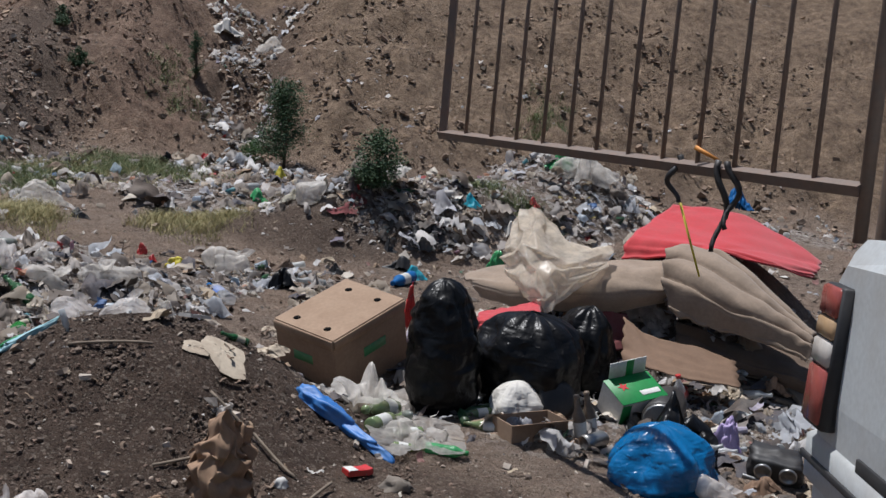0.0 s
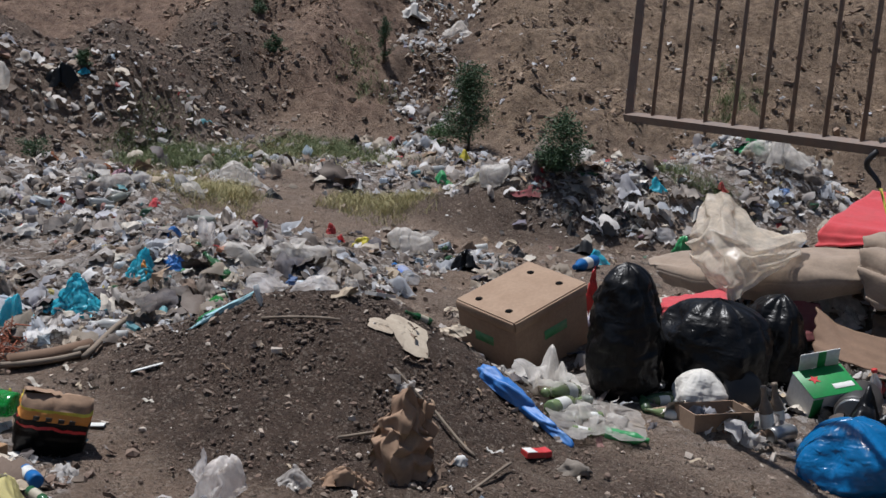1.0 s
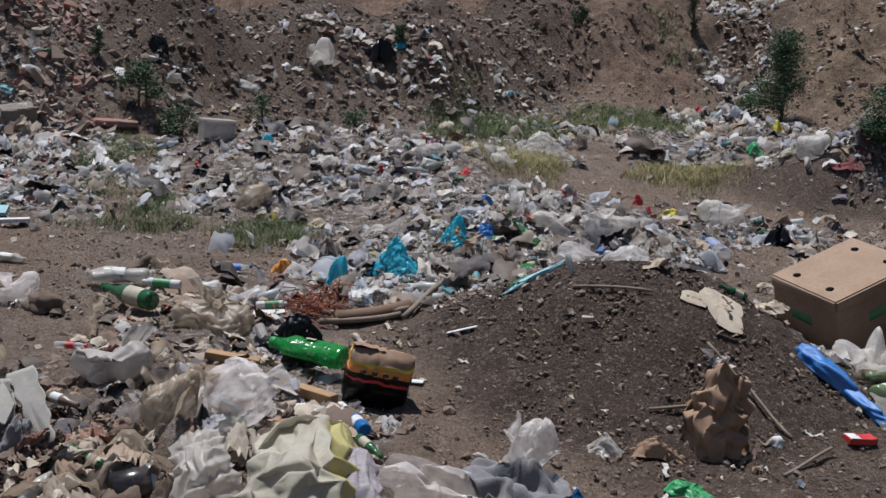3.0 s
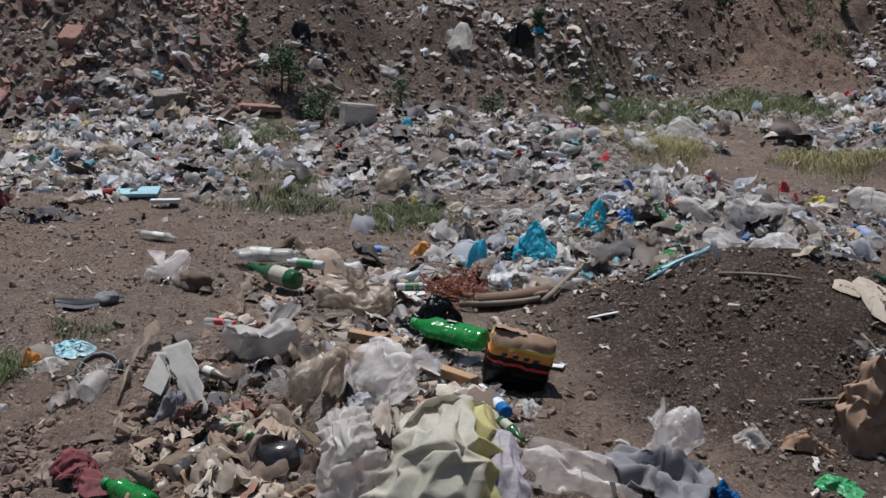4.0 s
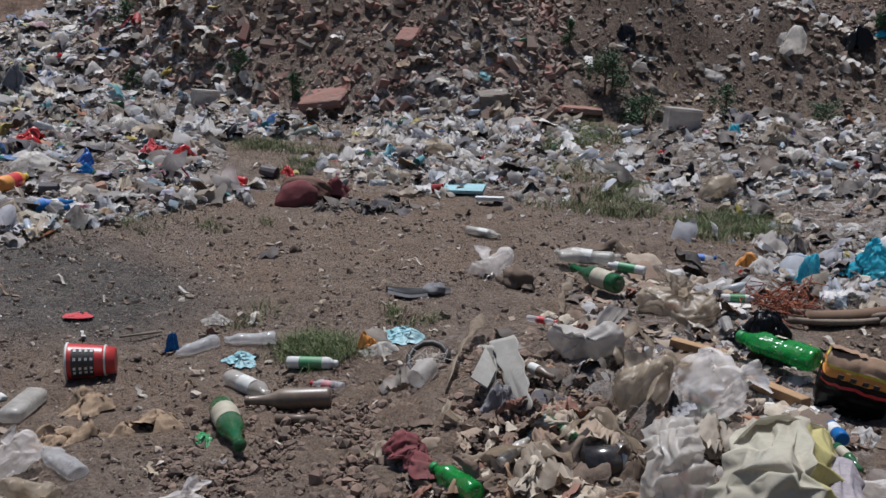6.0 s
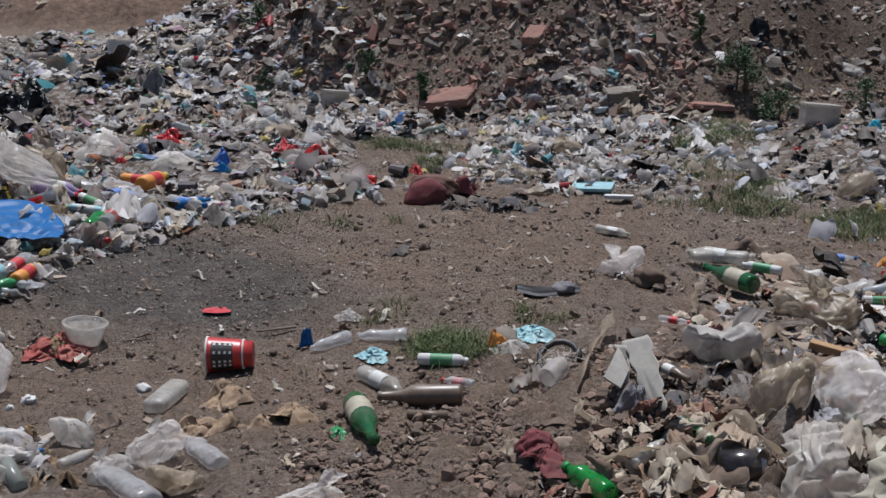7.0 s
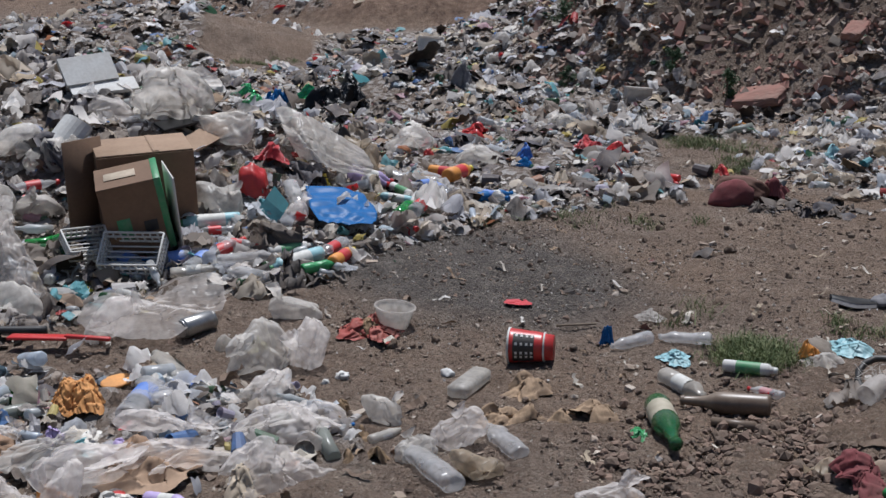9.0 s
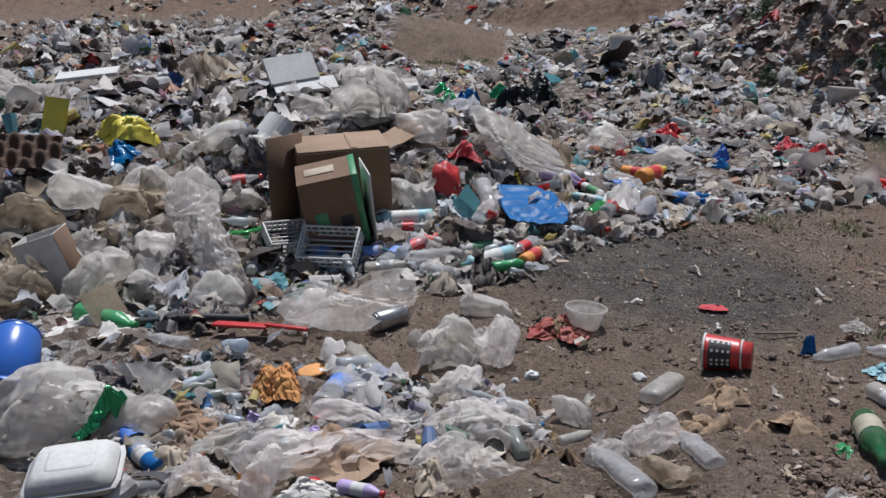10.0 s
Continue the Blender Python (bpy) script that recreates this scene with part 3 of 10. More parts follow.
# ---- shape library ----
def mesh_of(name, verts, faces, material, smooth=True):
    me = bpy.data.meshes.new(name)
    me.from_pydata([tuple(v) for v in verts], [], [tuple(f) for f in faces])
    me.polygons.foreach_set("use_smooth", np.full(len(me.polygons), smooth))
    me.materials.append(material)
    return me


def part(name, shape, material, parent=None, label="", at=None, smooth=True):
    """Links one mesh object (verts, faces) under a thing or a part."""
    ob = new(name, mesh_of(name, *shape, material, smooth))
    if parent:
        ob.parent = parent
    if at:
        ob.matrix_basis = at
    if label:
        ob["label"] = label
    return ob


def thing(name, label, category, m, group=""):
    """An empty at the base of a thing, to hold its parts."""
    ob = new(name)
    ob.empty_display_size = 0.05
    ob.matrix_basis = m
    return tagged(ob, label, category, group)


def single(name, shape, material, label, category, m=None, group="", kind="", smooth=True):
    """A thing of one mesh."""
    ob = new(name, mesh_of(name, *shape, material, smooth))
    if m:
        ob.matrix_basis = m
    return tagged(ob, label, category, group, kind)


def joined(*shapes):
    verts, faces, n = [], [], 0
    for v, f in shapes:
        verts += [tuple(p) for p in v]
        faces += [tuple(i + n for i in face) for face in f]
        n += len(v)
    return verts, faces


def moved(shape, m):
    return [tuple(m @ Vector(v)) for v in shape[0]], shape[1]


def lathe(profile, segs=14, squash=1.0, closed=True):
    """A turned shape along +x from (x, radius) pairs."""
    verts = [(x, r * math.cos(2 * math.pi * k / segs), squash * r * math.sin(2 * math.pi * k / segs)) for x, r in profile for k in range(segs)]
    faces = [(i * segs + k, i * segs + (k + 1) % segs, (i + 1) * segs + (k + 1) % segs, (i + 1) * segs + k)
             for i in range(len(profile) - 1) for k in range(segs)]
    if closed:
        faces += [tuple(range(segs))[::-1], tuple(range((len(profile) - 1) * segs, len(profile) * segs))]
    return verts, faces


def upright(shape):
    """Turns a shape from +x to +z."""
    return [(-z, y, x) for x, y, z in shape[0]], shape[1]


def slab(sx, sy, sz, bevel=0.08):
    """A box standing on z = 0 with cut edges."""
    b = bevel * min(sx, sy, sz)
    rings = [(0, b), (b, 0), (sz - b, 0), (sz, b)]
    verts = []
    for z, inset in rings:
        x, y = sx / 2 - inset, sy / 2 - inset
        verts += [(-x, -y + b, z), (-x + b, -y, z), (x - b, -y, z), (x, -y + b, z), (x, y - b, z), (x - b, y, z), (-x + b, y, z), (-x, y - b, z)]
    faces = [(i * 8 + k, i * 8 + (k + 1) % 8, i * 8 + 8 + (k + 1) % 8, i * 8 + 8 + k) for i in range(3) for k in range(8)]
    return verts, faces + [tuple(range(8))[::-1], tuple(range(24, 32))]


def tube(points, radius, segs=7, taper=1.0):
    """A round bar through points; taper: the end radius as a share of the first."""
    pts = [Vector(p) for p in points]
    verts, faces, n = [], [], len(pts)
    for i, p in enumerate(pts):
        ahead = (pts[min(i + 1, n - 1)] - pts[max(i - 1, 0)]).normalized()
        side = ahead.cross(Vector((0.31, 0.17, 0.93))).normalized()
        up = side.cross(ahead)
        r = radius * (1 + (taper - 1) * i / (n - 1))
        verts += [tuple(p + r * (math.cos(2 * math.pi * k / segs) * side + math.sin(2 * math.pi * k / segs) * up)) for k in range(segs)]
    faces = [(i * segs + k, i * segs + (k + 1) % segs, (i + 1) * segs + (k + 1) % segs, (i + 1) * segs + k) for i in range(n - 1) for k in range(segs)]
    return verts, faces + [tuple(range(segs))[::-1], tuple(range((n - 1) * segs, n * segs))]


def ball(level=2):
    bm = bmesh.new()
    bmesh.ops.create_icosphere(bm, subdivisions=level, radius=1.0)
    v, f = [tuple(p.co) for p in bm.verts], [tuple(q.index for q in face.verts) for face in bm.faces]
    bm.free()
    return v, f


BALLS = {n: ball(n) for n in (1, 2, 3, 4, 5)}


def crease_dirs(seed, n=6):
    r = random.Random(seed * 31 + 7)
    return [(Vector((r.gauss(0, 1), r.gauss(0, 1), r.gauss(0, 1))).normalized(), r.uniform(0.5, 1.9), r.uniform(0, 2)) for _ in range(n)]


def crease(p, dirs, seed, scale):
    """Long warped folds with sharp edges, 0 to about 1, as in crushed film."""
    q = Vector(p) * scale
    off = Vector((seed * 1.7, seed * 0.9, seed * 2.3))
    w = q + 0.9 * noise.noise_vector(q * 0.55 + off) + 0.25 * noise.noise_vector(q * 1.9 + off)
    total, weight = 0.0, 0.0
    for k, (d, f, ph) in enumerate(dirs):
        amp = max(0.08, 0.5 + 1.1 * noise.noise(q * 0.5 + off + Vector((k * 5.1, 0, 0))))
        total += amp * abs((w.dot(d) * f + ph) % 2.0 - 1.0)
        weight += amp
    return total / weight


def crumple(sx, sy, sz, seed, level=4, rough=0.2, scale=1.5, flat=0.35, boxy=0.0):
    """A crumpled bag of that size, resting on z = 0: facets and long sharp folds."""
    r = random.Random(seed * 17 + 3)
    planes = [(Vector((r.gauss(0, 1), r.gauss(0, 1), r.gauss(0, 0.8))).normalized(), r.uniform(0.6, 0.95)) for _ in range(14)]
    big, small = crease_dirs(seed), crease_dirs(seed + 91)
    verts = []
    for v in BALLS[level][0]:
        p = Vector(v)
        k = min([1.0] + [d / max(p.dot(n), 0.05) for n, d in planes])
        if boxy:
            k = k * (1 - boxy) + boxy * 0.8 / max(abs(p.x), abs(p.y), abs(p.z))
        k *= 1 + rough * (2.2 * (crease(p, big, seed, scale * 1.05) - 0.5) + 0.75 * (crease(p, small, seed, scale * 2.5) - 0.5) + 0.5 * noise.noise(p * 1.1 + Vector((seed, 0, 0))))
        z = p.z * k
        z = max(z, -flat) if z < 0 else z
        skirt = 1 + (1 - boxy) * 0.3 * max(0.0, 0.45 - z) ** 2 * (1 + noise.noise(Vector((p.x * 2.5, p.y * 2.5, seed))))
        verts.append([p.x * k * skirt, p.y * k * skirt, z + flat])
    ends = [(min(q[i] for q in verts), max(q[i] for q in verts)) for i in range(3)]
    size = (sx, sy, sz)
    mid = [(lo + hi) / 2 if i < 2 else lo for i, (lo, hi) in enumerate(ends)]
    return [tuple((q[i] - mid[i]) * size[i] / (ends[i][1] - ends[i][0]) for i in range(3)) for q in verts], BALLS[level][1]


def wrinkled(p, seed, excess=1.3, ring=False, rounds=80, stiff=0.1, hold=0.02, floor=None):
    """A grid of places (rows, columns, 3) whose skin is made longer than its form by the excess, so that it buckles into folds; ring: the columns close."""
    r = np.random.RandomState(seed)
    p = np.array(p, float)
    rows, cols = p.shape[:2]
    size = np.linalg.norm(p.reshape(-1, 3).max(0) - p.reshape(-1, 3).min(0))
    first = p.copy()
    coarse = r.normal(0, 1, (rows // 3 + 2, cols // 3 + 2, 3))
    p = p + 0.012 * size * coarse[np.ix_(np.arange(rows) // 3, np.arange(cols) // 3)]
    links = []
    for dr, dc in ((0, 1), (1, 0), (1, 1), (1, -1)):
        for odd in (0, 1):
            a_r, a_c = np.meshgrid(np.arange(rows), np.arange(cols), indexing="ij")
            pick = ((a_c if dr == 0 else a_r) % 2 == odd) & (a_r + dr < rows)
            b_c = a_c + dc
            if not ring:
                pick &= (b_c >= 0) & (b_c < cols)
            a = (a_r * cols + a_c)[pick]
            b = ((a_r + dr) * cols + b_c % cols)[pick]
            rest = np.linalg.norm(first.reshape(-1, 3)[a] - first.reshape(-1, 3)[b], axis=1) * excess
            links.append((a, b, np.maximum(rest, 1e-5)))
    q, home = p.reshape(-1, 3), first.reshape(-1, 3)
    for turn in range(rounds):
        for a, b, rest in links:
            d = q[b] - q[a]
            long = np.maximum(np.linalg.norm(d, axis=1), 1e-6)
            d *= (0.42 * (1 - rest / long))[:, None]
            q[a] += d
            q[b] -= d
        g = q.reshape(rows, cols, 3)
        mean = g.copy()
        mean[1:-1] = 0.5 * (g[:-2] + g[2:])
        side = 0.5 * (np.roll(g, 1, 1) + np.roll(g, -1, 1))
        if not ring:
            side[:, 0], side[:, -1] = g[:, 0], g[:, -1]
        q = (g + stiff * (0.5 * (mean + side) - g)).reshape(-1, 3)
        q += hold * (home - q)
        if floor is not None:
            q[:, 2] = np.maximum(q[:, 2], floor)
    return q.reshape(rows, cols, 3)


def grid_faces(rows, cols, ring=False):
    i = np.arange(rows * cols).reshape(rows, cols)
    j = np.roll(i, -1, 1)
    if not ring:
        i, j = i[:, :-1], j[:, :-1]
    return np.stack([q.ravel() for q in (i[:-1], j[:-1], j[1:], i[1:])], -1)


def rounded(x, y, share=0.75):
    """How far places of a square move in, so that its corners are torn off."""
    return 1 - share * (1 - np.maximum(abs(x), abs(y)) / np.maximum(np.hypot(x, y), 1e-6))


def torn_bag(sx, sy, sz, seed, n=42, sharp=0.1):
    """A loose thin bag or rag of that size, resting on z = 0: a slumped bag with an open mouth, or a rumpled sheet."""
    r = np.random.RandomState(seed * 7 + 1)
    if seed % 3 and sharp > 0.07:
        rows, cols = max(16, n * 2 // 3), max(24, n // 2 * 2)
        v, t = np.meshgrid(np.linspace(0, 1, rows), np.arange(cols) * 2 * np.pi / cols, indexing="ij")
        neck = r.uniform(0.66, 0.82)
        wide = np.where(v < neck, np.sqrt(np.maximum(1 - (2 * v / neck - 0.85) ** 2 * 0.72, 0.02)), 0)
        pinch = float(np.sqrt(max(1 - 1.15 ** 2 * 0.72, 0.02)))
        wide = np.where(v >= neck, pinch * 0.7 + 0.75 * (v - neck) * (1 + 0.5 * np.sin(2 * t + seed)), wide) * np.clip(v * 9, 0.1, 1)
        p = np.stack([wide * np.cos(t) * 0.5, wide * np.sin(t) * 0.36, v * 0.9], -1)
        tilt = r.uniform(0.1, 1.35)
        p = p @ np.array(Euler((tilt, r.uniform(-0.5, 0.5), r.uniform(0, 6.28))).to_matrix()).T
        p = p + 0.16 * np.sin(p[..., [1, 2, 0]] * 5 + r.uniform(0, 6, 3))
        p[..., 2] -= p[..., 2].min() + 0.12
        p[..., 2] = np.maximum(p[..., 2], 0)
        p = wrinkled(p, seed, r.uniform(1.16, 1.32), True, 70, 0.1, 0.03, 0.0)
        faces = grid_faces(rows, cols, True)
    else:
        rows = cols = max(20, n)
        y, x = np.meshgrid(np.linspace(-0.5, 0.5, rows), np.linspace(-0.5, 0.5, cols), indexing="ij")
        ang = np.arctan2(y, x)
        edge = rounded(x, y) - 0.2 * np.sin(2 * ang + r.uniform(0, 6)) - 0.14 * np.sin(3 * ang + r.uniform(0, 6)) - 0.12 * np.sin(5 * ang + r.uniform(0, 6)) - 0.06 * np.sin(11 * ang + r.uniform(0, 6))
        z = 0.5 * np.exp(-5 * ((x - r.uniform(-0.2, 0.2)) ** 2 + (y - r.uniform(-0.2, 0.2)) ** 2)) * (0.6 + value_noise(x * 3 + seed, y * 3))
        p = wrinkled(np.stack([x * edge, y * edge, z], -1), seed, r.uniform(1.25, 1.42), False, 90, 0.13, 0.02, 0.0)
        faces = grid_faces(rows, cols)
    p = p.reshape(-1, 3)
    lo, hi = p.min(0), p.max(0)
    p = (p - (lo + hi) / 2) / np.maximum(hi - lo, 1e-6)
    p[:, 2] += 0.5
    return (p * np.array([sx, sy, sz])).tolist(), faces.tolist()


def sheet(sx, sy, seed, n=26, lift=0.06, scale=7.0, ragged=0.25, m=None, drape=True, sag=0.0, crush=0.1):
    """A creased and tucked sheet lying over the ground at pose m, with a ragged outline, in world space."""
    m = m or Matrix()
    g = np.linspace(-0.5, 0.5, n + 1)
    y0, x0 = np.meshgrid(g, g, indexing="ij")
    ang = np.arctan2(y0, x0)
    edge = rounded(x0, y0, min(1.0, 2.5 * ragged)) - 0.6 * ragged * (np.sin(2 * ang + seed) * 0.5 + np.sin(3 * ang + 3 * seed) * 0.4 + np.sin(5 * ang + 2 * seed) * 0.2 + np.sin(12 * ang + seed) * 0.08)
    p = wrinkled(np.stack([x0 * edge, y0 * edge, 0.2 * value_noise(x0 * 0.6 * scale + seed, y0 * 0.6 * scale)], -1), seed, 1.1 + 0.7 * crush, False, 80, 0.2, 0.02, 0.0).reshape(-1, 3)
    lo, hi = p.min(0), p.max(0)
    p = (p - (lo + hi) / 2) / np.maximum(hi - lo, 1e-6) + np.array([0, 0, 0.5])
    f = grid_faces(n + 1, n + 1)
    verts = []
    for x, y, z in p.tolist():
        low = 1 - 0.65 * max(abs(x), abs(y)) * 2 * min(1.0, z * 1.4)
        q = m @ Vector((x * sx * 1.06, y * sy * 1.06, 0))
        top = z * (1.6 * lift + sag) * low
        verts.append((q.x, q.y, float(height(q.x, q.y)) + 0.008 + top) if drape else tuple(m @ Vector((x * sx, y * sy, top))))
    return verts, f.tolist()


def eased(grid, n, axis):
    """Rows of control points made n steps fine along an axis, smoothly."""
    grid = np.moveaxis(np.asarray(grid, float), axis, 0)
    k = len(grid) - 1
    pad = np.concatenate([2 * grid[:1] - grid[1:2], grid, 2 * grid[-1:] - grid[-2:-1]])
    out = []
    for t in np.linspace(0, k, n + 1):
        i = min(int(t), k - 1)
        f = t - i
        a, b, c, d = pad[i:i + 4]
        out.append(0.5 * (2 * b + (c - a) * f + (2 * a - 5 * b + 4 * c - d) * f * f + (3 * b - a - 3 * c + d) * f ** 3))
    return np.moveaxis(np.array(out), 0, axis)


def facetted(fine, seed, step, excess, stiff=0.05):
    """A fine grid of places (n + 1, n + 1, 3) turned into stiff flat facets with sharp folds between them, about step cells wide."""
    r = np.random.RandomState(seed + 40)
    n = len(fine) - 1
    k = n // step
    at = np.linspace(0, n, k + 1)
    v, u = np.meshgrid(at, at, indexing="ij")
    shift = r.uniform(-0.38, 0.38, (2, k + 1, k + 1)) * n / k
    inner = (abs(v * 2 / n - 1) < 0.99) & (abs(u * 2 / n - 1) < 0.99)
    v, u = v + shift[0] * inner, u + shift[1] * inner
    coarse = wrinkled(fine[np.rint(v).astype(int), np.rint(u).astype(int)], seed, excess, False, 60, stiff, 0.06)
    g = np.linspace(0, k, n + 1)
    cell = np.minimum(g.astype(int), k - 1)
    part_of = g - cell
    i, j = np.meshgrid(cell, cell, indexing="ij")
    fv, fu = (q[..., None] for q in np.meshgrid(part_of, part_of, indexing="ij"))
    a, b, c, d = coarse[i, j], coarse[i, j + 1], coarse[i + 1, j], coarse[i + 1, j + 1]
    one = np.where(fu + fv < 1, a + (b - a) * fu + (c - a) * fv, d + (c - d) * (1 - fu) + (b - d) * (1 - fv))
    two = np.where(fu > fv, a + (b - a) * fu + (d - b) * fv, a + (c - a) * fv + (d - c) * fu)
    p = np.where(((i + j + (i * j) % 3) % 2 == 0)[..., None], one, two)
    soft = p.copy()
    soft[1:-1, 1:-1] = 0.5 * p[1:-1, 1:-1] + 0.125 * (p[:-2, 1:-1] + p[2:, 1:-1] + p[1:-1, :-2] + p[1:-1, 2:])
    return soft


def patch(rows, seed, n=40, wave=0.03, waves=4.0, crush=0.012, thick=0.006, slant=0.6, facets=0):
    """A cloth through rows of places, with long folds along the rows and small creases; facets: the width of stiff folds in grid steps."""
    p = eased(eased(rows, n, 0), n, 1)
    if facets:
        p = facetted(p, seed, facets, 1.0 + 1.5 * crush)
    v, u = np.meshgrid(np.linspace(0, 1, n + 1), np.linspace(0, 1, n + 1), indexing="ij")
    r = np.random.RandomState(seed)
    s = v * waves + slant * np.sin(2.2 * u + seed) + 0.25 * np.sin(7 * u + 3 * v)
    h = wave * np.sqrt(np.maximum(1 - ((s % 1) * 2 - 1) ** 2, 0)) * (0.75 + 0.25 * np.sin(3 * u + seed))
    if crush > 0.025 and not facets:
        p = wrinkled(p, seed, 1.0 + 1.5 * crush, False, 100, 0.18, 0.02)
    for k in range(6):
        a, f = r.uniform(0, 6.28), r.uniform(4, 15)
        w = (u * np.cos(a) + v * np.sin(a)) * f + 0.9 * np.sin(2.3 * u + 1.7 * v + 2 * k)
        h = h + (0.0 if facets else min(crush, 0.015)) * (abs(w % 2 - 1) - 0.5) * 6 / (f + 2) * np.clip(np.sin(3.1 * u - 2.3 * v + 1.9 * k), 0, 1)
    p[..., 2] += h
    p[..., 0] += 0.5 * min(crush, 0.015) * np.sin(23 * v + 9 * u + seed) * (abs(u - 0.5) * 2) ** 4
    p[..., 1] -= 0.4 * h
    i = np.arange((n + 1) ** 2).reshape(n + 1, n + 1)
    f = np.stack([q.ravel() for q in (i[:-1, :-1], i[1:, :-1], i[1:, 1:], i[:-1, 1:])], -1)
    return thick_sheet((p.reshape(-1, 3).tolist(), [tuple(q) for q in f.tolist()]), thick)


def thick_sheet(shape, t):
    """Gives a sheet a back face t below, with closed rims."""
    v, f = shape
    n = len(v)
    edges = {}
    for face in f:
        for a, b in zip(face, face[1:] + face[:1]):
            edges[a, b] = 1
    rim = [(a, b) for a, b in edges if (b, a) not in edges]
    return list(v) + [(x, y, z - t) for x, y, z in v], list(f) + [tuple(i + n for i in face[::-1]) for face in f] + [(b, a, a + n, b + n) for a, b in rim]


# ---- loose litter, too much to count ----
RNG = np.random.RandomState(11)


def arr(shape):
    """A shape as arrays: places and triangles."""
    v, f = shape
    tri = [(q[0], q[k], q[k + 1]) for q in f for k in range(1, len(q) - 1)]
    return np.array(v, float), np.array(tri, int)


def scrap(seed, n=6, lift=0.3):
    """A small creased scrap, about 1 wide, folded along straight creases."""
    r = np.random.RandomState(seed)
    g = np.linspace(-0.5, 0.5, n + 1)
    x, y = np.meshgrid(g, g, indexing="ij")
    out = 1 - 0.35 * r.rand(*x.shape) * (np.maximum(abs(x), abs(y)) > 0.45)
    x, y = x * out, y * out * r.uniform(0.55, 1.0)
    z = np.zeros_like(x)
    for _ in range(5):
        a, c = r.uniform(0, 6.28), r.uniform(-0.35, 0.35)
        z = z + r.uniform(-1, 1) * lift * abs(x * np.cos(a) + y * np.sin(a) - c) * 1.6
    z = z + lift * 0.25 * r.rand(*x.shape)
    v = np.stack([x, y, z - z.min()], -1).reshape(-1, 3)
    i = np.arange((n + 1) ** 2).reshape(n + 1, n + 1)
    a, b, c, d = (q.ravel() for q in (i[:-1, :-1], i[1:, :-1], i[1:, 1:], i[:-1, 1:]))
    return v, np.concatenate([np.stack([a, b, c], -1), np.stack([a, c, d], -1)])


def drape(seed, n=8, folds=8, tall=0.3):
    """A crushed piece of film or rag, about 1 wide."""
    r = np.random.RandomState(seed + 900)
    g = np.linspace(-0.5, 0.5, n + 1)
    y, x = np.meshgrid(g, g, indexing="ij")
    ang = np.arctan2(y, x)
    edge = 1 - 0.2 * np.sin(2 * ang + r.uniform(0, 6)) - 0.16 * np.sin(4 * ang + r.uniform(0, 6))
    z = 0.35 * np.exp(-6 * ((x - r.uniform(-0.2, 0.2)) ** 2 + (y - r.uniform(-0.2, 0.2)) ** 2)) + 0.25 * r.rand(*x.shape)
    p = wrinkled(np.stack([x * edge, y * edge, z], -1), seed, 1.15 + 0.03 * folds, False, 50, 0.12, 0.03, 0.0).reshape(-1, 3)
    lo, hi = p.min(0), p.max(0)
    p = (p - (lo + hi) / 2) / np.maximum(hi - lo, 1e-6) + np.array([0, 0, 0.5])
    f = grid_faces(n + 1, n + 1)
    tri = np.concatenate([f[:, [0, 1, 2]], f[:, [0, 2, 3]]])
    return p * np.array([1.0, r.uniform(0.5, 0.95), tall * r.uniform(0.6, 1.3)]), tri


def strip(seed):
    """A curled strip, about 1 long."""
    r = np.random.RandomState(seed)
    t = np.linspace(-0.5, 0.5, 8)
    y, z = 0.25 * np.cumsum(r.uniform(-0.5, 0.5, 8)), 0.12 + 0.12 * np.sin(t * 7 + seed)
    w = 0.06 + 0.05 * r.rand(8)
    v = np.concatenate([np.stack([t, y - w, z], -1), np.stack([t, y + w, z + r.uniform(-0.06, 0.06, 8)], -1)])
    k = np.arange(7)
    return v, np.concatenate([np.stack([k, k + 1, k + 9], -1), np.stack([k, k + 9, k + 8], -1)])


def stone_shape(seed, level=1):
    v, f = arr(BALLS[level])
    r = np.random.RandomState(seed)
    v = v * (1 + r.uniform(-0.3, 0.25, (len(v), 1))) * np.array([1, r.uniform(0.6, 0.95), r.uniform(0.45, 0.8)])
    return v * 0.5, f


def brick_bit(seed):
    v, f = arr(slab(1, 0.55, 0.35, 0.12))
    r = np.random.RandomState(seed)
    v = v * np.array([r.uniform(0.5, 1.0), r.uniform(0.7, 1.2), r.uniform(0.7, 1.2)]) + r.uniform(-0.1, 0.1, v.shape)
    return v, f


def block_bit(seed):
    """A rough angular fragment."""
    r = np.random.RandomState(seed)
    v = np.array([(a, b, c) for a in (-0.5, 0.5) for b in (-0.35, 0.35) for c in (-0.22, 0.22)]) * r.uniform(0.6, 1.25, 3) + r.uniform(-0.13, 0.13, (8, 3))
    quads = ((0, 1, 3, 2), (4, 6, 7, 5), (0, 4, 5, 1), (2, 3, 7, 6), (0, 2, 6, 4), (1, 5, 7, 3))
    return v, np.array([t for a, b, c, d in quads for t in ((a, b, c), (a, c, d))])


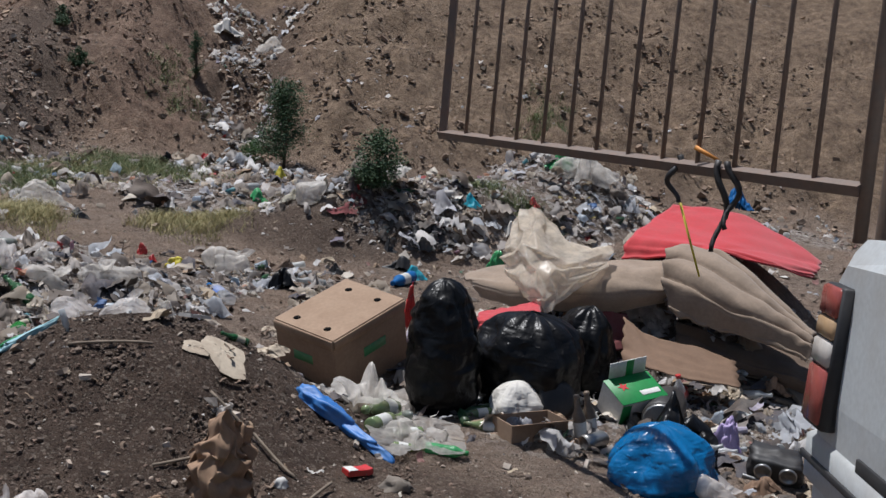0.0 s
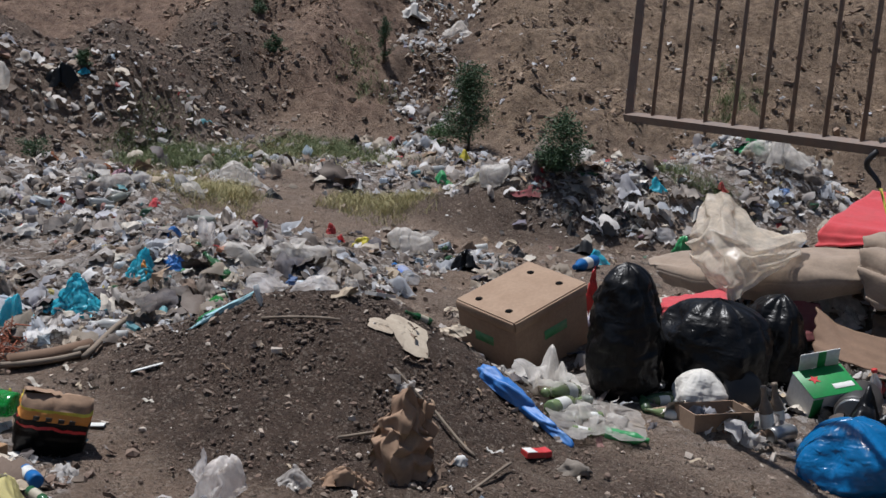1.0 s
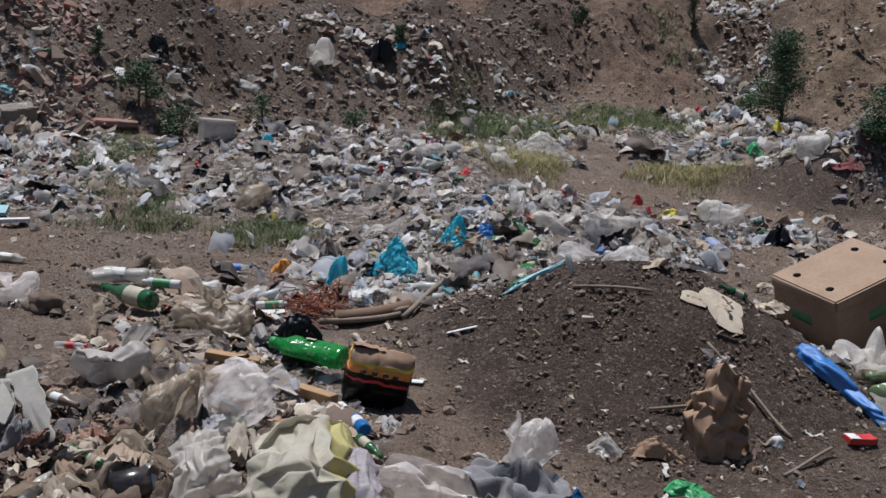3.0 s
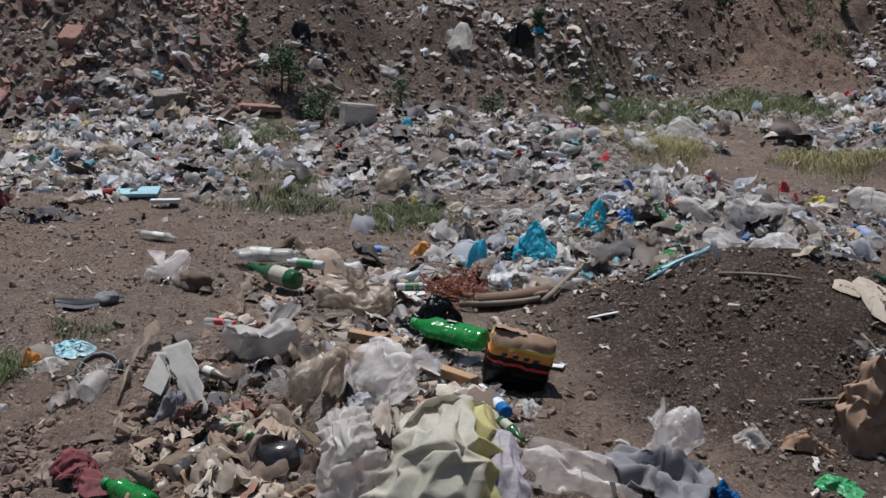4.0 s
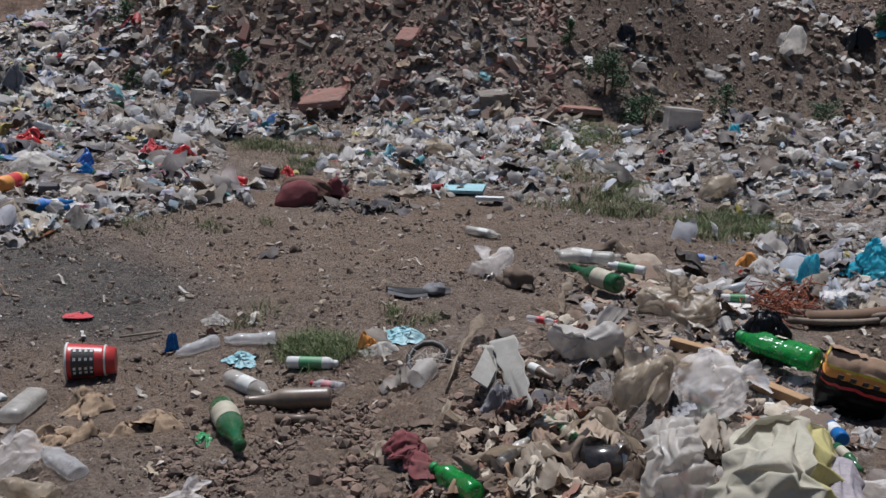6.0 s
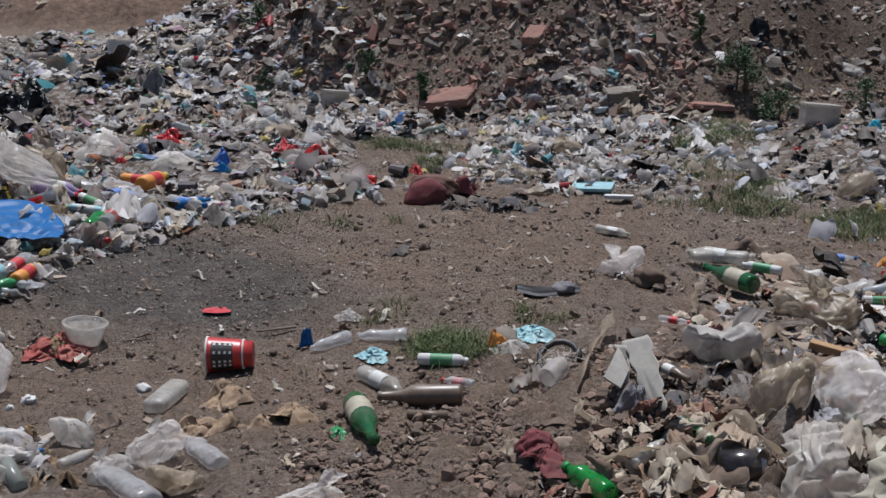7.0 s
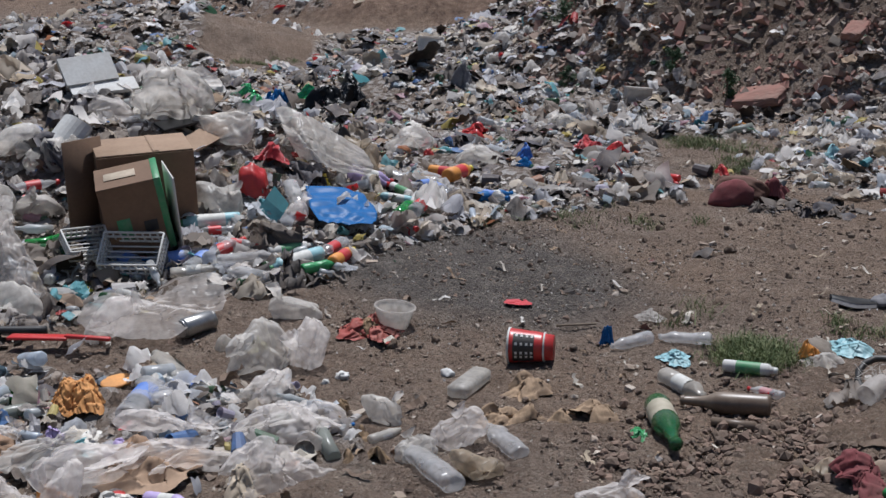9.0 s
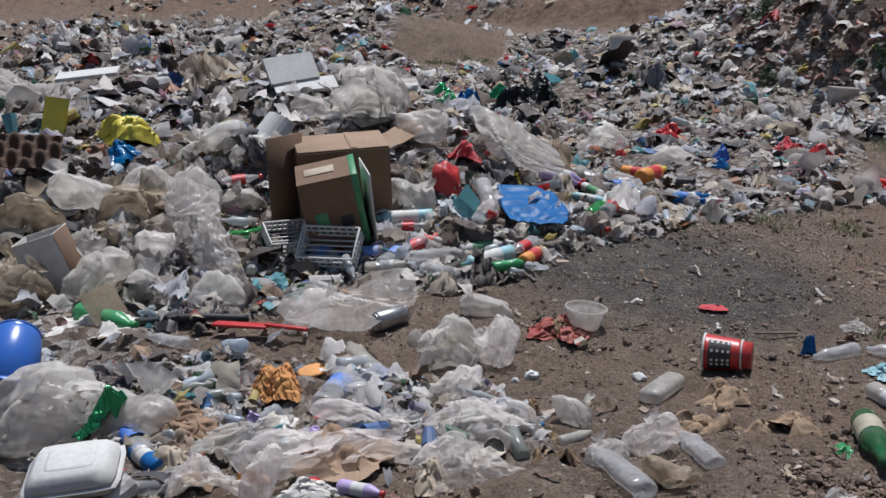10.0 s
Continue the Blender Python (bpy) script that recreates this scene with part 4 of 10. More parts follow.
SMALL_BOTTLE = arr(lathe([(-0.5, 0.1), (-0.49, 0.14), (-0.1, 0.13), (0.15, 0.14), (0.32, 0.06), (0.42, 0.055), (0.5, 0.06)], 7))
SMALL_CAN = arr(lathe([(-0.28, 0.12), (-0.26, 0.145), (0.26, 0.145), (0.28, 0.12)], 10))
SMALL_CUP = arr(lathe([(-0.4, 0.22), (0.4, 0.32), (0.38, 0.3), (-0.36, 0.2)], 10, closed=False))
SHAPES = {
    "puff": [drape(s + 40, 6, 8, 0.6) for s in range(14)],
    "drape": [drape(s, 5) for s in range(24)],
    "crushed": [drape(s + 300, 11, 9, 0.5) for s in range(18)],
    "ribbon": [(drape(s + 200, 8, 7, 1.0)[0] * np.array([1.0, 0.22, 0.28]), drape(0, 8)[1]) for s in range(12)],
    "flap": [drape(s + 120, 5, 5, 0.28) for s in range(20)],
    "bit": [drape(s + 80, 4, 3, 0.3) for s in range(16)],
    "strip": [strip(s) for s in range(6)],
    "bottle": [SMALL_BOTTLE],
    "can": [SMALL_CAN],
    "cup": [SMALL_CUP],
    "card": [(scrap(s + 60, 2, 0.1)) for s in range(6)],
    "chip": [scrap(s + 90, 2, 0.35) for s in range(10)],
    "grit": [(np.array([(1, 0, 0), (-1, 0.1, 0), (0, 0.8, 0.1), (0.1, -0.9, 0), (0.1, 0, 0.7), (0, 0.1, -0.6)]) * 0.5 * np.random.RandomState(s).uniform(0.6, 1.2, (6, 3)),
              np.array([(0, 2, 4), (2, 1, 4), (1, 3, 4), (3, 0, 4), (2, 0, 5), (1, 2, 5), (3, 1, 5), (0, 3, 5)])) for s in range(8)],
    "stone": [stone_shape(s) for s in range(8)],
    "brick": [block_bit(s) for s in range(12)],
}


def strewn(name, kinds, xy, sizes, material, label, category, tilt=0.5, sink=0.15, lift=0.0, raise_by=None, smooth=False):
    """Pieces of the named shapes at places xy (n, 2) with their sizes, as one mesh of stuff. Islands stay apart."""
    vs, fs, n = [], [], 0
    z = height(xy[:, 0], xy[:, 1])
    pick = RNG.randint(0, 10000, len(xy))
    for q, ((x, y), s) in enumerate(zip(xy, sizes)):
        kind = kinds[pick[q] % len(kinds)]
        v, f = SHAPES[kind][(pick[q] // 7) % len(SHAPES[kind])]
        turn = np.array(Euler((RNG.normal(0, tilt), RNG.normal(0, tilt), RNG.uniform(0, 6.28))).to_matrix())
        w = (v * s) @ turn.T
        w = w + [x, y, z[q] - w[:, 2].min() - sink * s + lift * RNG.rand() + (raise_by[q] if raise_by is not None else 0)]
        vs.append(w)
        fs.append(f + n)
        n += len(v)
    v, f = np.concatenate(vs), np.concatenate(fs)
    me = bpy.data.meshes.new(name)
    me.vertices.add(len(v))
    me.vertices.foreach_set("co", v.astype(np.float32).ravel())
    me.loops.add(len(f) * 3)
    me.loops.foreach_set("vertex_index", f.astype(np.int32).ravel())
    me.polygons.add(len(f))
    me.polygons.foreach_set("loop_start", np.arange(0, len(f) * 3, 3, dtype=np.int32))
    me.update(calc_edges=True)
    me.polygons.foreach_set("use_smooth", np.full(len(f), smooth))
    me.materials.append(material)
    return tagged(new(name, me), label, category, kind="stuff")


def spots(n, cx, cy, across, along, turn, edge=0.75):
    """Places in a turned ellipse, thinning out past edge of its radius, in clumps."""
    rho, phi = np.sqrt(RNG.rand(n)), RNG.uniform(0, 2 * np.pi, n)
    rho = np.where(rho > edge, edge + (rho - edge) * RNG.rand(n) * 2.2, rho)
    u, v = rho * np.cos(phi) * across, rho * np.sin(phi) * along
    c, s = math.cos(radians(turn)), math.sin(radians(turn))
    return np.stack([cx + u * c - v * s, cy + u * s + v * c], -1)


def sizes(n, small, large):
    return small * (large / small) ** (RNG.rand(n) ** 1.6)


# ---- litter fields ----
MIXES = {
    # mix: shares of white film, coloured plastic, dark rags, paper and card, bottles
    "white": (0.5, 0.12, 0.14, 0.16, 0.06),
    "mixed": (0.36, 0.2, 0.16, 0.18, 0.09),
    "dark": (0.2, 0.06, 0.46, 0.24, 0.04),
    "bottles": (0.3, 0.26, 0.1, 0.14, 0.2),
    "dump": (0.24, 0.34, 0.26, 0.1, 0.06),
    "heap": (0.66, 0.1, 0.1, 0.12, 0.02),
    "grey": (0.42, 0.08, 0.26, 0.2, 0.04),
}


def litter_field(mix, density, cx, cy, across, along, turn, small=0.03, large=0.16):
    """A patch of mixed rubbish; density: pieces for each square metre."""
    total = int(min(1.5 * density * math.pi * across * along, 3200))
    table = (
        ("plastic_film_litter", ("flap", "puff", "flap", "drape"), "lit_film", "torn and crumpled white plastic bags strewn on earth", 1.25),
        ("plastic_litter", ("bit", "flap", "strip", "bit", "flap", "cup"), "lit_colour", "bright scraps and pots of coloured plastic on earth", 0.8),
        ("rag_litter", ("flap", "puff", "strip"), "lit_dark", "dark dusty rags and black plastic scraps", 1.0),
        ("paper_litter", ("card", "bit", "strip"), "lit_paper", "dirty paper and cardboard scraps on earth", 0.8),
        ("bottle_litter", ("bottle", "bottle", "bottle", "can"), "lit_glass", "small plastic and glass bottles lying in rubbish", 1.1),
    )
    n = int(total * 0.7)
    strewn("fine_litter", ("chip", "strip", "chip", "chip"), spots(n, cx, cy, across * 1.08, along * 1.08, turn), sizes(n, 0.5 * small, 0.06), M["lit_mulch"],
           "trodden fine litter of plastic, paper and dust", "litter", 0.45, 0.1)
    for share, (name, kinds, material, label, grow) in zip(MIXES[mix], table):
        n = int(total * share)
        if n > 2:
            strewn(name, kinds, spots(n, cx, cy, across, along, turn), 0.78 * sizes(n, small, large) * grow, M[material], label, "litter", smooth=name[0] in "prb")


def littered(n, r0=2.6, r1=14.0, a0=-22, a1=103, clump=0.35, freq=2.6, leak=0.03):
    """Places all over the dump but for the bare patches; more of them near the path, in clumps."""
    out, count = [], 0
    while count < n:
        k = 4 * n
        r, a = r0 * (r1 / r0) ** RNG.rand(k), np.radians(RNG.uniform(a0, a1, k))
        x, y = -r * np.sin(a), r * np.cos(a)
        keep = (r < np.interp(np.degrees(a), RIDGE_A, RIDGE_FOOT) + 0.8) | (np.degrees(a) > 62)
        keep &= r < np.interp(np.degrees(a), HILL_A, HILL_FOOT) - 0.2 + 14 * np.clip((np.degrees(a) - 76) / 4, 0, 1)
        keep &= (value_noise(x * freq + 20, y * freq) * 0.7 + value_noise(x * freq * 3, y * freq * 3 + 9) * 0.3) > clump
        bare = np.zeros(k, bool)
        for poly in CLEAR:
            bare |= inside(poly, x, y)
        keep &= ~bare | (RNG.rand(k) < leak)
        keep &= ~inside(BANK, x, y) | (RNG.rand(k) < 0.2)
        keep &= RNG.rand(k) < np.maximum(thickness(x, y), leak * 2 + 0.05)
        out.append(np.stack([x, y], -1)[keep])
        count += keep.sum()
    return np.concatenate(out)[:n]


def spread(name, kinds, n, small, large, material, label, tilt=0.4, sink=0.1, clump=0.35, smooth=False, leak=0.03, grow=0.5, a0=-22, a1=103, r0=2.6, r1=14.0):
    xy = littered(n, r0, r1, a0, a1, clump, leak=leak)
    far = (np.hypot(xy[:, 0], xy[:, 1]) / 5.0) ** grow
    strewn(name, kinds, xy, sizes(n, small, large) * far, M[material], label, "litter", tilt, sink, smooth=smooth, raise_by=0.05 * RNG.rand(n) ** 2 * thickness(xy[:, 0], xy[:, 1]))


spread("fine_litter", ("chip", "chip", "chip", "bit"), 12000, 0.012, 0.06, "lit_mulch", "trodden fine litter of plastic, paper and dust", 0.45, clump=0.22, leak=0.05)
spread("film_litter", ("drape", "drape", "puff", "drape"), 3900, 0.03, 0.13, "lit_film", "dusty white plastic bags and film on earth", 0.16, 0.25, smooth=True, leak=0.0)
spread("bag_litter", ("crushed", "drape", "crushed"), 330, 0.12, 0.27, "lit_film", "larger crumpled white plastic bags in rubbish", 0.25, 0.2, smooth=True, leak=0.0, clump=0.52, a1=58, grow=0.2)
spread("bag_litter", ("crushed", "drape", "crushed"), 420, 0.13, 0.34, "lit_film", "larger crumpled white plastic bags in a rubbish heap", 0.3, 0.2, smooth=True, leak=0.0, clump=0.5, a0=58, grow=0.2, r0=4.5, r1=16)
# dark rags and plastic; some stand in for shaded hollows of the heap
spread("rag_and_shade_litter", ("crushed", "flap"), 300, 0.14, 0.36, "lit_dark", "large dark rags and black plastic, some for shaded hollows", 0.3, 0.2, smooth=True, leak=0.0, clump=0.5, a0=60, grow=0.2, r0=4.8, r1=20)
spread("film_scraps", ("bit", "strip", "bit"), 4500, 0.025, 0.1, "lit_film", "small torn scraps of pale plastic on earth", 0.5, leak=0.01, smooth=True)
spread("rag_litter", ("flap", "flap", "bit", "strip"), 1300, 0.05, 0.2, "lit_dark", "dark dusty rags and black plastic on earth", 0.3, smooth=True, leak=0.004, a1=60)
spread("rag_litter", ("flap", "bit", "strip"), 800, 0.05, 0.18, "lit_dark", "dark dusty rags and black plastic on earth", 0.3, smooth=True, leak=0.0, a0=60)
spread("film_litter", ("drape", "puff", "flap"), 900, 0.05, 0.16, "lit_film", "crumpled white plastic bags in a rubbish heap", 0.35, 0.05, smooth=True, leak=0.0, a0=58)
spread("brown_litter", ("flap", "bit", "drape", "bit"), 1900, 0.03, 0.16, "lit_paper", "dirty brown paper, card and cloth on earth", 0.35, leak=0.012)
spread("plastic_litter", ("bit", "flap", "strip", "bit", "flap", "cup"), 1900, 0.03, 0.1, "lit_colour", "bright scraps and pots of coloured plastic", 0.6, leak=0.006)
spread("bottle_litter", ("bottle", "bottle", "bottle", "can"), 380, 0.12, 0.22, "lit_glass", "plastic and glass bottles lying in rubbish", 0.2, leak=0.0, smooth=True, grow=0.1)
spread("bright_litter", ("bit", "flap", "card", "cup"), 1800, 0.04, 0.14, "lit_colour", "bright coloured plastic in a rubbish heap", 0.5, leak=0.0, a0=58)
# the far heaps beyond the open ground
spread("far_litter", ("flap", "flap", "drape"), 1600, 0.05, 0.17, "lit_film", "dusty pale plastic film on far heaps", 0.15, smooth=True, leak=0.0, a0=64, r0=6.5, r1=34, clump=0.3)
spread("far_litter", ("bit", "flap", "bit"), 2400, 0.04, 0.14, "lit_colour", "bright coloured plastic on far heaps", 0.25, smooth=True, leak=0.0, a0=64, r0=6.5, r1=34, clump=0.3)
spread("far_litter", ("flap", "bit", "flap"), 2700, 0.05, 0.17, "lit_dark", "dark rags and black plastic on far heaps", 0.25, smooth=True, leak=0.0, a0=64, r0=6.5, r1=34, clump=0.3)
spread("far_litter", ("bit", "flap", "strip"), 1200, 0.05, 0.16, "lit_paper", "brown card and paper on far heaps", 0.25, smooth=True, leak=0.0, a0=64, r0=6.5, r1=34, clump=0.3)
def slope_spread(name, kinds, n, small, large, material, label):
    """Rubbish tipped over the far slope."""
    r, a = RNG.uniform(16, 31, n), np.radians(RNG.uniform(80, 103, n))
    x, y = -r * np.sin(a), r * np.cos(a)
    keep = value_noise(x * 0.45 + 5, y * 0.45) > 0.5
    strewn(name, kinds, np.stack([x, y], -1)[keep], sizes(int(keep.sum()), small, large), M[material], label, "litter", 0.3, 0.15, smooth=True)


slope_spread("slope_litter", ("drape", "flap", "puff"), 900, 0.1, 0.4, "lit_film", "pale plastic film tipped down a far slope")
slope_spread("slope_litter", ("flap", "bit", "flap"), 900, 0.1, 0.36, "lit_colour", "coloured plastic tipped down a far slope")
slope_spread("slope_litter", ("flap", "puff", "bit"), 1300, 0.1, 0.4, "lit_dark", "dark rags and cinders tipped down a far slope")
litter_field("heap", 190, -6.22, 5.55, 1.0, 1.6, 48.765, 0.05, 0.17)
litter_field("heap", 100, -4.063, 6.269, 0.946, 0.572, 32.945, 0.05, 0.17)
litter_field("heap", 60, -8.451, 2.879, 1.725, 1.313, 71.188, 0.05, 0.17)
litter_field("heap", 90, -2.047, 5.907, 0.914, 0.368, 19.117, 0.05, 0.2)
litter_field("white", 40, -3.743, 10.912, 1.729, 1.712, 18.933, 0.05, 0.2)
litter_field("heap", 80, 1.1, 10.4, 1.15, 1.0, 0, 0.05, 0.2)
litter_field("heap", 60, -0.259, 8.757, 0.771, 0.286, 1.693, 0.05, 0.18)
litter_field("heap", 70, -4.633, 8.003, 1.004, 1.825, 30.067, 0.05, 0.17)
litter_field("dark", 60, -0.35, 9.0, 0.7, 0.5, 10, 0.05, 0.22)
litter_field("mixed", 40, 4.381, 14.004, 0.796, 1.092, -17.371)
litter_field("bottles", 60, -1.889, 5.236, 0.596, 0.962, 19.839)
litter_field("bottles", 70, -5.691, 1.298, 0.564, 0.573, 77.157)
litter_field("mixed", 50, -4.099, -0.511, 0.584, 0.805, -262.897)
litter_field("dark", 9, -25.5, -1.0, 6.5, 4.5, 0, 0.1, 0.36)
litter_field("grey", 9, -21.5, 1.2, 5.0, 3.5, 0, 0.1, 0.32)
litter_field("dump", 45, -14.398, -1.48, 1.682, 8.122, -264.132, 0.06, 0.22)
litter_field("dark", 30, -8.8, -1.2, 1.9, 1.3, 0, 0.08, 0.3)
litter_field("dark", 16, -13.5, -1.2, 3.2, 2.6, 0, 0.1, 0.34)
litter_field("mixed", 50, -5.7, 0.6, 0.7, 0.9, 0, 0.05, 0.16)
litter_field("mixed", 90, 1.6, 5.5, 0.5, 0.35, 0, 0.04, 0.16)
litter_field("mixed", 60, 1.1, 5.0, 0.5, 0.35, 0, 0.03, 0.12)
litter_field("white", 60, -2.45, 13.2, 0.9, 0.9, 20, 0.08, 0.26)
litter_field("mixed", 60, -1.9, 10.6, 0.6, 0.8, 10, 0.06, 0.22)
litter_field("grey", 110, -0.3, 8.75, 0.7, 0.35, 10, 0.06, 0.26)
litter_field("grey", 60, -2.9, 15.3, 0.5, 1.0, 10, 0.08, 0.24)
litter_field("dump", 30, -5.937, -1.123, 0.269, 0.337, -259.291, 0.05, 0.18)


# ---- makers of things ----
def lie(x, y, length, heading, up=0.0, roll=0.0, pitch=None):
    """A pose on the ground with +x along the heading, following the slope over that length."""
    c, s = math.cos(radians(heading)), math.sin(radians(heading))
    a, b = on(x - c * length / 2, y - s * length / 2), on(x + c * length / 2, y + s * length / 2)
    slope = math.degrees(math.atan2(b.z - a.z, length)) if pitch is None else pitch
    p = (a + b) / 2
    return pose(x, y, max(p.z, on(x, y).z) + up, 0, 0, heading) @ pose(0, 0, 0, 0, -slope, 0) @ pose(0, 0, 0, roll)


PROFILES = {
    "pet": [(0, 0.1), (0.012, 0.13), (0.06, 0.142), (0.3, 0.14), (0.33, 0.132), (0.6, 0.132), (0.63, 0.142), (0.7, 0.135), (0.82, 0.08), (0.88, 0.055), (0.93, 0.052)],
    "beer": [(0, 0.1), (0.01, 0.122), (0.04, 0.13), (0.52, 0.13), (0.6, 0.12), (0.7, 0.075), (0.8, 0.058), (0.95, 0.05), (0.97, 0.058), (1.0, 0.055)],
    "tube": [(0, 0.1), (0.01, 0.115), (0.1, 0.12), (0.8, 0.12), (0.86, 0.1), (0.87, 0.07), (0.93, 0.07)],
}
STYLES = {
    # body, label, cap, profile, words
    "water": ("pet", "label_blue", "blue_plastic", "pet", "clear plastic water bottle, blue label"),
    "clear": ("pet", "", "", "pet", "crushed clear plastic bottle without cap"),
    "dull": ("pet_dull", "label_white", "", "pet", "dusty plastic bottle, torn white label"),
    "cola": ("pet", "label_red", "red_plastic", "pet", "clear cola bottle with red label"),
    "beer": ("green_glass", "label_dirty", "", "beer", "green glass beer bottle, white label"),
    "green": ("green_pet", "label_dirty", "green_card", "pet", "green plastic soda bottle, pale label"),
    "pale": ("glass_pale", "label_white", "", "beer", "pale green glass bottle, white label"),
    "brown": ("brown_glass", "", "", "beer", "dusty brown glass bottle"),
    "white": ("styrofoam", "label_green", "label_white", "tube", "white plastic bottle with small label"),
    "lime": ("green_film", "", "green_card", "pet", "bright green plastic bottle"),
    "yellow": ("orange_plastic", "label_red", "yellow_plastic", "pet", "yellow plastic bottle, red label"),
    "red": ("red_plastic", "", "red_plastic", "tube", "red plastic sauce bottle"),
    "blue": ("blue_plastic", "label_white", "blue_plastic", "pet", "blue plastic bottle, white label"),
    "purple": ("purple_plastic", "label_white", "red_plastic", "pet", "purple plastic bottle, white label"),
    "teal": ("teal_pale", "label_white", "label_green", "tube", "pale turquoise plastic bottle"),
    "black": ("brown_glass", "label_white", "", "beer", "dark brown glass bottle, dirty label"),
}
SEEDS = iter(range(1, 100000))


def bottle(style, x, y, length, heading, where="on littered earth", stand=False, fat=1.0, lean=12.0, up=0.0):
    """A bottle lying (or standing) with its neck along the heading."""
    body, label, cap, profile, words = STYLES[style]
    length = min(max(length, 0.13), 0.33)
    seed = next(SEEDS)
    rnd = random.Random(seed)
    squash = rnd.uniform(0.62, 0.95) if body in ("pet", "pet_dull", "green_pet") else 1.0
    r = length * 0.14 * fat
    ob = thing("bottle", f"{words} {where}", "bottle", Matrix(), "bottles " + where)
    prof = [(u * length, w * length * fat) for u, w in PROFILES[profile]]
    shape = lathe(prof, 16, squash)
    if squash < 1:
        shape = ([(a, b + 0.2 * r * noise.noise(Vector((a / r * 0.9, b / r, seed))), c + 0.25 * r * noise.noise(Vector((a / r * 1.1, seed, c / r)))) for a, b, c in shape[0]], shape[1])
    part("body", shape, M[body], ob)
    if label:
        lo, hi = (0.32, 0.61) if profile == "pet" else (0.16, 0.46) if profile == "beer" else (0.25, 0.7)
        if style == "green":
            lo, hi = 0.4, 0.53
        rr = (0.136 if profile == "pet" else 0.132 if profile == "beer" else 0.122) * length * fat
        wrap = lathe([(lo * length, rr * 1.005), (hi * length, rr * 1.005)], 16, max(squash, 0.8) if squash < 1 else 1, False)
        if style in ("green", "dull"):
            torn = seed % 16
            wrap = (wrap[0], [f for k, f in enumerate(wrap[1]) if (k + torn) % 16 < (5 if style == "green" else 11)])
        part("label", wrap, M[label], ob, STYLES[style][1].replace("_", " ").replace("label", "printed") + " label")
    if cap:
        top = prof[-1]
        rc = 0.062 * length * fat
        part("cap", lathe([(top[0] - 0.015 * length, rc * 0.95), (top[0], rc), (top[0] + 0.06 * length, rc), (top[0] + 0.066 * length, rc * 0.85)], 12), M[cap], ob, "screw cap")
    else:
        part("neck_ring", lathe([(prof[-1][0] - 0.05 * length, prof[-1][1] * 1.15), (prof[-1][0] - 0.03 * length, prof[-1][1] * 1.2)], 12), M[body], ob)
    if stand:
        ob.matrix_basis = Matrix.Translation(on(x, y, -0.005)) @ pose(0, 0, 0, 0, -90 + lean, heading)
    else:
        ob.matrix_basis = lie(x, y, length, heading, up + r * squash * 0.8, rnd.uniform(-30, 30)) @ Matrix.Translation((-length / 2, 0, 0))
    return ob


LOOSE = ("film_cream", "film_clear", "film_white", "film_beige", "film_grey", "sack", "teal_film", "green_film", "blue_tarp", "blue_bag", "red_cloth", "maroon_cloth", "black_matt", "black_plastic", "grey_cloth",
         "yellow_plastic", "orange_plastic", "paper", "paper_brown", "carpet_dark", "teal_pale", "card_white", "red_plastic", "blue_plastic", "purple_plastic", "green_foil")


def filled(wide, deep, tall, seed, top=3.0, pleats=9, lumps=0.1, segs=72, rows=56):
    """The skin of a filled bag, standing on z = 0, with pleats that gather towards its top."""
    verts = []
    dirs = crease_dirs(seed)
    for i in range(rows + 1):
        u = i / rows
        r = (1 - u ** top) ** 0.5 * (0.84 + 0.16 * min(u / 0.16, 1.0)) * (1 + 0.05 * math.sin(3.1 * u))
        r = max(r, 0.045)
        for k in range(segs):
            t = 2 * math.pi * k / segs
            q = Vector((math.cos(t), math.sin(t), 2.2 * u * tall / wide))
            gather = u ** 2.2 * 0.12 * (abs(math.sin(pleats * 0.5 * t + 1.3 * math.sin(2 * t + seed))) - 0.5)
            wrinkle = 0.2 * (crease(q * 1.2, dirs, seed, 1.5) - 0.5) + 0.11 * (crease(q * 1.2, dirs, seed + 5, 3.4) - 0.5) + 0.05 * (crease(q, dirs, seed + 9, 7.0) - 0.5)
            wrinkle *= 0.4 + 0.9 * u * u
            f = r * (1 + lumps * noise.noise(q * 1.3 + Vector((seed, 0, 0))) + wrinkle) + gather * r
            verts.append((f * math.cos(t) * wide / 2, f * math.sin(t) * deep / 2, tall * u * (1 + 0.03 * noise.noise(q * 0.9 + Vector((0, seed, 0))))))
    verts = wrinkled(np.array(verts).reshape(rows + 1, segs, 3), seed, 1.07, True, 60, 0.09, 0.05, 0.0).reshape(-1, 3).tolist()
    faces = [(i * segs + k, i * segs + (k + 1) % segs, i * segs + segs + (k + 1) % segs, i * segs + segs + k) for i in range(rows) for k in range(segs)]
    return verts, faces + [tuple(range(segs))[::-1], tuple(range(rows * segs, rows * segs + segs))]


